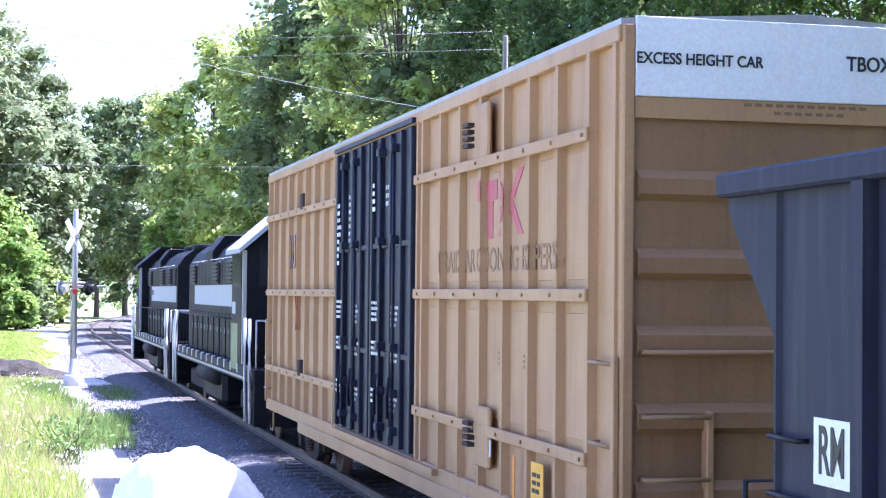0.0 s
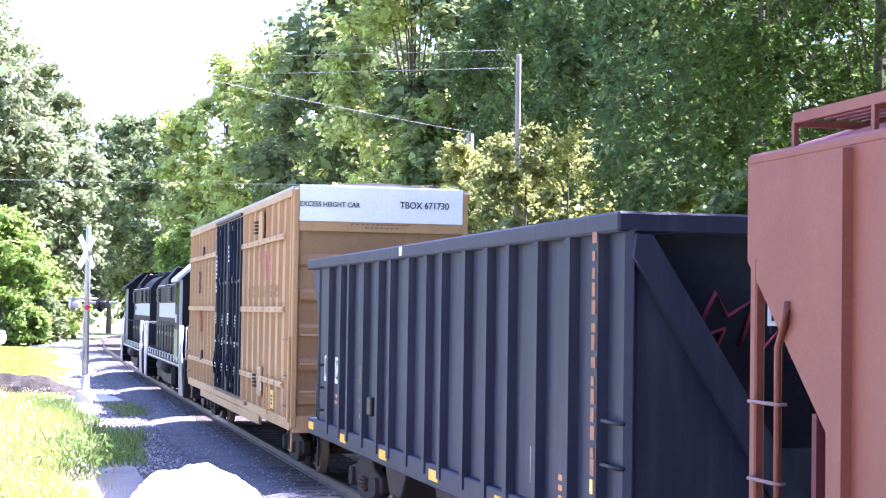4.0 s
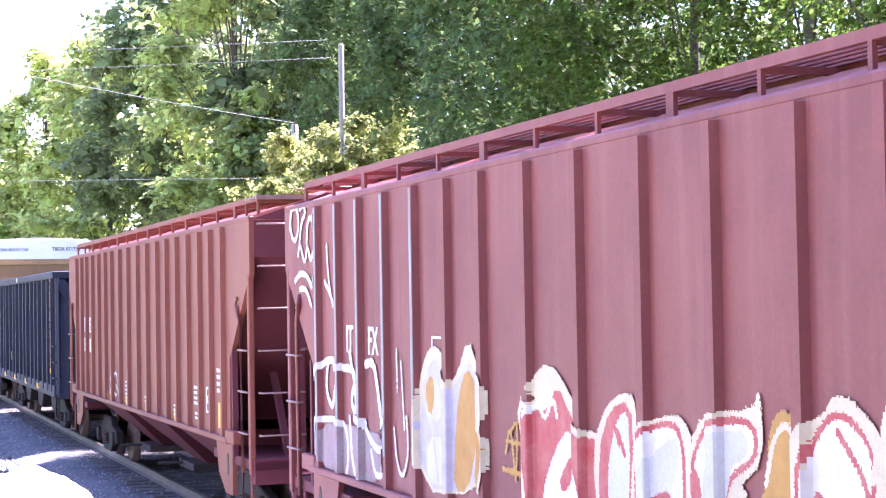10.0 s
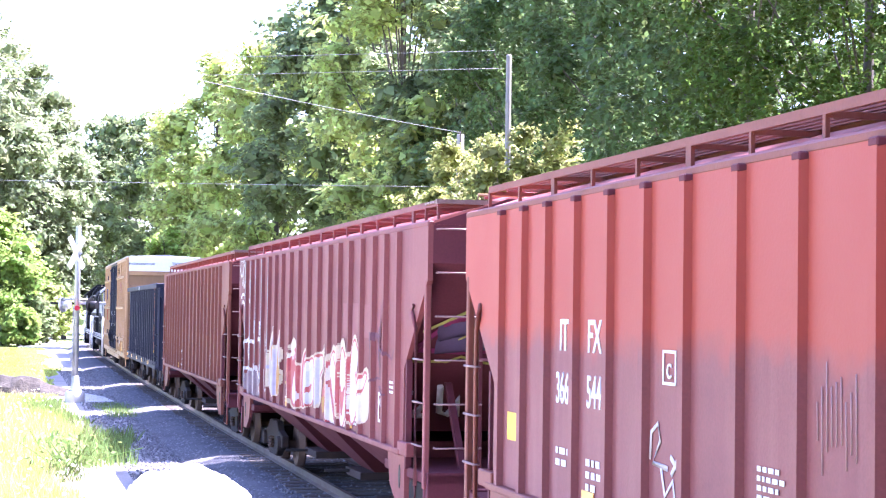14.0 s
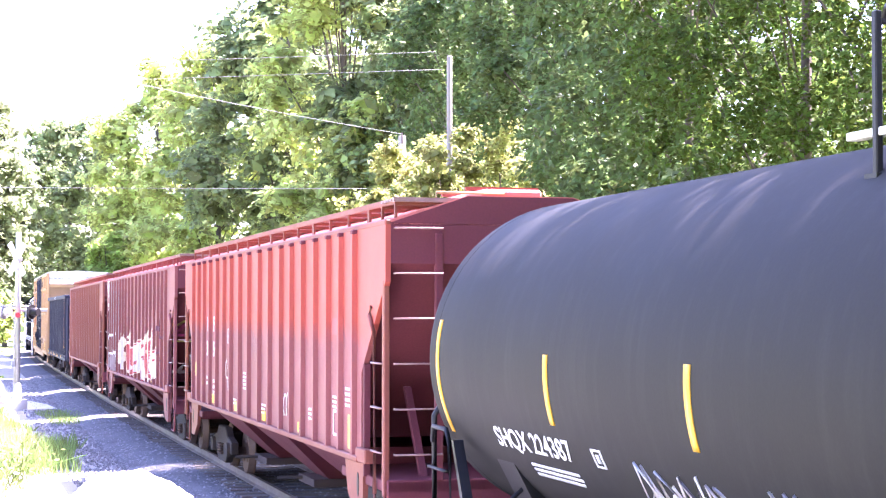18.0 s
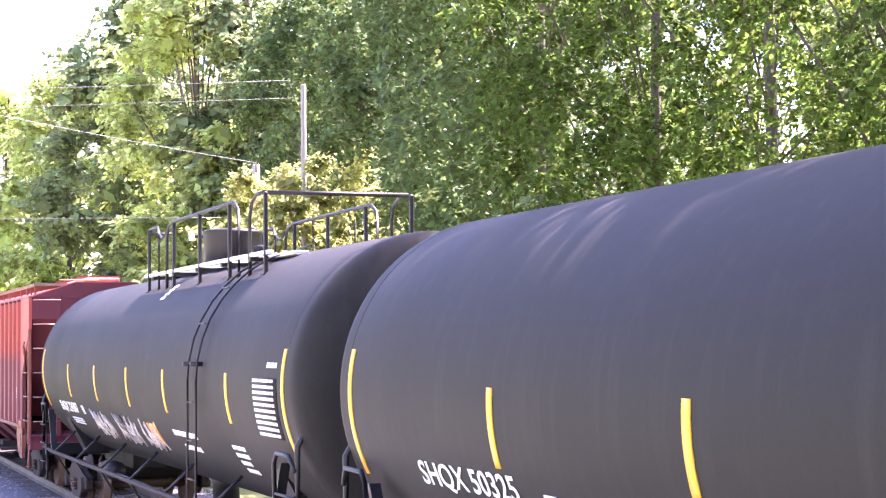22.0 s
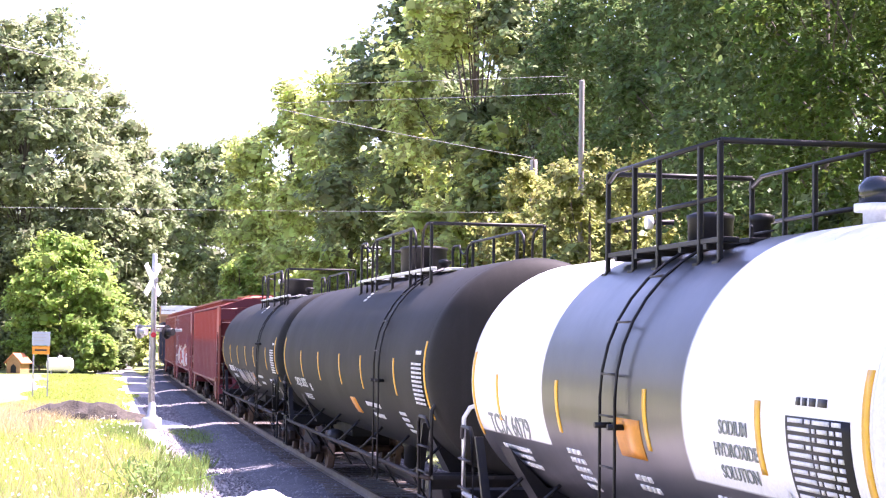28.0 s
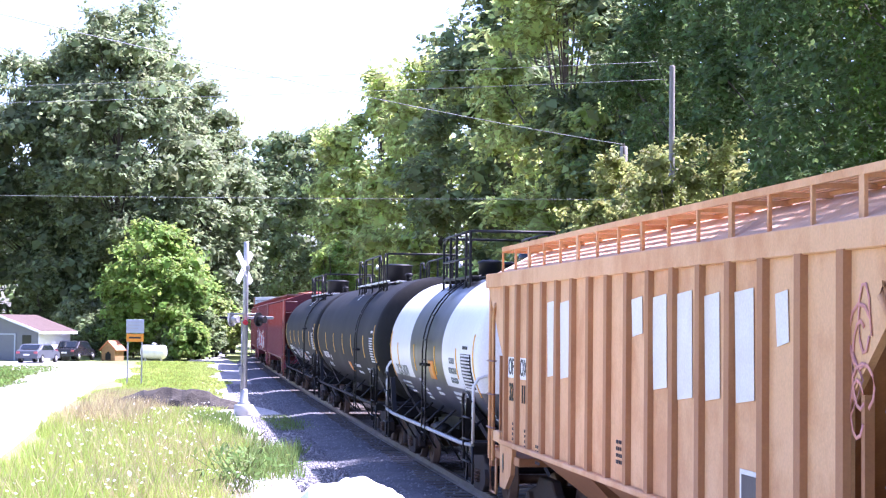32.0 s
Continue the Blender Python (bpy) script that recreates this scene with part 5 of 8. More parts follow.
for hop, hl, us in ((hop1, 8.26, ((1.99, 1.8, 0.2), (5.18, 1.4, 0.14), (7.5, 1.38, 0.16), (9.4, 1.38, 0.16), (11.85, 1.39, 0.16), (14.87, 1.56, 0.32))), (hop2, 8.31, ((6.6, 1.4, 0.14), (12.2, 1.42, 0.14), (15.1, 1.5, 0.24))),
                    (hop3, 8.375, ((1.8, 1.9, 0.26), (4.0, 1.44, 0.16), (6.53, 1.43, 0.16), (9.2, 1.42, 0.14), (12.0, 1.42, 0.14), (15.1, 1.56, 0.4)))):
    for u, z, hh in us:
        part("reflector", B(HOPX - 0.004, HOPX, hl - u - 0.15, hl - u + 0.15, z - hh / 2, z + hh / 2), YELLOW, hop, "faded yellow reflective plate")
stencil_frame(hop1, 8.26 - 14.13, 1.72, 0.17, 0.17, LETTER_WHITE, 0.035)
stencil_frame(hop2, 8.31 - 4.98, 2.57, 0.14, 0.1, LETTER_WHITE, 0.02)
stencil_frame(hop2, 8.31 - 14.26, 1.74, 0.2, 0.19, LETTER_WHITE, 0.04)
stencil_frame(hop3, 8.375 - 5.77, 2.58, 0.13, 0.125, LETTER_WHITE, 0.022)
stencil_frame(hop3, 8.375 - 14.3, 1.62, 0.18, 0.16, LETTER_WHITE, 0.035)
for hop, y, z in ((hop3, 8.375 - 5.77, 2.55), (hop2, 8.31 - 14.2, 1.8), (hop1, 8.26 - 14.08, 1.72)):
    lettering("C", 0.15, LETTER_WHITE, hop, side(HOPX - 0.003, y, z), squeeze=0.9)


def scrawl(car, pts, r, mat, name="painted_tag"):
    """A sprayed stroke on a side: (metres back, height) pairs in the car's space."""
    bm = bmesh.new()
    tube(bm, [(HOPX, y, z) for y, z in pts], r, 6)
    for v in bm.verts:
        v.co.x = HOPX + (v.co.x - HOPX) * 0.08
    return part(name, bm, mat, car)


SPRAY = material("white_spray_paint", (0.66, 0.635, 0.61), 0.6, second=(0.5, 0.36, 0.34), scale=5, amount=0.6, bump=0)
SPRAYRED = material("crimson_spray_paint", (0.42, 0.05, 0.06), 0.6, second=(0.5, 0.2, 0.17), scale=6, amount=0.6, bump=0)
SPRAYBLUE = material("slate_blue_spray_paint", (0.09, 0.085, 0.15), 0.7, scale=5, amount=0.5, bump=0)
SPRAYGOLD = material("amber_spray_paint", (0.5, 0.25, 0.06), 0.7, scale=5, amount=0.5, bump=0)
SPRAYLIME = material("dull_lime_spray_paint", (0.3, 0.28, 0.05), 0.7, scale=5, amount=0.5, bump=0)
FADEDCHALK = material("faded_chalk_paint", (0.36, 0.2, 0.19), 0.7, scale=6, amount=0.5, bump=0)
SPRAYLILAC = material("lilac_spray_paint", (0.5, 0.44, 0.54), 0.7, scale=5, amount=0.5, bump=0)


def arc(y, z, ry, rz, a0, a1, n=9):
    return [(y - ry * math.cos(radians(a0 + (a1 - a0) * k / n)), z + rz * math.sin(radians(a0 + (a1 - a0) * k / n))) for k in range(n + 1)]


def paint_layers(car, layers, y0, y1, z0, z1, cell, rib_at, rib_half, depth, label, lift=0.0):
    """Sprayed paint that follows the side sheet and its ribs: strokes and filled outlines on a fine grid, later layers on top.
    layers: (material, width, points, filled)."""
    ny, nz = int((y1 - y0) / cell), int((z1 - z0) / cell)
    yc, zc = y0 + (np.arange(ny) + 0.5) * cell, z0 + (np.arange(nz) + 0.5) * cell
    Y, Z = np.meshgrid(yc, zc, indexing="ij")
    wob = np.random.default_rng(5).normal(size=(ny, nz)) * cell * 0.35
    owner = np.full((ny, nz), -1)
    for k, (mat, width, pts, filled) in enumerate(layers):
        p = np.array(pts, float)
        for _ in range(1 if filled else 2):       # rounded corners
            a_, b_ = (p, np.roll(p, -1, 0)) if filled else (p[:-1], p[1:])
            cut = np.stack([a_ * 0.75 + b_ * 0.25, a_ * 0.25 + b_ * 0.75], 1).reshape(-1, 2)
            p = cut if filled else np.concatenate([p[:1], cut, p[-1:]])
        hit = np.zeros((ny, nz), bool)
        lo, hi = p.min(0) - abs(width), p.max(0) + abs(width)
        box_ = (Y > lo[0]) & (Y < hi[0]) & (Z > lo[1]) & (Z < hi[1])
        yy, zz = Y[box_], Z[box_]
        d = np.full(yy.shape, 9.0)
        for (ya, za), (yb, zb) in zip(p, np.roll(p, -1, 0) if filled else p[1:]):
            L = (yb - ya) ** 2 + (zb - za) ** 2 + 1e-9
            f = np.clip(((yy - ya) * (yb - ya) + (zz - za) * (zb - za)) / L, 0, 1)
            d = np.minimum(d, np.hypot(yy - ya - f * (yb - ya), zz - za - f * (zb - za)))
        inside = d + wob[box_] < width
        if filled:
            c = np.zeros(yy.shape, bool)
            q = np.roll(p, -1, 0)
            for (ya, za), (yb, zb) in zip(p, q):
                if za != zb:
                    c ^= ((za > zz) != (zb > zz)) & (yy < (yb - ya) * (zz - za) / (zb - za) + ya)
            inside = c & (d + wob[box_] > -width) if width < 0 else inside | c
        hit[box_] = inside
        owner[hit] = k
    ribs_ = np.array(rib_at)

    def face(y):
        n_ = np.abs(y[:, None] - ribs_).min(-1)
        return HOPX - 0.0065 - lift - depth * np.clip((0.066 - n_) / (0.066 - rib_half), 0, 1)
    for mat in {l[0].name: l[0] for l in layers}.values():
        ids = [k for k, l in enumerate(layers) if l[0] is mat]
        sel = np.isin(owner, ids)
        if not sel.any():
            continue
        y_, z_ = Y[sel], Z[sel]
        n, e = len(y_), cell * 0.52
        V = np.stack([np.stack([face(y_ + a * e), y_ + a * e, z_ + b * e], 1) for a, b in ((1, -1), (-1, -1), (-1, 1), (1, 1))], 1).reshape(-1, 3)
        me = bpy.data.meshes.new("graffiti")
        me.from_pydata(V.tolist(), [], np.arange(4 * n).reshape(-1, 4).tolist())
        me.materials.append(mat)
        ob = new("graffiti", me)
        ob.parent = car
        ob["label"] = label


def paint_graffiti(car, hl):
    """Sprayed letters; each is a run of (paint, line width or 1 for a filled shape, outline as metres back and height)."""
    a = (("P", 1, ((6.68, 2.28), (7.09, 2.21), (6.96, 2.39), (7.3, 2.53), (7.67, 2.31), (7.76, 2.13), (7.96, 2.08), (8.32, 2.1), (8.31, 1.96), (8.45, 1.73), (8.43, 1.44), (7.42, 1.32), (6.92, 1.41), (6.83, 1.77))), ("R", 1, ((6.83, 2.2), (7.27, 2.16), (7.43, 2.38), (7.63, 2.18), (7.82, 2.04), (8.24, 2.05), (8.3, 1.86), (8.37, 1.46), (7.42, 1.36), (7.03, 1.42), (6.94, 1.73))), ("W", 1, ((7.12, 1.64), (7.33, 1.93), (7.63, 2.15), (7.78, 1.91), (7.93, 1.64), (7.91, 1.44), (7.51, 1.37), (7.18, 1.43))), ("R", 1, ((7.46, 1.76), (7.68, 1.94), (7.67, 1.77), (7.48, 1.66))), ("W", 0.02, ((6.94, 2.15), (7.1, 2.26), (7.2, 2.11), (7.36, 2.3), (7.42, 2.17))))
    u = (("P", 1, ((7.99, 1.99), (8.21, 2.27), (8.45, 2.36), (8.62, 2.35), (8.66, 2.08), (8.61, 1.74), (8.52, 1.42), (8.1, 1.38))), ("R", 1, ((8.08, 1.95), (8.27, 2.26), (8.56, 2.32), (8.59, 1.98), (8.49, 1.44), (8.11, 1.41))), ("S", 1, ((8.21, 1.96), (8.36, 2.24), (8.54, 2.29), (8.57, 2.02), (8.54, 1.69), (8.48, 1.44), (8.27, 1.42), (8.19, 1.66))), ("R", 0.02, ((8.33, 2.16), (8.41, 2.02), (8.36, 2.16), (8.47, 1.99))))
    n = (("P", 1, ((8.56, 1.88), (8.67, 2.17), (9.17, 2.28), (9.32, 2.2), (9.39, 2.02), (9.28, 1.88), (9.32, 1.52), (8.55, 1.42))), ("R", 1, ((8.62, 1.88), (8.73, 2.16), (9.15, 2.24), (9.25, 2.1), (9.26, 1.88), (9.26, 1.51), (8.62, 1.45))), ("S", 1, ((8.67, 1.79), (8.78, 2.01), (9.14, 2.19), (9.25, 2.06), (9.08, 1.77), (9.15, 1.5), (8.68, 1.46))), ("R", 1, ((8.69, 1.67), (8.88, 1.78), (9.09, 1.82), (8.99, 1.72), (8.78, 1.67))))
    r = (("P", 1, ((9.3, 1.97), (9.4, 2.23), (9.63, 2.32), (10.07, 2.37), (10.13, 2.48), (10.16, 2.15), (9.89, 2), (9.99, 1.95), (9.84, 1.56), (9.35, 1.52))), ("R", 1, ((9.36, 2.02), (9.48, 2.21), (9.68, 2.29), (10.07, 2.33), (10.1, 2.15), (9.79, 2.02), (9.7, 1.82), (9.4, 1.79))), ("S", 1, ((9.54, 2.19), (9.68, 2.26), (10.02, 2.29), (10.03, 2.14), (9.76, 2.02), (9.81, 1.56), (9.43, 1.53), (9.43, 1.84))), ("R", 1, ((9.32, 1.93), (9.41, 2), (9.48, 1.76), (9.5, 1.64), (9.39, 1.68))))
    o = (("G", 1, ((10.2, 2.07), (10.24, 2.32), (10.35, 2.4), (10.47, 2.38), (10.51, 2.25), (10.46, 2.04), (10.53, 1.87), (10.44, 1.66), (10.22, 1.6), (10.01, 1.53), (9.96, 1.79), (10.14, 1.95))), ("R", 1, ((9.98, 1.79), (10.17, 1.96), (10.24, 1.85), (10.03, 1.74))), ("P", 0.02, ((10.18, 2.04), (10.27, 2.28), (10.42, 2.36), (10.5, 2.21))))
    k = (("P", 1, ((10.48, 2.16), (10.56, 2.34), (10.75, 2.4), (10.89, 2.51), (11.16, 2.42), (11.29, 2.32), (11.24, 2.04), (11.12, 1.88), (11.32, 1.58), (10.45, 1.5), (10.4, 1.82))), ("S", 1, ((10.59, 2.17), (10.67, 2.32), (10.89, 2.45), (11.21, 2.32), (11.15, 2.04), (10.96, 1.9), (11.06, 1.67), (11.14, 1.57), (10.5, 1.51), (10.57, 1.84))), ("R", 1, ((10.61, 2), (10.71, 2.11), (10.85, 1.9), (11.06, 1.67), (11.09, 1.57), (10.95, 1.66), (10.76, 1.85))), ("R", 0.02, ((10.88, 2.35), (11.09, 2.21), (11.17, 2.04))), ("P", 0.03, ((11, 2.47), (11.23, 2.32), (11.18, 2.2))))
    v = (("P", 1, ((11.32, 2.32), (11.39, 2.51), (11.59, 2.6), (11.76, 2.53), (11.87, 2.38), (12.11, 2.35), (12.19, 2.47), (12.23, 2.32), (12.17, 1.95), (11.92, 1.65), (11.37, 1.6))), ("W", 1, ((11.39, 2.21), (11.47, 2.45), (11.62, 2.5), (11.75, 2.38), (11.96, 2.29), (12.12, 2.32), (12.14, 2.17), (12.08, 1.98), (11.93, 1.82), (11.68, 1.62), (11.47, 1.61), (11.41, 1.9))), ("R", 1, ((11.43, 2.11), (11.56, 1.97), (11.82, 2.1), (11.72, 1.92), (11.56, 1.71), (11.47, 1.9))), ("P", 1, ((11.98, 1.79), (12.19, 1.93), (12.12, 1.76))), ("R", 0.02, ((11.73, 2.44), (11.96, 2.29), (12.13, 2.32))))
    p = (("P", 1, ((12.16, 2.32), (12.27, 2.54), (12.49, 2.66), (12.7, 2.52), (12.87, 2.38), (12.93, 2.28), (12.88, 2.04), (12.73, 1.89), (12.51, 1.71), (12.14, 1.67))), ("R", 1, ((12.2, 2.32), (12.28, 2.51), (12.47, 2.61), (12.68, 2.5), (12.85, 2.35), (12.87, 2.05), (12.69, 1.9), (12.51, 1.71), (12.17, 1.68))), ("W", 1, ((12.22, 2.1), (12.29, 2.4), (12.46, 2.58), (12.65, 2.45), (12.81, 2.31), (12.81, 2.1), (12.66, 1.95), (12.44, 1.92), (12.34, 2.04))), ("R", 1, ((12.53, 2.28), (12.73, 2.17), (12.62, 2.05))), ("P", 1, ((12.57, 2.21), (12.66, 2.16), (12.62, 2.11))), ("W", 1, ((12.52, 1.87), (12.66, 1.91), (12.56, 1.73))))
    s = (("P", 1, ((12.83, 2.03), (12.92, 2.18), (13.12, 2.29), (13.37, 2.32), (13.49, 2.21), (13.59, 2.09), (13.49, 1.88), (13.39, 1.78), (12.73, 1.72))), ("R", 1, ((12.87, 2), (12.96, 2.18), (13.16, 2.27), (13.35, 2.26), (13.27, 2.17), (12.99, 2.05))), ("W", 1, ((12.91, 1.97), (13.05, 2.08), (13.35, 2.22), (13.47, 2.1), (13.4, 1.91), (13.32, 1.78), (12.81, 1.73))), ("P", 1, ((12.77, 1.78), (12.98, 1.86), (12.95, 1.75), (12.78, 1.73))))
    blue = (("B", 0.035, ((13.6, 2.62), (14, 2.64), (14.39, 2.68))), ("B", 0.07, ((13.63, 2.62), (13.9, 2.63))), ("B", 0.02, ((13.78, 2.58), (13.77, 2.1))), ("B", 0.028, ((14.08, 2.74), (14.03, 2.46), (14.14, 2.19), (14.2, 2.1), (14.34, 2.35), (14.43, 2.6), (14.39, 2.72), (14.11, 2.71))), ("B", 0.02, ((14.06, 2.46), (14.41, 2.46))), ("B", 0.022, ((14.38, 2.49), (14.58, 2.41), (14.75, 2.4), (14.86, 2.35), (14.94, 2.47))), ("B", 0.02, ((13.73, 2.05), (13.97, 2.11), (14.2, 2.1))), ("B", 0.022, ((14.1, 2), (14.47, 1.97), (14.52, 1.92))), ("B", 0.02, ((14.46, 3.02), (14.41, 2.48))))
    older = (("E", 1, ((1.34, 1.77), (2.4, 1.84), (3.64, 1.79), (3.62, 1.34), (1.97, 1.24), (1.36, 1.35))), ("W", 0.035, ((1.21, 1.77), (1.3, 2.25), (1.63, 2.4), (2.08, 2.39), (1.94, 2.11), (1.85, 1.91), (1.61, 2.1), (1.71, 2.38))), ("W", 0.035, ((2.11, 2.34), (2.71, 2.33), (2.44, 1.97), (2.96, 1.85))), ("W", 0.035, ((2.47, 2.48), (2.68, 2.09), (2.59, 1.87))), ("W", 0.04, ((2.99, 2.39), (3.23, 2.42), (3.33, 2.22), (3.42, 1.95))), ("W", 0.03, ((1.32, 1.79), (2.01, 1.84), (2.36, 1.78), (2.37, 1.33), (1.97, 1.14), (1.39, 1.19), (1.28, 1.52), (1.38, 1.76))), ("W", 0.03, ((2.44, 1.87), (2.52, 1.34), (2.93, 1.3))), ("W", 0.035, ((2.87, 1.88), (3.09, 1.7), (3.47, 1.6), (3.54, 1.83), (3.65, 1.91))), ("W", 0.03, ((3.12, 1.6), (3.25, 1.36), (3.59, 1.49))), ("W", 0.02, ((3.81, 1.85), (3.87, 1.56), (4.04, 1.43), (4.21, 1.68), (4.16, 1.97))), ("W", 0.015, ((4.03, 2.44), (4.1, 1.87))), ("W", 0.015, ((3.91, 2.54), (3.92, 2.19))))
    flame = (("P", 1, ((4.51, 2.27), (4.73, 2.54), (4.98, 2.59), (5.18, 2.46), (5.25, 2.29), (5.46, 2.37), (5.71, 2.66), (5.9, 2.45), (6.11, 2.35), (6.11, 2.06), (5.94, 1.81), (5.9, 1.5), (4.47, 1.39))), ("L", 1, ((4.57, 2.22), (4.81, 2.46), (5.07, 2.47), (5.19, 2.25), (5.38, 2.26), (5.68, 2.49), (5.92, 2.39), (6.06, 2.33), (6.05, 2.07), (5.89, 1.81), (5.85, 1.51), (4.53, 1.42))), ("G", 1, ((5.48, 2.22), (5.67, 2.44), (5.88, 2.31), (5.93, 2.07), (5.82, 1.8), (5.65, 1.5), (5.34, 1.47), (5.39, 1.86))), ("S", 1, ((4.68, 2.18), (4.89, 2.37), (5.08, 2.24), (5.1, 1.98), (4.67, 1.95))), ("G", 1, ((4.66, 2.23), (4.84, 2.37), (4.91, 2.19), (4.79, 2))), ("S", 1, ((4.67, 1.86), (5.21, 1.9), (5.27, 1.76), (5.21, 1.47), (4.65, 1.44))), ("L", 0.03, ((4.51, 1.93), (5.15, 1.96), (5.36, 1.92))), ("L", 0.025, ((4.87, 1.82), (4.96, 1.51))), ("G", 1, ((5.9, 2), (6.07, 1.97), (6.12, 1.83), (6.02, 1.53), (5.78, 1.51))), ("P", 0.02, ((5.95, 2.02), (6.09, 1.96), (6.13, 1.79), (6.02, 1.53))))
    amber = (("G", 0.015, ((6.46, 1.85), (6.56, 2.08), (6.63, 1.74))), ("G", 0.015, ((6.58, 2.02), (6.71, 2.11), (6.65, 1.67))), ("G", 0.015, ((6.69, 2.07), (6.84, 2.14), (6.78, 1.7))), ("G", 0.015, ((6.82, 2.08), (6.92, 2.01), (6.82, 1.68))), ("G", 0.02, ((6.41, 1.73), (6.93, 1.71))), ("G", 0.015, ((6.48, 1.94), (6.9, 1.93))))
    tag = (("W", 0.028, ((0.26, 3.75), (0.34, 3.95), (0.58, 3.97), (0.66, 3.76), (0.49, 3.58), (0.28, 3.71), (0.34, 3.95))), ("W", 0.028, ((0.7, 3.93), (0.86, 3.98), (0.92, 3.87), (0.74, 3.79), (0.68, 3.59), (0.6, 3.46))), ("W", 0.028, ((0.72, 3.53), (0.87, 3.34), (0.98, 3.57), (1.1, 3.35), (1.31, 3.59), (1.19, 3.82), (1.01, 3.82), (0.95, 3.58))), ("W", 0.03, ((1.37, 3.82), (1.26, 3.51), (1.19, 3.34), (1.37, 3.19))), ("W", 0.03, ((0.47, 3.19), (0.68, 3.27), (0.96, 3.24), (1.13, 3.12))), ("W", 0.03, ((0.67, 3.1), (0.9, 3.11), (1.1, 2.94))), ("W", 0.022, ((1.71, 3.52), (1.74, 3.27), (1.87, 2.96), (2.04, 2.82))), ("W", 0.025, ((1.63, 3.16), (1.83, 3.04), (1.98, 2.88))))
    pots = {"P": SPRAYPALE, "R": SPRAYRED, "W": SPRAY, "S": SPRAYGREY, "G": SPRAYGOLD, "L": SPRAYLILAC, "E": SPRAYOLD, "B": SPRAYBLUE}
    redone = []
    for piece in (n, r, k, v, p, s):        # these letters are white inside a thin red line
        (m, w, pts), q = piece[1], list(piece)
        q[1:2] = [("W", 1, pts), ("R", 0.02, pts + pts[:1])]
        redone.append(tuple(q))
    n, r, k, v, p, s = redone
    layers = [(pots[m], {"P": 0.012, "R": 0.012, "G": 0.01, "L": 0.012}.get(m, -0.022) if w == 1 else w, [(hl - u_, 2.66 - (2.66 - z_) * (1 + 0.3 * min(1, max(0, (u_ - 9.3) / 2.2)))) for u_, z_ in pts], w == 1) for piece in (older, flame, amber, tag, a, u, n, r, o, k, v, p, s) for m, w, pts in piece]
    paint_layers(car, layers, -hl + 1.2, hl, 1.33, 3.95, 0.0105, rib_places(hl), 0.05, 0.06, "sprayed white, red and amber graffiti lettering")
    faint = [(SPRAYFAINT, w * 0.8, [(hl - u_, z_) for u_, z_ in pts], False) for m, w, pts in blue]
    paint_layers(car, faint, -hl + 1.2, hl - 13.3, 1.33, 3.2, 0.0105, rib_places(hl), 0.05, 0.06, "faint slate-blue sprayed tag", 0.0015)


SPRAYGREY = material("silver_grey_spray_paint", (0.52, 0.5, 0.51), 0.6, second=(0.42, 0.35, 0.36), scale=3, amount=0.6, bump=0)
SPRAYOLD = material("worn_grey_spray_fill", (0.3, 0.23, 0.24), 0.7, second=(0.24, 0.11, 0.12), scale=4, amount=0.7, bump=0)
SPRAYPALE = material("pale_amber_spray_paint", (0.62, 0.5, 0.36), 0.65, scale=6, amount=0.3, bump=0)
SPRAYFAINT = material("almost_faded_blue_spray", (0.135, 0.055, 0.085), 0.7, second=(0.19, 0.055, 0.065), scale=4, amount=0.7, bump=0)
paint_graffiti(hop2, 8.31)
OVERPAINT = material("pale_overpainted_patch", (0.25, 0.072, 0.074), 0.6, second=(0.22, 0.055, 0.058), scale=2, amount=0.6, bump=0)
for ya, yb, z0, z1 in ((-3.27, -3.85, 2.58, 3.06), (-3.95, -4.6, 2.58, 3.06), (-4.75, -5.4, 2.6, 3.04), (-5.68, -6.12, 2.66, 3.06)):
    part("overpaint_patch", B(HOPX - 0.0015, HOPX + 0.003, yb, ya, z0, z1), OVERPAINT, hop2, "pale overpainted patch")
# looped tags on the two plain cars
for pts in (arc(8.26 - 5.75, 1.58, 0.22, 0.2, -60, 260), arc(8.26 - 6.2, 1.62, 0.22, 0.2, -20, 300), [(8.26 - 6.35, 1.8), (8.26 - 6.5, 1.42), (8.26 - 6.25, 1.6), (8.26 - 6.75, 1.4)]):
    scrawl(hop1, pts, 0.028, SPRAY)
for pts in ([(8.26 - 12.4, 1.85), (8.26 - 12.5, 1.6), (8.26 - 12.65, 1.8), (8.26 - 12.55, 1.55), (8.26 - 12.75, 1.65)],):
    scrawl(hop1, pts, 0.01, SPRAYOLD)
for pts in ([(8.375 - 5.4, 1.9), (8.375 - 5.42, 2.1), (8.375 - 5.55, 2.17), (8.375 - 5.6, 2.05), (8.375 - 5.45, 1.88), (8.375 - 5.75, 1.86)], [(8.375 - 5.62, 1.86), (8.375 - 5.7, 1.66), (8.375 - 5.85, 1.78), (8.375 - 5.9, 1.62)],
            [(8.375 - 5.8, 1.95), (8.375 - 5.98, 1.85)], [(8.375 - 5.98, 1.98), (8.375 - 5.82, 1.82)],
            arc(8.375 - 10.92, 1.66, 0.13, 0.16, -60, 240), arc(8.375 - 11.12, 1.68, 0.12, 0.16, -60, 240), arc(8.375 - 11.28, 1.66, 0.1, 0.15, -60, 240)):
    scrawl(hop3, pts, 0.024, SPRAY)
rg = random.Random(6)
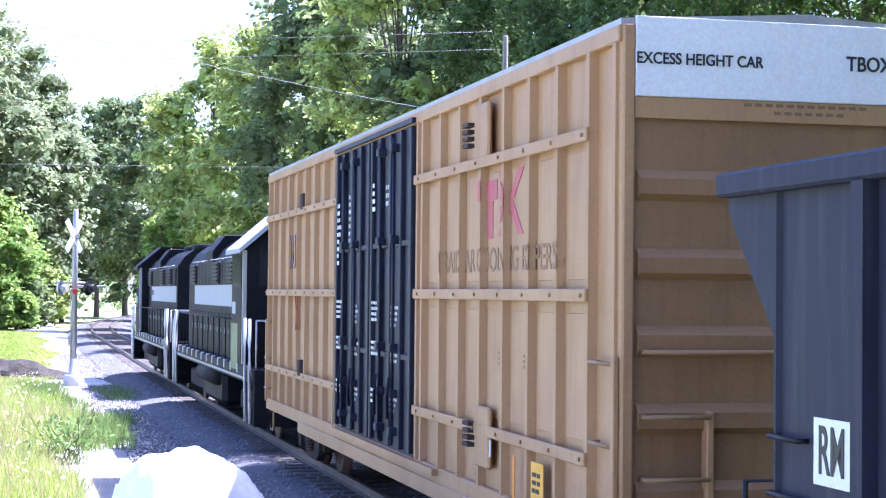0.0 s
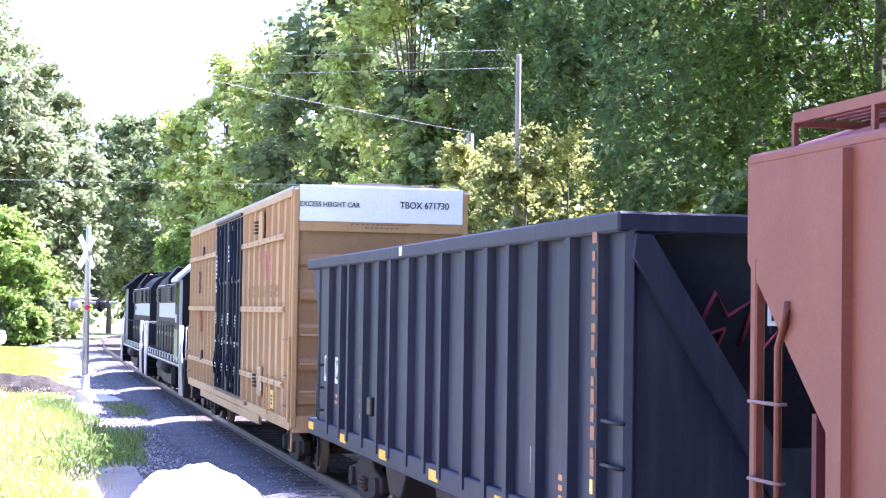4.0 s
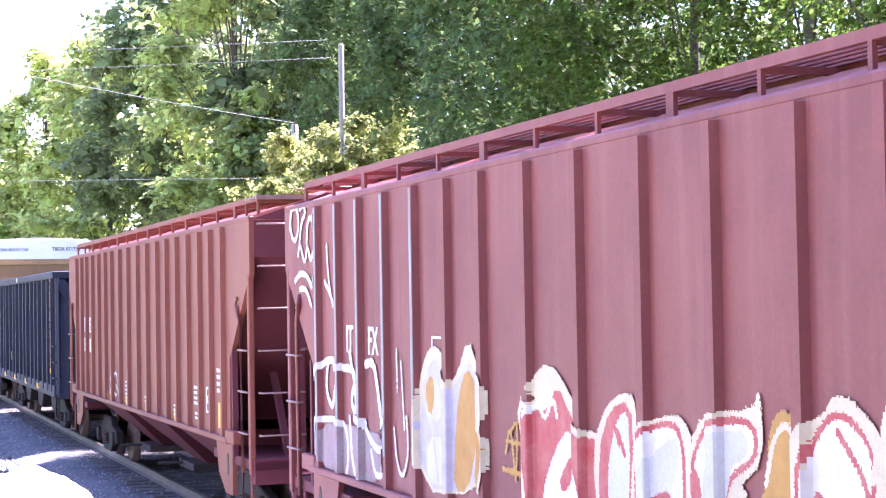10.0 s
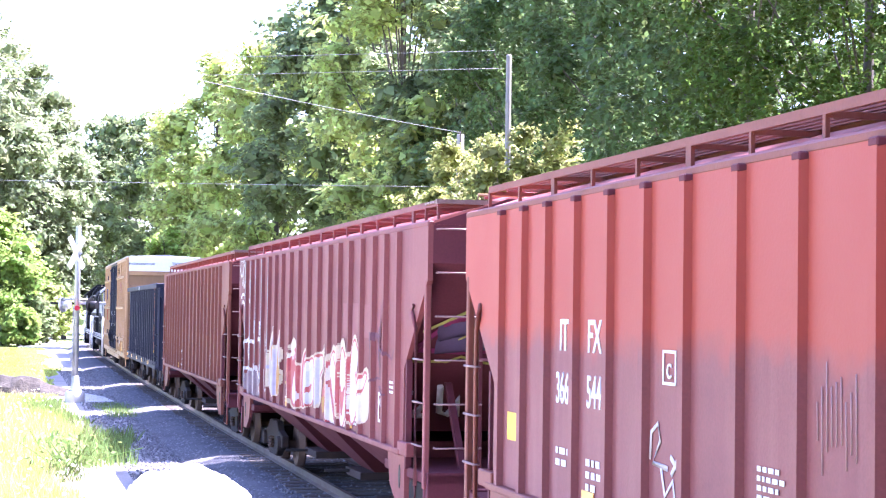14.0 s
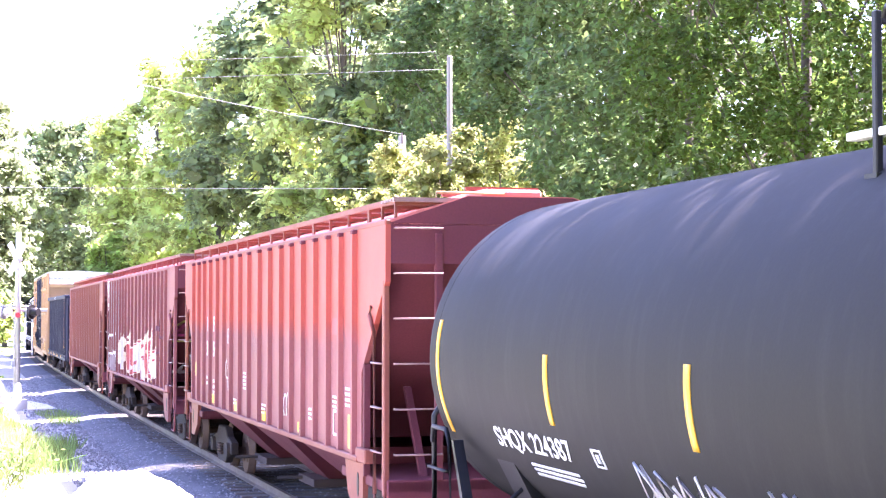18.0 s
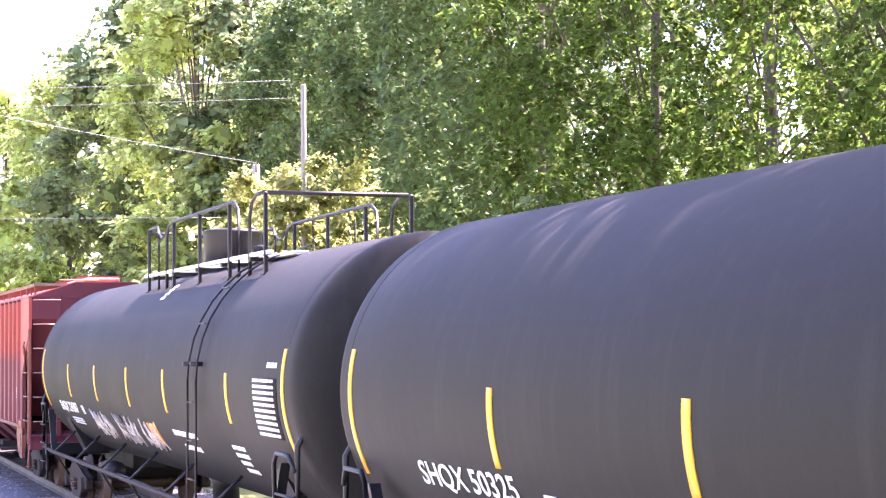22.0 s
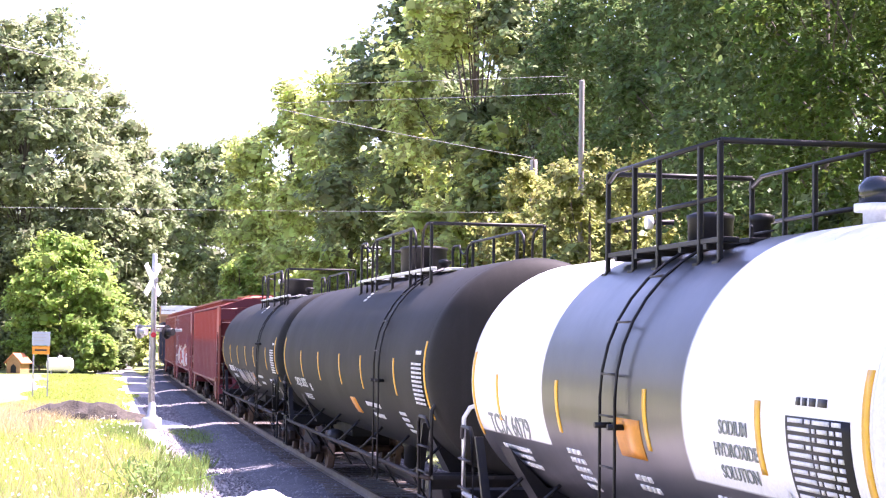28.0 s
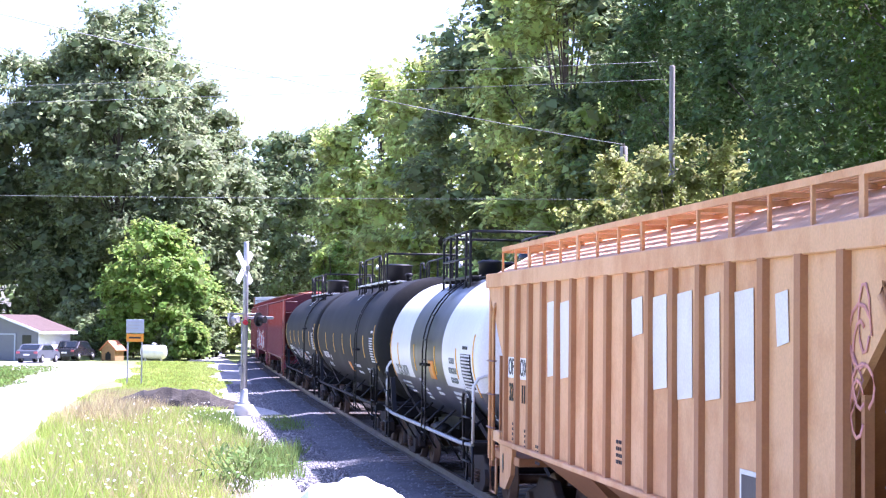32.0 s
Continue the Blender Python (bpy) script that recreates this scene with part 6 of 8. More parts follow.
for k in range(9):          # chalky runs down the faded panel
    u = 8.1 + 0.06 * k
    scrawl(hop3, [(8.375 - u, 2.7 - rg.uniform(0, 0.3)), (8.375 - u - 0.01, 2.05 + rg.uniform(-0.1, 0.25))], 0.007, FADEDCHALK, "chalk_run")
part("overpaint_patch", B(HOPX - 0.0015, HOPX + 0.003, 8.375 - 14.66, 8.375 - 14.06, 2.7, 2.9), OVERPAINT, hop3, "pale overpainted patch")


def on_slope(x, z, hl, z1=3.45):
    """A point on a hopper car's rear slope sheet."""
    return (x, -hl - 0.012 + (z1 - z) * 2.3 / (z1 - 1.45), z)


SPRAYDUSK = material("dusky_violet_spray_paint", (0.05, 0.03, 0.075), 0.7, second=(0.07, 0.03, 0.06), scale=4, amount=0.5, bump=0)
SPRAYWINE = material("wine_spray_paint", (0.2, 0.012, 0.075), 0.7, scale=4, amount=0.4, bump=0)
ENDBLUE = material("deep_blue_spray_paint", (0.03, 0.04, 0.17), 0.7, scale=5, amount=0.4, bump=0)
# mural on the rear slope sheet of the graffiti car
for mat, rad, pts in ((SPRAYDUSK, 0.12, ((-1.2, 2.72), (-0.7, 2.85), (-0.2, 2.8))), (SPRAYDUSK, 0.1, ((-1.2, 2.55), (-0.6, 2.6), (0.0, 2.62))), (SPRAYWINE, 0.035, ((-1.45, 2.5), (-1.1, 2.85), (-0.5, 2.98), (0.1, 2.85))), (SPRAYWINE, 0.03, ((-1.4, 2.5), (-0.9, 2.48), (-0.4, 2.5))),
                      (SPRAYLIME, 0.02, ((-1.4, 2.72), (-0.9, 2.98), (-0.4, 3.04), (0.1, 2.85))), (SPRAYLIME, 0.016, ((-1.45, 2.36), (-1.0, 2.36), (-0.85, 2.42), (-0.5, 2.34), (0.2, 2.36))),
                      (SPRAYLIME, 0.014, ((-1.0, 2.6), (-0.85, 2.68), (-0.72, 2.6), (-1.0, 2.6))), (SPRAYLIME, 0.014, ((-0.45, 2.72), (-0.4, 2.6), (-0.3, 2.7)))):
    bm = tube(bmesh.new(), [on_slope(x, z, 8.31) for x, z in pts], rad, 8)
    for v in bm.verts:
        d_ = v.co.y - on_slope(v.co.x, v.co.z, 8.31)[1]
        v.co.y -= d_ * 0.97
    part("mural_stroke", bm, mat, hop2, "sprayed stroke on the slope sheet")
for pts in ([(-1.35, 1.98), (-1.45, 1.86), (-1.4, 1.68), (-1.25, 1.68), (-1.15, 1.82), (-1.2, 1.66), (-1.05, 1.68)], [(-1.0, 2.05), (-0.92, 1.72), (-0.8, 1.68), (-0.72, 1.9), (-0.68, 1.66)]):
    part("painted_tag", T([on_slope(x, z, 8.31) for x, z in pts], 0.045, 5), SPRAY, hop2, "white sprayed tag")
for pts in (((-0.75, 4.02), (-0.6, 3.85), (-0.62, 3.55)), ((-0.6, 3.95), (-0.3, 4.05), (-0.45, 3.8), (-0.2, 3.85)), ((-0.55, 3.7), (-0.3, 3.72), (-0.4, 3.5), (-0.15, 3.45))):
    part("painted_tag", T([(x - 0.12, -8.31 - 0.008, z - 0.06) for x, z in pts], 0.034, 5), ENDBLUE, hop2, "slate-blue sprayed tag")

STRIPES = ((0.0, 3.25, 6.03, 8.85, 11.5, 15.02, 17.5), (0.0, 3.3, 6.15, 9.15, 11.72, 15.0, 17.55))
R, CZ = 1.56, 2.52
for k, (a, b) in enumerate(((-62.35, -44.85), (-81.92, -64.42))):
    car = build_tank("tank_car", "dusty black tank car with yellow stripes and top railings" if k else "dusty black tank car with white graffiti and yellow stripes",
                     a, b, R, CZ, TANKBLACK, STRIPES[k], 13.83, (7.2, 14.65), 9.25, "black tank cars", wd=0.83, dome_r=0.45, dome_h=0.58, off=0.0 if k else -0.24, clip=-0.26 if k else 0.2)
    h = 8.75
    data_panel(car, R, CZ, h, 16.48 if k else 16.22, 17.36 if k else 17.2, 1.98, 2.6, TANKBLACK, LETTER_WHITE)
    wrap_bars(car, R, CZ, h - 16.8, 2.76, 1, 0.45, 0.1, LETTER_WHITE, 3)
    if k:
        wrap_words("SHQX 50325", 0.28, LETTER_WHITE, car, R, CZ, h - 2.55, 1.92, 1.28)
    else:
        wrap_words("SHQX 224387", 0.27, LETTER_WHITE, car, R, CZ, h - 2.5, 1.86, 1.2)
    wrap_bars(car, R, CZ, h - 2.2, 1.68, 3, 1.3, 0.042, LETTER_WHITE, 9 + k)
    wrap_bars(car, R, CZ, h - 11.4, 1.84, 1, 1.5, 0.13, LETTER_WHITE, 5 + k)
    wrap_bars(car, R, CZ, h - 11.7, 1.66, 1, 1.0, 0.12, LETTER_WHITE, 25 + k)
    wrap_bars(car, R, CZ, h - 14.6, 1.8, 4, 0.5, 0.09, LETTER_WHITE, 15 + k)
    part("label_plate", ring_patch(bmesh.new(), R, CZ, h - 10.25, h - 9.65, -37, -25, 5), ORANGE, car, "orange warning placard")
    bm = bmesh.new()
    for j in range(4):
        ring_patch(bm, R, CZ, h - 9.45, h - 9.2, 44 + 3.2 * j, 46 + 3.2 * j, 2)
    tagged(part("stencil_block", bm, LETTER_WHITE, car), kind="stuff")
    bm = bmesh.new()
    for a0, a1, y0, y1 in ((-28, -27.4, 4.16, 3.96), (-22.8, -22.2, 4.16, 3.96), (-28, -22.2, 4.16, 4.135), (-28, -22.2, 3.985, 3.96), (-26.5, -23.8, 4.09, 4.03)):
        ring_patch(bm, R, CZ, h - y0, h - y1, a0, a1, 3)
    part("stencil_frame", bm, LETTER_WHITE, car)
    if not k:
        rg = random.Random(12)
        for j in range(22):
            y = h - 4.75 - 0.2 * j - (0.5 if j > 7 else 0) - (0.5 if j > 15 else 0)
            pts = []
            for q in range(6):
                yy, aa = y - rg.uniform(-0.05, 0.38), radians(-42 + 20 * ((q * 0.62) % 1) + rg.uniform(-2, 2))
                pts.append((-(R + 0.006) * math.cos(aa), yy, CZ + (R + 0.006) * math.sin(aa)))
            part("painted_tag", T(pts, 0.014, 4), SPRAY, car, "white sprayed scribble")
    else:
        for txt, x, z, size in (("SHQX", -0.16, 2.9, 0.2),):
            ob = lettering(txt, size, LETTER_WHITE, car, rear(x, 0, z), squeeze=0.85)
            for v in ob.data.vertices:
                v.co.y = -h - 0.16 - 0.42 * max(0.05, 1 - (math.hypot(v.co.x, v.co.z - CZ) / R) ** 2.56) ** 0.39 - 0.008 + v.co.y
band_white = material("two_tone_tank_paint", (0.78, 0.78, 0.77), 0.32, second=(0.66, 0.64, 0.58), scale=0.8, amount=0.3, streak=0.15, streak_colour=(0.4, 0.36, 0.3), bump=0.05)
band(band_white, "Z", 1.84, 0.01, (0.03, 0.03, 0.033), False)
band(band_white, "Z", 0.0, 0.01, (0.03, 0.03, 0.033), True, limits=("Y", -2.15, 2.24))
WH = 5.755
wt = build_tank("tank_car", "white tank car with a black middle band and black belly", -95.695, -84.5, 1.46, 2.43, band_white, (0.0, 1.34, 3.95, 6.79, 9.36, 11.195), 5.95, (3.55, 6.85), 4.45, "", True, 0.72, 0.24, 0.36)
data_panel(wt, 1.46, 2.43, WH, 10.03, 11.05, 1.88, 2.45, BLACK, LETTER_WHITE)
wrap_words("TCIX 6079", 0.34, GREYTEXT, wt, 1.46, 2.43, WH - 1.82, 1.94, 1.22)
for j, w in enumerate(("SODIUM", "HYDROXIDE", "SOLUTION")):
    wrap_words(w, 0.15, GREYTEXT, wt, 1.46, 2.43, WH - 9.02, 2.3 - 0.17 * j, 1.02)
wrap_bars(wt, 1.46, 2.43, WH - 10.2, 2.58, 1, 0.5, 0.1, LETTER_BLACK, 4)
for u, z, rows, wide in ((1.1, 1.72, 3, 1.3), (4.1, 1.85, 5, 0.5), (6.2, 1.75, 2, 0.5), (8.3, 1.75, 6, 1.0), (11.2, 1.6, 4, 0.3)):
    wrap_bars(wt, 1.46, 2.43, WH - u, z, rows, wide, 0.09, LETTER_WHITE, int(u * 9))
part("label_plate", ring_patch(bmesh.new(), 1.46, 2.43, WH - 6.78, WH - 6.05, -21, -7, 5), ORANGE, wt, "orange warning placard")
dia = bmesh.new()
for y0, z0 in ((9.9, 1.62),):
    v = [dia.verts.new((-math.sqrt(1.47 ** 2 - (z - 2.43) ** 2) - 0.01, WH - u, z)) for u, z in ((y0, z0 + 0.32), (y0 - 0.2, z0), (y0, z0 - 0.32), (y0 + 0.2, z0))]
    dia.faces.new(v)
bmesh.ops.solidify(dia, geom=list(dia.faces), thickness=0.004)
part("diamond_placard", dia, WHITE, wt, "white diamond hazard placard")
vp = part("vent_pipe", lathe(bmesh.new(), [(-0.15, 0.13), (0.1, 0.13), (0.1, 0.2), (0.16, 0.2)], (0, -2.67, 3.89), "Z", 20), WHITE, wt, "white vent pipe with a dark cap")
part("vent_cap", lathe(bmesh.new(), [(0.16, 0.16), (0.3, 0.165), (0.37, 0.11), (0.39, 0.02)], (0, -2.67, 3.89), "Z", 20), GLASS, vp)
hop4 = build_covered_hopper("covered_hopper", "rusty tan covered hopper car with white paint patches", -113.1, -97.6, OCHRE, OCHRE, OCHRERIB, OCHREROOF, top=3.66,
                     places=[7.75 - 1.55 - 0.843 * k for k in range(16)], ribdepth=0.055, board=0.42, ribpaint=OCHRERIB, ridge=0.5, ribwide=0.085, ribtop=0.16, s1=1.3, z1=3.48, z2=2.4)
HL = 7.75
for x in (-1.56, 1.56):
    part("eave_board", B(x - 0.045, x + 0.045, -HL - 0.01, HL + 0.01, 3.49, 3.7), OCHRE, hop4, "broad tan eave board", 0.01)
for u0, u1, z0, z1 in ((4.27, 4.88, 2.3, 3.26), (5.02, 5.57, 2.3, 3.25), (8.4, 8.84, 2.84, 3.25), (9.2, 9.72, 2.33, 3.26), (10.03, 10.55, 2.27, 3.28), (10.9, 11.36, 2.3, 3.25), (11.75, 12.26, 2.32, 3.27), (12.75, 13.06, 2.8, 3.24)):
    part("paint_patch", prism(bmesh.new(), [(HL - u1, z0 + 0.04), (HL - u0 - 0.05, z0), (HL - u0, z1 - 0.03), (HL - u1 + 0.03, z1)], "X", HOPX - 0.004, HOPX), WARMWHITE, hop4, "white painted-over patch")
for txt, num, u in (("OF", "32", 1.92), ("OX", "11", 2.78)):
    part("mark_panel", B(HOPX - 0.004, HOPX, HL - u - 0.24, HL - u + 0.24, 2.21, 2.5), WHITE, hop4, "white marking panel")
    lettering(txt, 0.32, LETTER_BLACK, hop4, side(HOPX - 0.006, HL - u, 2.355), squeeze=0.95)
    lettering(num, 0.34, BLACK, hop4, side(HOPX - 0.004, HL - u, 2.0), squeeze=0.9)
for u, z in ((2.0, 1.6), (2.85, 1.55), (3.6, 1.4), (7.8, 1.75), (12.2, 1.5)):
    bars(hop4, HOPX, HL - u, z, 4, 0.34, 0.07, UNDER, seed=int(u * 31))
np_ = part("notice_plate", B(HOPX - 0.005, HOPX, HL - 12.35, HL - 11.95, 1.28, 1.75), NAVY, hop4, "dark blue notice with a white frame")
for a, b, c, d in ((12.35, 11.95, 1.75, 1.79), (12.35, 11.95, 1.24, 1.28), (12.39, 12.35, 1.24, 1.79), (11.95, 11.91, 1.24, 1.79)):
    part("frame_bar", B(HOPX - 0.005, HOPX, HL - a, HL - b, c, d), LETTER_WHITE, np_)
scr = material("faded_pink_scrawl", (0.62, 0.27, 0.22), 0.7, bump=0)
for pts in (arc(HL - 14.45, 2.9, 0.2, 0.22, 0, 300), arc(HL - 14.5, 2.55, 0.2, 0.16, -60, 220), [(HL - 14.2, 2.9), (HL - 14.5, 2.6), (HL - 14.25, 2.3)], arc(HL - 14.52, 3.02, 0.1, 0.24, 0, 330), arc(HL - 14.4, 2.4, 0.12, 0.2, 30, 330), arc(HL - 14.45, 2.7, 0.14, 0.3, 60, 300)):
    scrawl(hop4, pts, 0.018, scr)


# ---- ground and track ----
GROUND = -0.3
GRASSLAND = material("mown_grass_ground", (0.17, 0.22, 0.05), 0.9, second=(0.26, 0.25, 0.09), scale=0.35, amount=0.7, grain=9, bump=0.4, dist=0.05)
GRAVEL = material("pale_crushed_gravel", (0.36, 0.345, 0.33), 0.9, spec=0.2, second=(0.22, 0.21, 0.2), scale=0.8, amount=0.6, grain=22, bump=0.7, dist=0.04)
BALLAST = material("grey_ballast", (0.135, 0.132, 0.14), 0.9, spec=0.2, second=(0.065, 0.063, 0.068), scale=1.2, amount=0.6, grain=20, bump=0.8, dist=0.05)
STONE = material("ballast_stone", (0.2, 0.195, 0.2), 0.85, scale=3, amount=0.4, island=0.4, bump=0)
DRIVE = material("pale_driveway_gravel", (0.42, 0.40, 0.37), 0.9, second=(0.3, 0.29, 0.27), scale=0.4, amount=0.6, grain=16, bump=0.5, dist=0.03)
TIE = material("weathered_tie_wood", (0.09, 0.07, 0.055), 0.85, second=(0.15, 0.13, 0.11), scale=3, amount=0.6, squash=(0.4, 3, 3), rnd=0.3)
POLEWOOD = material("silvered_pole_wood", (0.3, 0.28, 0.25), 0.8, second=(0.19, 0.17, 0.15), scale=3, amount=0.6, squash=(4, 4, 0.4))
CONCRETE = material("pale_concrete", (0.5, 0.49, 0.46), 0.85, second=(0.36, 0.35, 0.33), scale=2, amount=0.5)
DIRT = material("dark_dirt", (0.03, 0.024, 0.018), 0.95, second=(0.1, 0.085, 0.06), scale=2, amount=0.6, grain=14, bump=0.8, dist=0.05)
TARP = material("white_tarp_cloth", (0.82, 0.82, 0.82), 0.6, second=(0.7, 0.7, 0.72), scale=1.5, amount=0.3, grain=14, bump=0.2)


def sheet(name, mat, x0, x1, y0, y1, nx, ny, height, label=""):
    """A grid of ground over x0..x1, y0..y1 with the height that height(x, y) gives."""
    xs, ys = np.linspace(x0, x1, nx), np.linspace(y0, y1, ny)
    vs = [(x, y, height(x, y)) for y in ys for x in xs]
    fs = [(j * nx + i, j * nx + i + 1, (j + 1) * nx + i + 1, (j + 1) * nx + i) for j in range(ny - 1) for i in range(nx - 1)]
    me = bpy.data.meshes.new(name)
    me.from_pydata(vs, [], fs)
    me.materials.append(mat)
    me.polygons.foreach_set("use_smooth", [True] * len(me.polygons))
    return tagged(new(name, me), label, kind="structure")


def ribbon(name, mat, line, wide, z, label=""):
    """A flat strip of ground along a bent line of points."""
    vs, fs = [], []
    for i, (x, y) in enumerate(line):
        a, b = line[max(i - 1, 0)], line[min(i + 1, len(line) - 1)]
        d = Vector((b[0] - a[0], b[1] - a[1])).normalized()
        w = wide[i] / 2
        for f in (-1, -0.5, 0, 0.5, 1):
            e = 0.25 * noise.noise((x, y, f * 9))
            vs.append((x + d.y * (w * f + (e if abs(f) == 1 else 0)), y - d.x * (w * f + (e if abs(f) == 1 else 0)), z + (0 if abs(f) < 1 else -0.03)))
        if i:
            fs += [((i - 1) * 5 + k, (i - 1) * 5 + k + 1, i * 5 + k + 1, i * 5 + k) for k in range(4)]
    me = bpy.data.meshes.new(name)
    me.from_pydata(vs, [], fs)
    me.materials.append(mat)
    return tagged(new(name, me), label, kind="structure")


sheet("ground", GRASSLAND, -1500, 1500, -700, 2300, 121, 121, lambda x, y: GROUND - 0.1, "sunlit rough grass reaching to the woods")


def curve_x(y):
    """The track runs straight, a hair to the left, then swings to the right far ahead."""
    return TRACK_X - 0.0018 * y + max(0.0, y - 35) ** 2 * 0.000075 + max(0.0, y - 120) ** 2 * 0.00072


def bed(u):
    a = abs(u)
    return -0.17 if a < 1.75 else -0.17 - (a - 1.75) * 0.16


ys = [-140 + 4 * k for k in range(100)]
vs, fs = [], []
us = [-3.0, -2.4, -1.75, -0.9, 0.0, 0.9, 1.75, 2.4, 3.0]
for j, y in enumerate(ys):
    vs += [(curve_x(y) + u, y, bed(u) + (0.02 * noise.noise((u * 3, y, 0)) if abs(u) < 3 else -0.12)) for u in us]
    if j:
        fs += [((j - 1) * 9 + i, (j - 1) * 9 + i + 1, j * 9 + i + 1, j * 9 + i) for i in range(8)]
me = bpy.data.meshes.new("track_bed")
me.from_pydata(vs, [], fs)
me.materials.append(BALLAST)
tagged(new("track_bed", me), "grey crushed-stone ballast bed under the rails", kind="structure")
ribbon("gravel_shoulder", GRAVEL, [(2.25, y) for y in range(-40, 200, 4)], [3.6 + 0.4 * math.sin(y * 0.11) for y in range(-40, 200, 4)], GROUND - 0.02, "grey gravel service way beside the track")


def rail_line(u):
    prof = [(-0.07, -0.155), (0.07, -0.155), (0.07, -0.14), (0.015, -0.12), (0.015, -0.04), (0.036, -0.03), (0.036, 0.0), (-0.036, 0.0), (-0.036, -0.03), (-0.015, -0.04), (-0.015, -0.12), (-0.07, -0.14)]
    bm = bmesh.new()
    rows = [[bm.verts.new((curve_x(y) + u + a, y, b)) for a, b in prof] for y in ys]
    for q, w in zip(rows, rows[1:]):
        for k in range(12):
            bm.faces.new((q[k], q[(k + 1) % 12], w[(k + 1) % 12], w[k]))
    bmesh.ops.recalc_face_normals(bm, faces=list(bm.faces))
    return bm


track = tagged(new("track"), "single railway track with wooden ties in grey ballast", kind="structure")
part("rail", rail_line(-0.754), RAILHEAD, track)
part("rail", rail_line(0.754), RAILHEAD, track)
# side track that leaves to the left far ahead
part("siding_rail", T([(curve_x(y) - 0.7 - max(0, y - 150) ** 1.5 * 0.012, y, -0.03) for y in range(152, 262, 5)], 0.05, 5), RAILHEAD, track)

# ---- leaves ----
def leaf_mesh(name, pos, nrm, size, mat, aspect=1.5, rg=None):
    """Leaves as bent rhombs at pos, facing about nrm, of the sizes given."""
    n = len(pos)
    rg = rg or np.random.default_rng(1)
    nrm = nrm / np.linalg.norm(nrm, axis=1)[:, None]
    t = rg.normal(size=(n, 3))
    t -= (t * nrm).sum(1)[:, None] * nrm
    t /= np.linalg.norm(t, axis=1)[:, None]
    b = np.cross(nrm, t)
    s = size[:, None]
    v = np.stack([pos - t * s * aspect * 0.5, pos + b * s * 0.5 + nrm * s * 0.12, pos + t * s * aspect * 0.5, pos - b * s * 0.5 + nrm * s * 0.12], 1).reshape(-1, 3)
    me = bpy.data.meshes.new(name)
    me.vertices.add(4 * n)
    me.vertices.foreach_set("co", v.astype(np.float32).ravel())
    me.loops.add(4 * n)
    me.loops.foreach_set("vertex_index", np.arange(4 * n, dtype=np.int32))
    me.polygons.add(n)
    me.polygons.foreach_set("loop_start", np.arange(0, 4 * n, 4, dtype=np.int32))
    me.update(calc_edges=True)
    me.materials.append(mat)
    return me


LEAF = {
    "maple": leafy("maple_leaves", (0.275, 0.335, 0.12)),
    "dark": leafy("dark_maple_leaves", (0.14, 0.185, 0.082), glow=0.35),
    "bright": leafy("bright_green_leaves", (0.165, 0.245, 0.06)),
    "locust": leafy("locust_leaves", (0.078, 0.125, 0.042), glow=0.32),
    "yellow": leafy("yellowing_leaves", (0.19, 0.215, 0.07)),
    "lit": leafy("sunlit_canopy_leaves", (0.05, 0.086, 0.016), 0.5, 0.55),
    "cottonwood": leafy("cottonwood_leaves", (0.165, 0.205, 0.108)),
}
BARK = material("grey_brown_bark", (0.13, 0.105, 0.085), 0.9, second=(0.07, 0.055, 0.045), scale=2, amount=0.6, squash=(5, 5, 0.6), bump=0.5, dist=0.03)


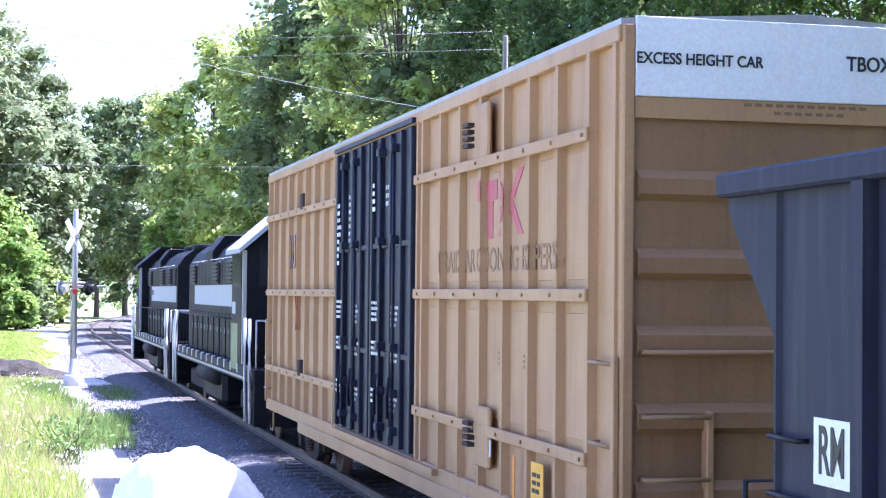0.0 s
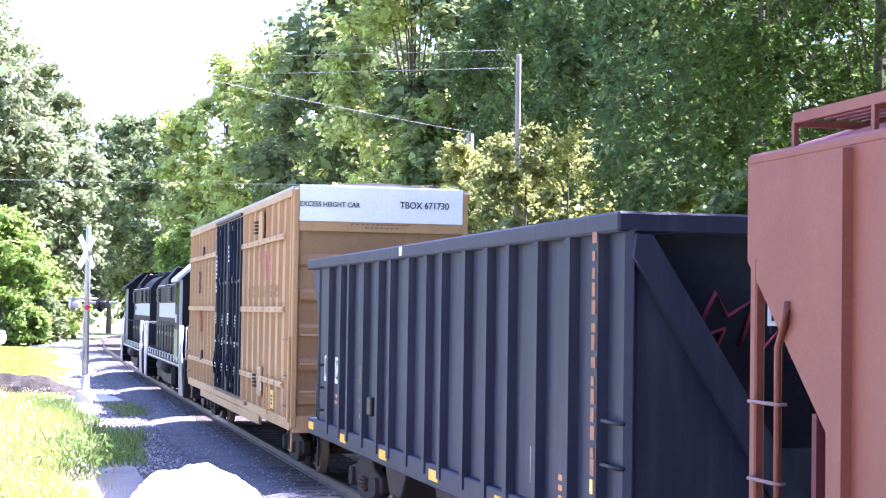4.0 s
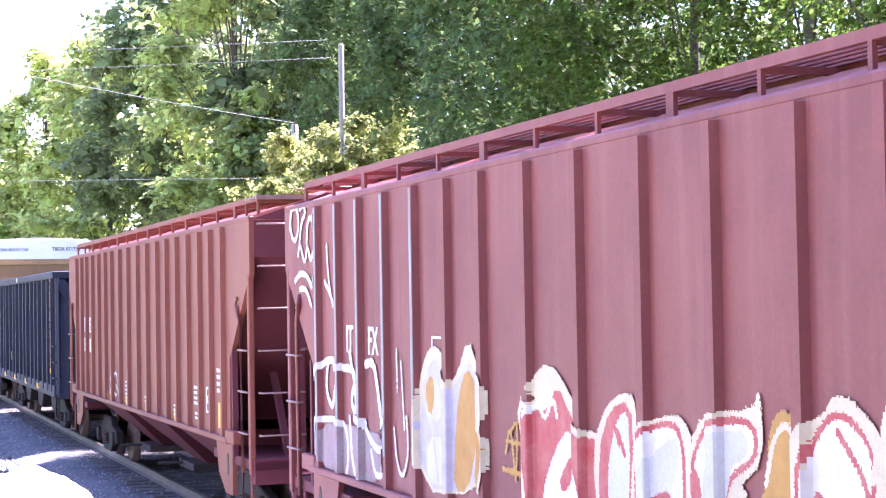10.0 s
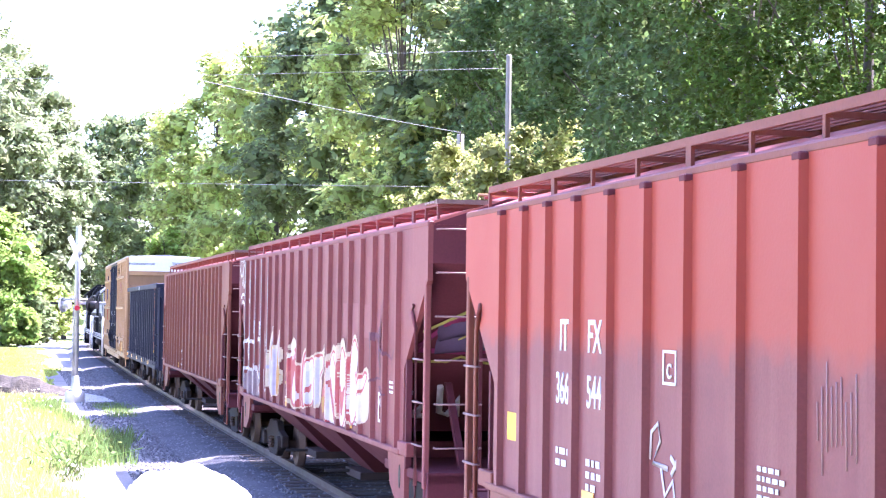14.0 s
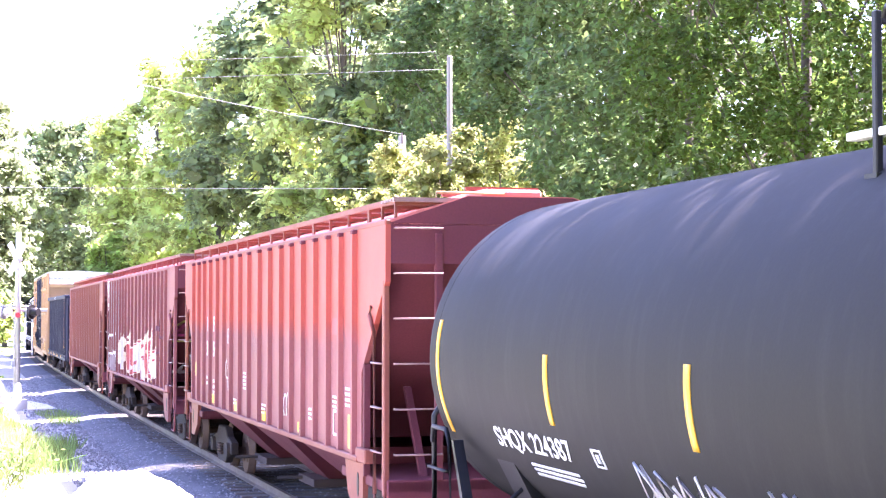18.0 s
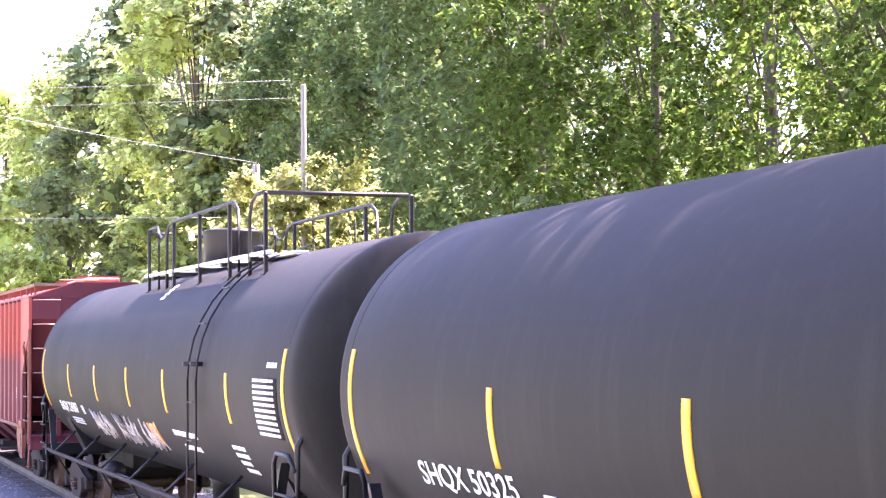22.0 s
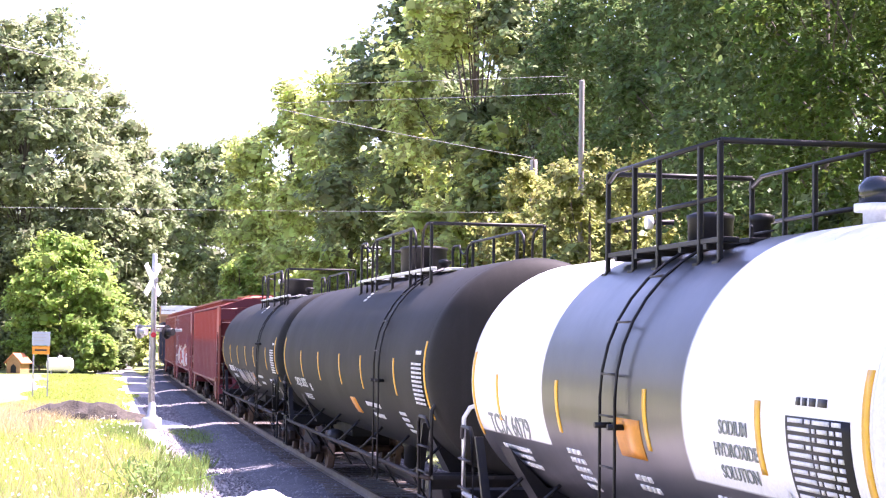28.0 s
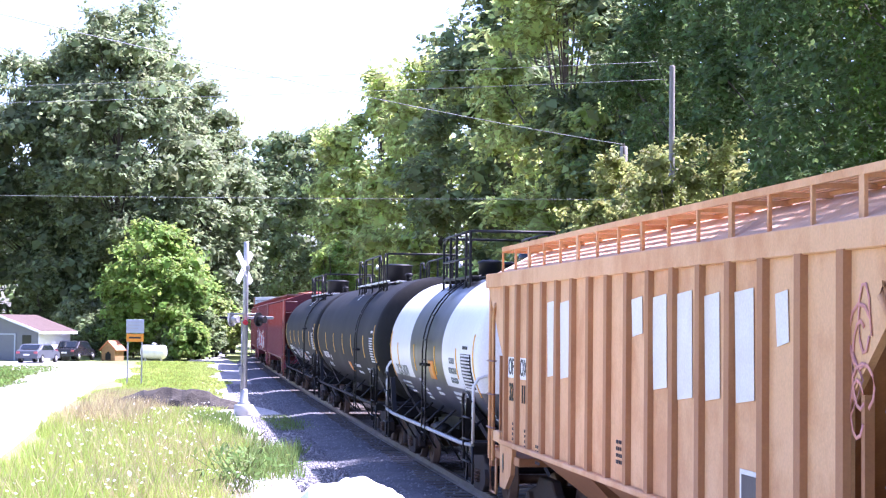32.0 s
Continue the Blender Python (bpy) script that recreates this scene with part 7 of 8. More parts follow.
def tree(name, x, y, height, radius, kind, seed, leaves=13000, leaf=0.27, base=0.16, clumps=70, droop=0.0, category="tree", label="", group="", shape=0.55, tight=1.0):
    """A tapered trunk with limbs and a crown of leaf clumps in an uneven envelope, with gaps between the clumps."""
    rg = np.random.default_rng(seed)
    top = tagged(new(name), label, category, group)
    top.location = (x, y, GROUND - 0.12)
    h0 = height * base
    cz, hz = (height + h0) / 2, (height - h0) / 2
    cs = []
    lobes = rg.uniform(0.72, 1.15, 9)
    while len(cs) < clumps:
        p = rg.normal(size=3)
        p /= np.linalg.norm(p)
        rr = rg.uniform(0.45, 1.0) ** 0.6
        ang = (math.atan2(p[1], p[0]) / (2 * math.pi) + 1) % 1 * 9
        lob = lobes[int(ang) % 9] * (1 - ang % 1) + lobes[(int(ang) + 1) % 9] * (ang % 1)
        w = 1.0 - shape * max(0.0, p[2]) ** 2 * 0.5
        c = np.array([p[0] * radius * rr * lob * w, p[1] * radius * rr * lob * w, cz + p[2] * hz * rr * (0.88 + 0.12 * lob)])
        r = rg.uniform(0.16, 0.30) * radius * tight * (1.0 if p[2] < 0.6 else 0.8)
        cs.append((c, r))
    per = leaves // clumps
    P, N = [], []
    for c, r in cs:
        d = rg.normal(size=(per, 3))
        d /= np.linalg.norm(d, axis=1)[:, None]
        rad = r * rg.uniform(0.25, 1.0, per)[:, None] ** 0.5 * np.array([1.3, 1.3, 0.62 + droop])
        q = c + d * rad
        if droop:
            q[:, 2] -= droop * rg.uniform(0, 1, per) ** 2 * r * 1.5
        # leaves sit in flat sprigs along drooping twigs
        g = 10
        m = per // g
        q, d = q[:m], d[:m]
        way = d * 0.9 + rg.normal(size=(m, 3)) * 0.5 + np.array([0, 0, 0.1 - droop])
        way /= np.linalg.norm(way, axis=1)[:, None]
        face = d * 0.45 + rg.normal(size=(m, 3)) * 0.4 + np.array([0, 0, 0.75])
        along = np.linspace(-0.5, 0.5, g)[None, :, None] * (leaf * 4.2)
        q = q[:, None] + way[:, None] * along + rg.normal(size=(m, g, 3)) * leaf * np.array([0.55, 0.55, 0.3])
        P.append(q.reshape(-1, 3))
        N.append((face[:, None] + rg.normal(size=(m, g, 3)) * 0.28).reshape(-1, 3))
    S = [leaf * rg.uniform(0.6, 1.35, sum(len(q) for q in P))]
    if droop < 0.5:         # oversized inner leaves, added to block light and shade each clump's heart
        for c, r in cs:
            d = rg.normal(size=(26, 3))
            d /= np.linalg.norm(d, axis=1)[:, None]
            P.append(c + d * r * rg.uniform(0.0, 0.75, (26, 1)) * np.array([1.2, 1.2, 0.6]))
            N.append(d + np.array([0, 0, 0.5]))
            S.append(leaf * 2.4 * rg.uniform(0.7, 1.3, 26))
    P, N, S = np.concatenate(P), np.concatenate(N), np.concatenate(S)
    keep = P[:, 2] > 0.15
    P, N, S = P[keep], N[keep], S[keep]
    me = leaf_mesh("crown", P, N, S, LEAF[kind], 1.5, rg)
    cr = new("crown", me)
    cr.parent = top
    bm = bmesh.new()
    tr = max(0.08, height * (0.011 if droop < 0.5 else 0.007))
    lean = rg.normal(size=2) * 0.4
    pts = [(lean[0] * k / 6 * (k / 6), lean[1] * k / 6, height * 0.86 * k / 6) for k in range(7)]
    rings = []
    for k, p in enumerate(pts):
        r = tr * (1.25 if k == 0 else 1 - 0.13 * k)
        rings.append([bm.verts.new((p[0] + r * math.cos(a), p[1] + r * math.sin(a), p[2])) for a in [q * math.pi / 4 for q in range(8)]])
    for q, w in zip(rings, rings[1:]):
        for k in range(8):
            bm.faces.new((q[k], q[(k + 1) % 8], w[(k + 1) % 8], w[k])).smooth = True
    for c, r in cs[::4 if droop < 0.5 else 11]:
        z0 = max(h0 * 0.8, c[2] * rg.uniform(0.45, 0.7))
        f = z0 / (height * 0.86)
        a = np.array([lean[0] * f * f, lean[1] * f, z0])
        mid = (a + c) / 2 + np.array([0, 0, 0.12 * r])
        tube(bm, [a, mid, c], tr * 0.17, 4)
    tk = part("trunk", bm, BARK, top)
    return top


# woods on the far side of the track: (bearing, distance along the track, height, crown radius, kind, leaf size, leaves)
WOODS = (
    (2.7, 225, 28, 6.0, "dark", 0.34, 9000), (3.6, 215, 29, 6.0, "dark", 0.34, 9000), (4.8, 185, 25, 5.5, "dark", 0.32, 9000),
    (6.5, 142, 26.0, 5.6, "maple", 0.30, 15000), (8.4, 124, 24.2, 6.0, "maple", 0.28, 15000), (11.2, 150, 32, 6.5, "dark", 0.3, 12000),
    (10.6, 106, 27.4, 6.0, "dark", 0.27, 15000), (12.6, 92, 27.5, 5.5, "maple", 0.25, 15000), (12.0, 118, 34.5, 7.0, "dark", 0.28, 12000),
    (15.2, 88, 26, 5.5, "dark", 0.25, 14000), (17.5, 72, 23.5, 5.6, "locust", 0.2, 17000), (21.3, 53, 24, 4.6, "locust", 0.19, 18000),
    (23.8, 43, 25, 5.2, "locust", 0.18, 18000), (27.5, 36, 26, 5.0, "lit", 0.14, 17000), (31.5, 31, 26, 5.2, "lit", 0.13, 16000),
    # bearings past 45 degrees: mostly out of view, added to shade the train
    (36.0, 27, 26, 5.2, "lit", 0.13, 14000), (42.0, 22, 26, 5.2, "lit", 0.14, 11000), (49.0, 14, 26, 5.8, "lit", 0.15, 10000), (63.0, 8, 25, 5.6, "maple", 0.24, 6000), (84.0, 1.6, 25, 6.0, "maple", 0.28, 6000),
    (19.0, 88, 27, 6.5, "dark", 0.25, 10000), (25.0, 72, 24, 6.5, "dark", 0.23, 10000), (31.0, 60, 23, 6.0, "dark", 0.22, 9000), (37.0, 54, 22, 6, "dark", 0.22, 8000),
)
NAMED = {"lit": "sunlit yellow-green locust tree close to the track", "maple": "broad green maple in the trackside woods", "dark": "dark green maple standing deep in the woods", "locust": "feathery green locust tree with drooping foliage"}
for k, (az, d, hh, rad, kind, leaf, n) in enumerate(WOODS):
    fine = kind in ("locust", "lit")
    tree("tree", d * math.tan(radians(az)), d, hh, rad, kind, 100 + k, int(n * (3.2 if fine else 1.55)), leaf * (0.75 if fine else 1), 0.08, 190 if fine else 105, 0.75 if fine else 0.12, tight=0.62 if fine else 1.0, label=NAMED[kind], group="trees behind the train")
# undergrowth along the far side, in darker leaves that paint the woods' low shade
for k in range(26):
    y = 30 + k * 6.2
    tree("shrub", 13.5 + 2.5 * math.sin(k * 2.3) + y * 0.02, y, 5.5 + 1.6 * math.sin(k * 1.7), 2.6 + 0.5 * math.sin(k), ("locust", "dark", "locust", "dark")[k % 4], 300 + k, 2600, 0.17 + y * 0.0009, 0.03, 22, 0.2,
         "shrub", "leafy green shrub in the undergrowth", "undergrowth beside the track")
for k, (x, y, hh, rad, n, text) in enumerate(((17.0, 62.5, 10.6, 2.6, 9500, "yellowing shrub beside the utility pole"), (14.9, 61, 8.2, 1.2, 4200, "yellowing climber beside the utility pole"),
                                             (20.2, 63, 10.8, 2.5, 8500, "thin yellowing shrub under the woods' edge"), (16.7, 57.0, 10.4, 1.6, 6200, "yellow-leaved climber over the utility pole"),
                                             # the small sapling's yellow leaves paint a sunlit patch of foliage
                                             (17.0, 65.6, 12.2, 1.5, 5000, "yellow-green creeper climbing a utility pole"), (16.4, 41, 6.8, 0.8, 2200, "small sunlit sapling under the woods' edge"))):
    tree("shrub", x, y, hh, rad, "yellow", 401 + k, n, 0.135, 0.25, int(14 + rad * 9), 0.45, "shrub", text)
tree("sapling", 10.1, 118, 9.0, 1.4, "bright", 404, 3400, 0.22, 0.42, 22, 0.2, "tree", "bright green sapling beside the track")
# left of the track
LEFT = ((-2.2, 170, 35.0, 10.5, "cottonwood", 0.34, 30000), (-4.6, 176, 31.0, 8.0, "cottonwood", 0.36, 14000), (0.7, 176, 27.0, 6.0, "cottonwood", 0.34, 12000), (-9.5, 168, 32, 9.5, "cottonwood", 0.36, 12000),
        (1.6, 186, 21, 4.2, "cottonwood", 0.34, 8000), (-3.2, 200, 28, 9, "dark", 0.4, 9000), (-8.5, 205, 29, 9, "dark", 0.4, 9000))
for k, (az, d, hh, rad, kind, leaf, n) in enumerate(LEFT):
    tree("tree", d * math.tan(radians(az)), d, hh, rad, kind, 500 + k, int(n * 1.6), leaf * 1.02, 0.08, 150, 0.1, label="tall grey-green cottonwood behind the garage" if kind == "cottonwood" else "dark tall tree behind the cottonwoods", group="trees behind the garage")
tree("tree", -2.4, 152, 12.0, 4.4, "bright", 601, 19000, 0.27, 0.03, 100, 0.1, label="round bright green young tree on the lawn")
for k, (x, y, hh, rad) in enumerate(((0.4, 148, 3.2, 1.7), (3.0, 162, 6.0, 2.6), (-1.0, 150, 3.0, 1.7), (1.6, 152, 4.2, 1.8), (2.6, 172, 8, 2.6), (-4.4, 158, 5.0, 3.0), (-8.5, 162, 6, 3.5), (-6.5, 157, 4, 2.6))):
    tree("shrub", x, y, hh, rad, ("bright", "maple", "cottonwood", "dark")[k % 4], 620 + k, 3000, 0.28, 0.02, 26, 0.1, "shrub", "rounded green shrub at the edge of the lawn", "shrubs by the lawn")
# never in view: added to cut the sky light that falls from behind the camera
for k, (x, y, hh, rad) in enumerate(((-30, -34, 22, 8), (-16, -30, 24, 8), (-3, -34, 23, 8), (12, -32, 24, 8), (25, -28, 22, 8), (34, -8, 20, 7), (30, 12, 19, 6.5), (-44, -24, 22, 8))):
    tree("tree", x, y, hh, rad, "dark", 700 + k, 5000, 0.65, 0.08, 70, 0.1, label="unseen dark green tree added behind the viewer to block sky", group="trees behind the viewer")
# belt of far woods that closes the place all round
rg = np.random.default_rng(77)
P, N = [], []
for k in range(620):
    a = rg.uniform(0, 2 * math.pi)
    d = rg.uniform(240, 330)
    c = np.array([d * math.sin(a), d * math.cos(a), rg.uniform(1, 17)])
    q = rg.normal(size=(60, 3))
    q /= np.linalg.norm(q, axis=1)[:, None]
    P.append(c + q * rg.uniform(3, 5.5) * rg.uniform(0.6, 1, (60, 1)))
    N.append(q + rg.normal(size=(60, 3)) * 0.4)
P, N = np.concatenate(P), np.concatenate(N)
tagged(new("far_woods", leaf_mesh("far_woods", P, N, rg.uniform(0.9, 1.7, len(P)), LEAF["dark"], 1.3, rg)), "belt of distant dark green woods", "woods", kind="stuff")


# ---- grass and stones ----
def blades(name, mat, n, place, tall, label, seed, width=0.02):
    rg = np.random.default_rng(seed)
    xy = place(rg, n)
    n = len(xy)
    hgt = tall * rg.uniform(0.45, 1.3, n) * np.clip((78 - xy[:, 1]) / 22, 0.4, 1)
    lean = rg.normal(size=(n, 2)) * 0.28 * hgt[:, None]
    side_ = rg.normal(size=(n, 2))
    side_ /= np.linalg.norm(side_, axis=1)[:, None]
    w = width * rg.uniform(0.6, 1.6, n)[:, None]
    z0 = np.full((n, 1), GROUND - 0.12)
    a = np.concatenate([xy - side_ * w, z0], 1)
    b = np.concatenate([xy + side_ * w, z0], 1)
    m = np.concatenate([xy + lean * 0.57 + side_ * w, z0 + hgt[:, None] * 0.6], 1)
    c = np.concatenate([xy + lean, z0 + hgt[:, None]], 1)
    v = np.stack([a, b, m, c], 1).reshape(-1, 3)
    me = bpy.data.meshes.new(name)
    me.vertices.add(4 * n)
    me.vertices.foreach_set("co", v.astype(np.float32).ravel())
    me.loops.add(4 * n)
    me.loops.foreach_set("vertex_index", np.arange(4 * n, dtype=np.int32))
    me.polygons.add(n)
    me.polygons.foreach_set("loop_start", np.arange(0, 4 * n, 4, dtype=np.int32))
    me.update(calc_edges=True)
    me.materials.append(mat)
    return tagged(new(name, me), label, "grass", kind="stuff")


def strip(x0, x1, y0, y1, edge=0.4):
    def place(rg, n):
        y = y0 + (y1 - y0) * rg.uniform(0, 1, n) ** 0.8
        lo = x0 + edge * np.sin(y * 0.31) + edge * 0.6 * np.sin(y * 0.83)
        hi = x1 + edge * np.sin(y * 0.27 + 2) + edge * 0.5 * np.sin(y * 0.9)
        return np.stack([lo + (hi - lo) * rg.uniform(0, 1, n), y], 1)
    return place


GRASS = leafy("rough_grass_blades", (0.25, 0.32, 0.075), 0.4, 0.35)
SEED = leafy("reddish_seed_heads", (0.36, 0.31, 0.17), 0.35, 0.25)
PETAL = leafy("white_petals", (0.75, 0.75, 0.7), 0.1, 0.2)
STRAW = leafy("dry_grass_stalks", (0.40, 0.34, 0.19), 0.3, 0.25)
WEED = leafy("green_weed_leaves", (0.12, 0.18, 0.05), 0.5, 0.35)
blades("rough_grass", GRASS, 150000, strip(-3.8, 1.2, 24, 86), 0.4, "tall sunlit yellow-green rough grass beside the track", 1, 0.007)
blades("seed_grass", SEED, 8000, strip(-3.4, -0.9, 52, 80), 0.85, "reddish dry seed heads above the rough grass", 6, 0.006)
blades("seed_grass", SEED, 4500, strip(-1.5, 1.4, 26, 46), 0.5, "reddish dry seed heads at the gravel edge", 7, 0.004)
blades("seed_grass", SEED, 2600, strip(0.9, 2.3, 28, 60), 0.22, "sparse dry weeds on the pale gravel", 8, 0.004)
blades("weeds", WEED, 4000, strip(0.5, 1.7, 50, 60), 0.42, "green weeds before the crossing signal", 10, 0.008)
blades("weeds", WEED, 2600, strip(2.9, 4.3, 52, 60, 0.2), 0.22, "low green weeds in the gravel beside the track", 11, 0.012)
blades("weeds", WEED, 1500, strip(1.5, 2.6, 36, 44, 0.3), 0.45, "ragged weeds at the edge of the sunlit gravel", 12, 0.012)
blades("dry_grass", STRAW, 9000, strip(-3.6, 0.6, 24, 84), 0.6, "dry straw-coloured grass stalks", 2, 0.005)
blades("lawn_grass", GRASS, 30000, strip(-3.0, 2.0, 74, 140), 0.45, "short sunlit grass near the crossing", 3, 0.06)
blades("lawn_grass", WEED, 9000, strip(-19, -8.6, 70, 125), 0.42, "short green lawn beside the driveway", 4, 0.07)
blades("weeds", WEED, 900, strip(0.9, 2.0, 36, 62, 0.25), 0.3, "low green weeds at the gravel's edge", 5, 0.035)
rg = np.random.default_rng(9)
n = 420
P = np.stack([rg.uniform(-3.2, 1.2, n), rg.uniform(26, 66, n), GROUND + rg.uniform(0.15, 0.4, n)], 1)
tagged(new("white_wildflower", leaf_mesh("white_wildflower", P, rg.normal(size=(n, 3)) * 0.3 + np.array([0, -0.3, 1]), rg.uniform(0.04, 0.1, n), PETAL, 1.0, rg)), "small white wildflowers scattered in the rough grass", "wildflower", kind="stuff")
P = np.stack([rg.normal(1.1, 0.3, 420), rg.normal(34.0, 0.8, 420), GROUND + rg.uniform(0, 1, 420) ** 0.7 * 0.8], 1)
weed = thing("weed_clump", "tall sprawling green weed clump at the gravel's edge", "weed")
w = new("leaves", leaf_mesh("leaves", P, rg.normal(size=(420, 3)) + np.array([0, 0, 0.5]), rg.uniform(0.03, 0.08, 420), WEED, 3.0, rg))
w.parent = weed
bm = bmesh.new()
for k in range(26):
    a, b = rg.normal(0, 0.12, 2), rg.normal(0, 0.42, 2)
    tube(bm, [(1.15 + a[0], 33.5 + a[1], GROUND - 0.12), (1.15 + (a[0] + b[0]) / 2, 33.5 + a[1], 0.1), (1.15 + b[0], 33.5 + b[1], 0.3 + 0.4 * abs(a[0]) * 5)], 0.008, 4)
tagged(part("stem", bm, WEED, weed), kind="stuff")

# loose stones of the ballast and the gravel way
n = 22000
yy = 16 + 75 * rg.uniform(0, 1, n) ** 1.3
xx = np.where(rg.uniform(0, 1, n) < 0.55, TRACK_X + rg.uniform(-2.9, 2.9, n), rg.uniform(2.3, 4.2, n))
zz = np.array([bed(x - TRACK_X) if abs(x - TRACK_X) < 2.7 else GROUND for x in xx]) + 0.0
s = rg.uniform(0.014, 0.042, n)
octa = np.array([(1, 0, 0), (-1, 0, 0), (0, 1, 0), (0, -1, 0), (0, 0, 0.8), (0, 0, -0.8)])
V = (octa[None] * s[:, None, None] * rg.uniform(0.6, 1.4, (n, 6, 1)) + np.stack([xx, yy, zz], 1)[:, None]).reshape(-1, 3)
tri = np.array([(0, 2, 4), (2, 1, 4), (1, 3, 4), (3, 0, 4), (2, 0, 5), (1, 2, 5), (3, 1, 5), (0, 3, 5)])
F = (tri[None] + 6 * np.arange(n)[:, None, None]).reshape(-1, 3)
me = bpy.data.meshes.new("ballast_stones")
me.from_pydata(V.tolist(), [], F.tolist())
me.materials.append(STONE)
tagged(new("ballast_stones", me), "loose grey crushed stones along the track", "gravel", kind="stuff")


# ---- driveway, crossing signal, sign, poles ----
ribbon("driveway", DRIVE, [(-6.6, y) for y in range(-20, 96, 4)] + [(-6.3, 100), (-5.6, 106), (-4.6, 111), (-3.0, 115)], [4.6] * 29 + [5.4, 7.5, 9.5, 9.0], GROUND - 0.05, "pale gravel driveway in the sun")
ribbon("garage_apron", DRIVE, [(-4.0, 112), (-7, 120), (-10, 130), (-12.5, 139)], [9, 10, 10, 11], GROUND - 0.045, "pale gravel apron before the garage")
ribbon("crossing_road", GRAVEL, [(-4, 66.5), (0, 66.5), (3.3, 66.5)], [3.0, 3.2, 3.4], GROUND - 0.012, "pale gravel of the crossing road")

SIGX, SIGY = 2.13, 61.0
sig = thing("crossing_signal", "galvanised railway crossing signal mast with white crossbuck and flashers", "crossing signal")
sig.location = (SIGX, SIGY, GROUND - 0.1)
part("base", lathe(bmesh.new(), [(-0.1, 0.34), (0.42, 0.34), (0.47, 0.3)], (0, 0, 0), "Z", 20), CONCRETE, sig, "pale round concrete footing")
part("mast_foot", lathe(bmesh.new(), [(0.47, 0.22), (0.52, 0.22), (0.56, 0.15), (0.95, 0.13), (1.0, 0.1)], (0, 0, 0), "Z", 16), GALV, sig)
part("mast", lathe(bmesh.new(), [(0.5, 0.1), (6.1, 0.09), (6.14, 0.07), (6.15, 0.01)], (0, 0, 0), "Z", 20), GALV, sig, "pale galvanised mast")
for a in (-1, 1):
    bm = bmesh.new()
    prism(bm, [(-0.66, -0.11), (0.66, -0.11), (0.66, 0.11), (-0.66, 0.11)], "Y", -0.02, 0.02)
    blade = part("crossbuck_blade", bm, WHITE, sig, "white crossbuck blade", 0.004)
    blade.matrix_basis = pose(-0.06, -0.13 - 0.03 * (a > 0), 5.23, 0, 0, 52) @ pose(0, 0, 0, 0, 52 * a, 0)
part("crossbuck_bracket", B(-0.13, 0.13, -0.14, 0.1, 5.16, 5.3), GALV, sig, "", 0.01)
part("flasher_arm", T([(-0.62, -0.05, 3.62), (0.5, 0.05, 3.62)], 0.035), GALV, sig)
for s in (-1, 1):
    hd = part("flasher", lathe(bmesh.new(), [(-0.02, 0.25), (0.02, 0.25)], (0, 0, 0), "Y", 24), GALV if s < 0 else BLACK, sig, "round flasher target")
    hd.matrix_basis = pose(s * 0.46, 0.0, 3.43, 0, 0, 50)
    part("hood", lathe(bmesh.new(), [(-0.28, 0.13), (-0.02, 0.14), (0.1, 0.1), (0.16, 0.03)], (0, 0, 0), "Y", 18), GALV if s < 0 else BLACK, hd)
part("gate_arm_stub", B(0.09, 0.98, -0.05, 0.05, 3.44, 3.54), GALV, sig, "", 0.01)
part("counterweight", B(-0.9, -0.1, -0.04, 0.04, 3.44, 3.52), BLACK, sig, "", 0.01)
part("red_lamp", lathe(bmesh.new(), [(-0.1, 0.09), (0.04, 0.09), (0.08, 0.03)], (0.0, -0.15, 3.32), "Y", 16), material("red_lamp_lens", (0.55, 0.04, 0.06), 0.2, bump=0), sig)
part("junction_box", B(-0.2, -0.09, -0.12, 0.02, 1.5, 1.8), GALV, sig, "", 0.01)
part("conduit", T([(-0.11, -0.05, 0.6), (-0.12, -0.06, 1.5), (-0.12, -0.06, 3.4)], 0.02), GALV, sig)
pad = bmesh.new()
prism(pad, [(-1.9, 6.5), (-1.2, 2.2), (-0.5, 0.6), (0.3, -0.6), (1.35, 0.2), (1.15, 3.0), (0.2, 8.0)], "Z", -0.1, 0.08)
p = part("concrete_pad", pad, CONCRETE)
tagged(p, "pale broken concrete pad round the signal's foot", kind="structure")
p.location = (SIGX, SIGY, GROUND - 0.06)

sn = thing("road_sign", "pale notice board over an orange plate on two posts", "sign")
sn.location = (-2.45, 90.5, GROUND - 0.12)
for x in (-0.36, 0.36):
    part("post", B(x - 0.04, x + 0.04, -0.04, 0.04, 0, 3.3), GALV, sn)
part("board", B(-0.45, 0.45, -0.07, -0.04, 2.72, 3.42), LOCOSTRIPE, sn, "pale grey notice board", 0.006)
part("plate", B(-0.43, 0.43, -0.075, -0.045, 2.28, 2.68), ORANGE, sn, "orange plate", 0.006)
bm = bmesh.new()
box(bm, -0.3, 0.3, -0.082, -0.074, 2.44, 2.53)
part("unreadable_line", bm, LETTER_BLACK, sn)
for k in range(3):
    part("unreadable_line", B(-0.36, 0.34 - 0.1 * k, -0.078, -0.069, 3.26 - 0.16 * k, 3.31 - 0.16 * k), GALV, sn)

rgh = random.Random(3)
mound = bmesh.new()
rows = []
for j in range(9):
    rows.append([mound.verts.new((-2.6 + 5.2 * i / 15, -1.2 + 2.4 * j / 8 - 0.12 * (i - 6), 0.95 * max(0, 1 - (abs(i - 6.5) / 9) ** 1.5) * max(0, 1 - ((j - 4) / 4.2) ** 2) + 0.11 * rgh.uniform(-1, 1) - 0.1)) for i in range(16)])
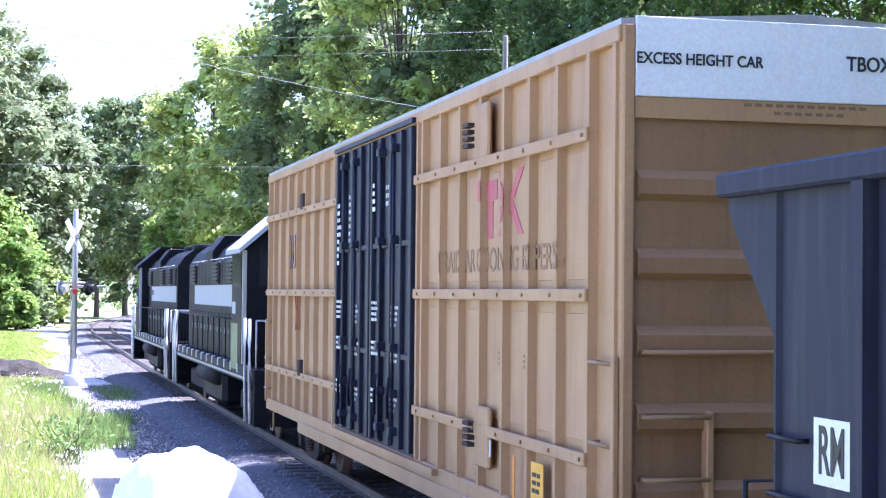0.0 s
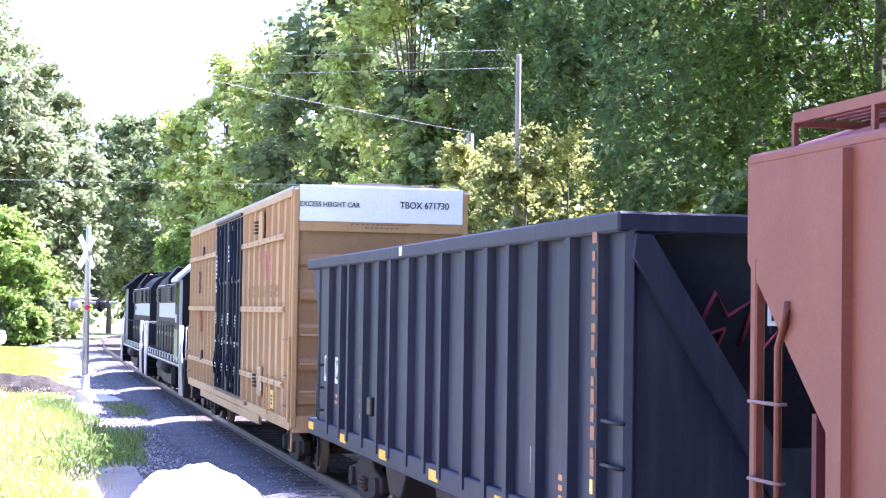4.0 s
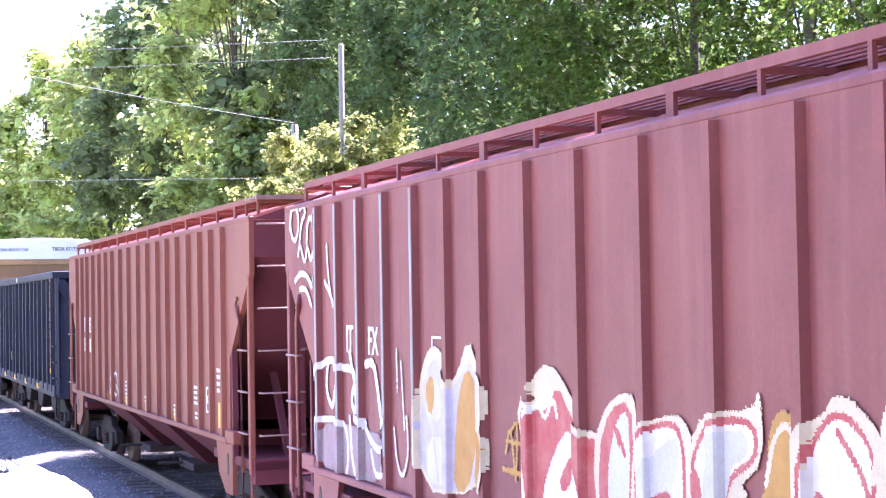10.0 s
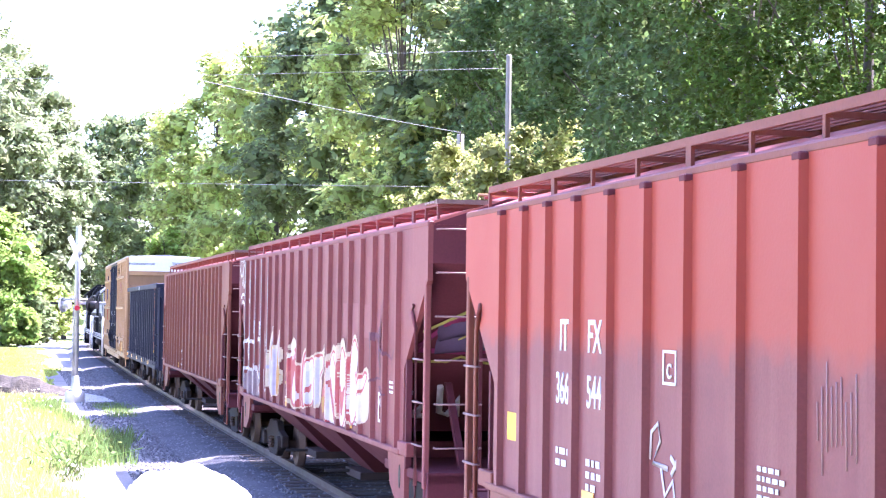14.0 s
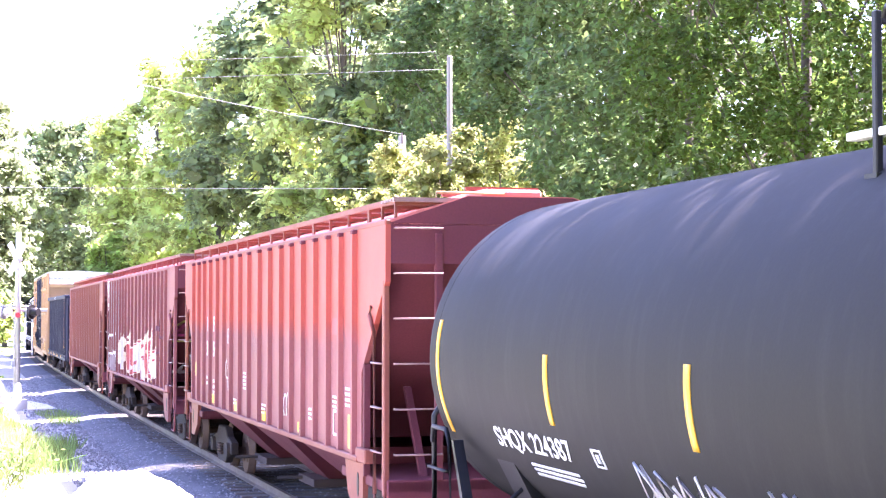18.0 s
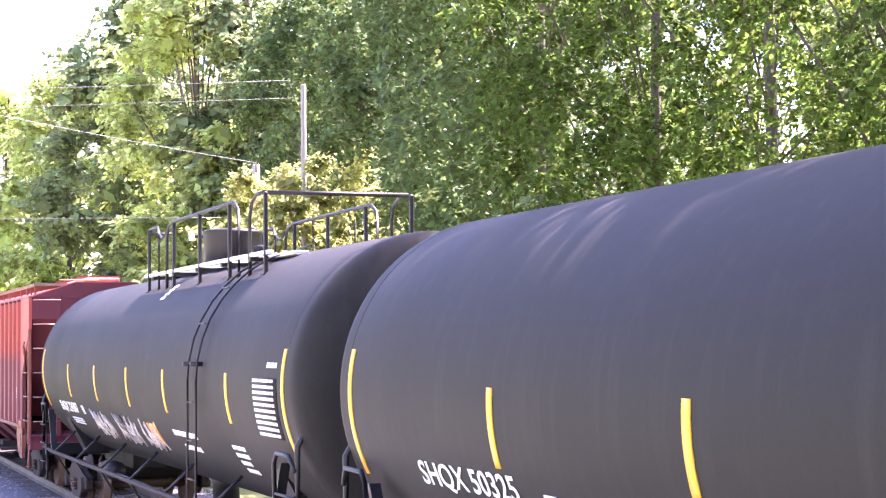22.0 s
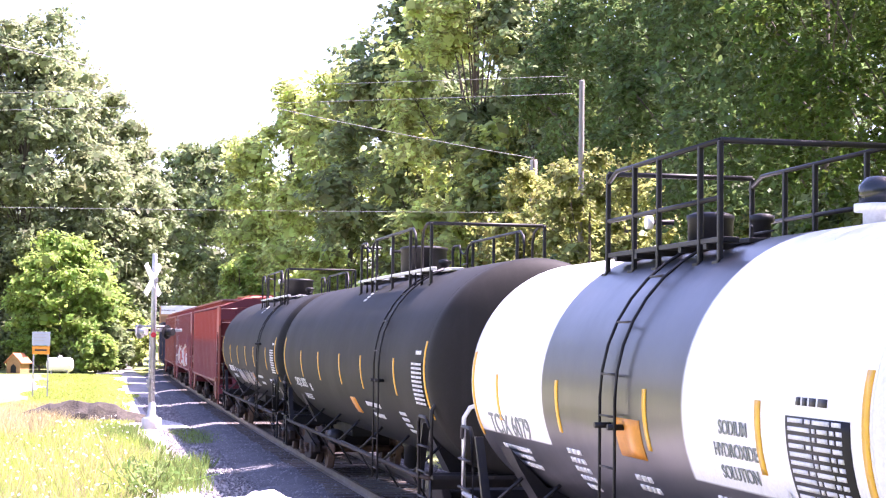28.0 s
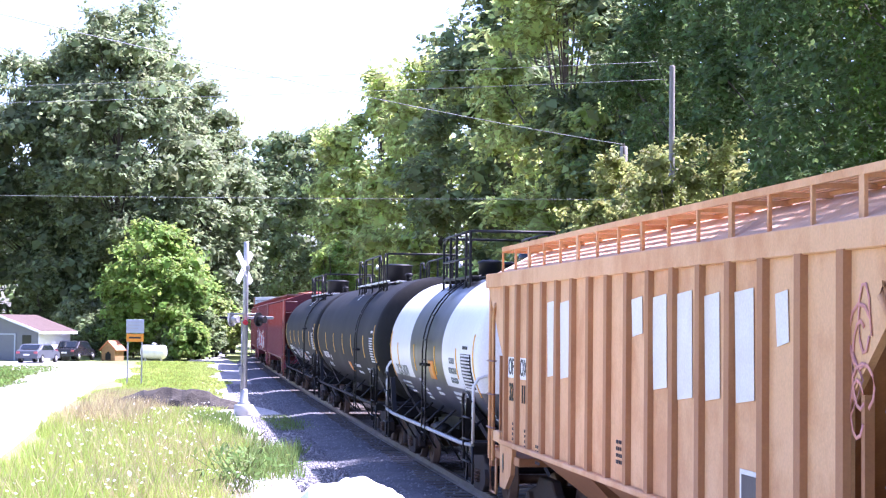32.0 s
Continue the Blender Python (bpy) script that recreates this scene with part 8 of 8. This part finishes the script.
for q, w2 in zip(rows, rows[1:]):
    for i in range(15):
        mound.faces.new((q[i], q[i + 1], w2[i + 1], w2[i]))
mo = part("dirt_mound", mound, DIRT)
tagged(mo, "low heap of dark dirt among the grass", "mound")
mo.location = (0.15, 66.0, GROUND - 0.08)


def pole(x, y, top, r, arm, label):
    p = thing("utility_pole", label, "utility pole", "wooden utility poles")
    p.location = (x, y, GROUND - 0.12)
    part("shaft", lathe(bmesh.new(), [(0, r * 1.25), (top * 0.5, r * 1.1), (top - 0.05, r), (top, r * 0.85)], (0, 0, 0), "Z", 14), POLEWOOD, p)
    if arm:
        part("crossarm", B(-1.1, 1.1, -0.06, 0.06, arm - 0.07, arm + 0.07), POLEWOOD, p, "", 0.01)
        for xx in (-1.0, -0.45, 0.45, 1.0):
            part("insulator", lathe(bmesh.new(), [(0, 0.03), (0.05, 0.05), (0.12, 0.05), (0.15, 0.02)], (xx, 0, arm + 0.07), "Z", 10), GALV, p)
    return p


pole(16.95, 66.0, 10.4, 0.15, 0, "silver-grey wooden utility pole among shrubs")
pole(16.6, 58.0, 12.4, 0.095, 0, "tall silver-grey utility pole partly hidden by leaves")
WIRE = material("dull_overhead_wire", (0.3, 0.3, 0.31), 0.5, metal=0.2, bump=0)


def wire(a, b, sag, r, label):
    pts = [(a[0] + (b[0] - a[0]) * k / 24, a[1] + (b[1] - a[1]) * k / 24, a[2] + (b[2] - a[2]) * k / 24 - 4 * sag * (k / 24) * (1 - k / 24)) for k in range(25)]
    w_ = part("overhead_wire", T(pts, r, 5), WIRE)
    return tagged(w_, label, "wire", "overhead wires")


wire((16.1, 58.0, 12.1), (-60, 90, 12.6), 0.5, 0.009, "thin grey overhead wire across the track")
wire((16.4, 58.0, 11.5), (-60, 90, 11.9), 0.5, 0.009, "thin grey overhead wire across the track")
wire((16.95, 66.0, 10.05), (-30, 8, 11.5), 0.9, 0.011, "thick grey overhead cable running over the camera's side")
wire((16.95, 66.0, 7.9), (-60, 80, 8.8), 0.4, 0.008, "low thin overhead wire across the track")

# ---- garage, cars, kennel, tank ----
SIDING = material("grey_garage_siding", (0.17, 0.18, 0.2), 0.7, second=(0.14, 0.145, 0.16), scale=1.5, amount=0.4)
SHINGLE = material("brown_roof_shingles", (0.1, 0.066, 0.055), 0.9, second=(0.07, 0.048, 0.04), scale=3, amount=0.6, grain=8, bump=0.4)
ga = thing("garage", "grey gabled garage with a brown roof and white trim", "garage")
ga.matrix_basis = pose(-12.5, 145.8, GROUND - 0.12, 0, 0, -26)
part("wall", B(-4.2, 2.6, -3.0, 2.0, 0, 2.5), SIDING, ga, "grey painted siding wall")
# white sheet over the grey siding: the sun on this side is painted in
part("side_wall", B(2.6, 2.68, -2.95, 1.95, 0, 2.5), WHITE, ga, "side wall whitened to show the sun on it")
part("gable", prism(bmesh.new(), [(-4.2, 2.5), (2.6, 2.5), (-0.8, 3.6)], "Y", -3.0, 2.0), SIDING, ga)
for s in (-1, 1):
    x1 = -0.8 + s * 3.85
    part("roof_slope", prism(bmesh.new(), [(-0.8, 3.6), (x1, 2.32), (x1, 2.46), (-0.8, 3.74)], "Y", -3.4, 2.4), SHINGLE, ga, "brown shingle roof slope")
    part("fascia", prism(bmesh.new(), [(-0.8, 3.56), (x1, 2.26), (x1, 2.44), (-0.8, 3.73)], "Y", -3.5, -3.4), WHITE, ga)
part("eave_board", B(3.0, 3.1, -3.4, 2.4, 2.2, 2.42), WHITE, ga)
dr = part("barn_door", B(-3.1, 0.6, -3.06, -3.0, 0.05, 2.2), SIDING, ga, "grey barn door with pale braces")
part("door_brace", B(-3.1, 0.6, -3.09, -3.06, 2.1, 2.22), LOCOSTRIPE, dr)
for x in (-3.05, -1.25, 0.55):
    part("door_brace", B(x - 0.07, x + 0.07, -3.09, -3.06, 0.05, 2.1), LOCOSTRIPE, dr)
part("door_brace", prism(bmesh.new(), [(-3.0, 0.1), (-2.85, 0.1), (-1.3, 2.1), (-1.45, 2.1)], "Y", -3.09, -3.06), LOCOSTRIPE, dr)
part("window", B(1.2, 2.0, -3.05, -3.0, 1.3, 2.1), GLASS, ga)


def parked_car(x, y, turn, paint, label, tall=1.45):
    c = thing("parked_car", label, "car", "cars parked by the garage")
    c.matrix_basis = pose(x, y, GROUND - 0.06, 0, 0, turn)
    L = 2.25
    prof = [(-L, 0.35), (L, 0.3), (L + 0.05, 0.6), (L - 0.1, 0.82), (L - 1.05, 0.95), (L - 1.75, tall - 0.06), (L - 2.3, tall), (-L + 1.0, tall - 0.04), (-L + 0.45, 1.02), (-L - 0.02, 0.95), (-L - 0.06, 0.6)]
    part("body", prism(bmesh.new(), prof, "X", -0.88, 0.88), paint, c, "", 0.05)
    for s in (-1, 1):
        part("side_window", prism(bmesh.new(), [(-L + 0.75, 0.98), (L - 1.2, 0.98), (L - 1.8, tall - 0.12), (-L + 1.05, tall - 0.12)], "X", s * 0.87 - 0.02, s * 0.87 + 0.02), GLASS, c)
        for yy in (-L + 0.85, L - 0.85):
            w_ = part("wheel", lathe(bmesh.new(), [(-0.1, 0.2), (-0.11, 0.3), (-0.09, 0.33), (0.09, 0.33), (0.11, 0.3), (0.1, 0.2)], (s * 0.82, yy, 0.33), "X", 20), BLACK, c)
            part("rim", lathe(bmesh.new(), [(-0.115, 0.03), (-0.115, 0.19), (0.115, 0.19), (0.115, 0.03)], (s * 0.82, yy, 0.33), "X", 14), GALV, w_)
        part("tail_light", B(s * 0.7 - 0.14, s * 0.7 + 0.14, -L - 0.09, -L - 0.03, 0.72, 0.88), LETTER_RED, c)
        part("headlight", B(s * 0.66 - 0.16, s * 0.66 + 0.16, L - 0.02, L + 0.06, 0.6, 0.75), WHITE, c)
    part("rear_window", prism(bmesh.new(), [(-L + 0.44, 1.06), (-L + 0.94, tall - 0.09), (-L + 0.9, tall - 0.07), (-L + 0.4, 1.06)], "X", -0.7, 0.7), GLASS, c)
    part("bumper", B(-0.85, 0.85, -L - 0.1, -L + 0.02, 0.36, 0.56), paint, c, "", 0.02)
    part("number_plate", B(-0.24, 0.24, -L - 0.112, -L - 0.1, 0.58, 0.7), WHITE, c)
    return c


CARGREY = material("dark_grey_car_paint", (0.09, 0.1, 0.12), 0.3, scale=1, amount=0.3, bump=0)
CARBLACK = material("black_car_paint", (0.02, 0.02, 0.025), 0.25, scale=1, amount=0.3, bump=0)
parked_car(-10.95, 136.0, -17, CARGREY, "dark grey parked sedan beside the garage")
parked_car(-8.7, 145.5, -20, CARBLACK, "black parked hatchback beside the garage", 1.6)

WOODEN = material("raw_kennel_wood", (0.36, 0.2, 0.09), 0.8, scale=3, amount=0.5)
kn = thing("kennel", "small wooden dog kennel with an orange-brown roof", "kennel")
kn.matrix_basis = pose(-5.75, 146, GROUND - 0.1, 0, 0, -30) @ Matrix.Diagonal((0.85, 0.85, 0.82, 1))
part("box", B(-0.75, 0.75, -0.8, 0.8, 0, 1.2), WOODEN, kn, "", 0.01)
part("gable", prism(bmesh.new(), [(-0.75, 1.2), (0.75, 1.2), (0, 1.95)], "Y", -0.8, 0.8), WOODEN, kn)
part("doorway", prism(bmesh.new(), [(-0.3, 0.1), (0.3, 0.1), (0.3, 0.7), (0, 0.95), (-0.3, 0.7)], "Y", -0.82, -0.79), BLACK, kn)
for s in (-1, 1):
    part("roof_board", prism(bmesh.new(), [(0, 1.93), (s * 0.98, 1.0), (s * 0.98, 1.1), (0, 2.05)], "Y", -0.95, 0.95), material("orange_brown_kennel_roof", (0.5, 0.19, 0.09), 0.8, scale=3, amount=0.4), kn)

tk = thing("fuel_tank", "white horizontal fuel tank on short legs", "tank")
tk.matrix_basis = pose(-2.35, 143, GROUND - 0.1, 0, 0, 82) @ Matrix.Diagonal((0.9, 0.8, 0.95, 1))
part("shell", lathe(bmesh.new(), [(-1.35, 0.02), (-1.32, 0.3), (-1.2, 0.52), (-1.0, 0.58), (1.0, 0.58), (1.2, 0.52), (1.32, 0.3), (1.35, 0.02)], (0, 0, 0.85), "Y", 24), TANKWHITE, tk)
part("cap", lathe(bmesh.new(), [(0, 0.2), (0.15, 0.2), (0.2, 0.1)], (0, 0, 1.42), "Z", 16), TANKWHITE, tk)
for yy in (-0.8, 0.8):
    part("leg", B(-0.4, 0.4, yy - 0.06, yy + 0.06, 0, 0.4), CONCRETE, tk)

# ---- white tarp over a heap close to the camera ----
tp = thing("tarp_covered_heap", "rumpled white tarp draped over a low heap beside the track", "tarp")
TX, TY, TH = 1.9, 18.5, 1.66
bm = bmesh.new()
nx, ny = 44, 36
rows = []
for j in range(ny):
    row = []
    for i in range(nx):
        u, v = -1 + 2 * i / (nx - 1), -1 + 2 * j / (ny - 1)
        e = max(abs(u + 0.05 * math.sin(v * 9)) ** 5, abs(v) ** 4)
        hh = TH * max(0.0, 1 - min(1, e)) ** 0.42 * (1 - 0.1 * abs(u + 0.15)) + 0.1 * noise.noise((u * 2.2, v * 2.2, 3)) * (1 - e) + 0.06 * abs(noise.noise((u * 5, v * 3, 1))) * (1 - e * 0.6)
        sp = 1 + 0.1 * noise.noise((u * 3, v * 3, 7)) * e
        row.append(bm.verts.new((u * 0.72 * sp, v * 1.3 * sp, max(0.0, hh))))
    rows.append(row)
for q, w2 in zip(rows, rows[1:]):
    for i in range(nx - 1):
        bm.faces.new((q[i], q[i + 1], w2[i + 1], w2[i])).smooth = True
part("tarp", bm, TARP, tp, "rumpled white sheet")
tp.matrix_basis = pose(TX, TY, GROUND - 0.1, 0, 0, 4)
fl = bmesh.new()
rows = []
for j in range(10):
    rows.append([fl.verts.new((-0.92 + 0.55 * i / 9 + 0.05 * noise.noise((i, j, 2)), -1.3 + 1.6 * j / 9, 0.95 * math.sin(min(1, i / 5) * 1.3) * (1 - abs(j - 4.5) / 9) + 0.05 * noise.noise((i * 0.7, j * 0.7, 5)))) for i in range(10)])
for q, w2 in zip(rows, rows[1:]):
    for i in range(9):
        fl.faces.new((q[i], q[i + 1], w2[i + 1], w2[i])).smooth = True
part("tarp_fold", fl, TARP, tp, "fold of white sheet on the ground")

# ---- ties of the near track ----
tie = None
for k in range(300):
    y = 10.0 + 0.56 * k
    if tie is None:
        tie = part("tie", B(-1.3, 1.3, -0.11, 0.11, -0.18, -0.0), TIE, track, "", 0.012)
        tie.matrix_basis = pose(curve_x(y), y, -0.152)
    else:
        shared("tie", tie, track, pose(curve_x(y) + 0.04 * math.sin(k * 7.1), y + 0.02 * math.sin(k * 3.3), -0.152, 0, 0, 1.2 * math.sin(k * 5.7)))


def on_track(y):
    """The pose of a car whose middle is at y along the track."""
    return pose(curve_x(y), y, 0, 0, 0, -math.degrees(math.atan((curve_x(y + 6) - curve_x(y - 6)) / 12)))


def motions():
    keys = [k * 2.0 for k in range(17)]
    for car, y in MOVERS:
        walk(car, [(t, on_track(y + advance(t))) for t in keys])
    turn = {}
    steps = [k * 32.0 / 240 for k in range(241)]
    for wheel, y in WHEELS:
        x, yy, z = wheel.location
        walk(wheel, [(t, pose(x, yy, z, math.degrees(-(advance(t) - advance(0)) / (z + 0.02)), 0, 0)) for t in steps])


motions()
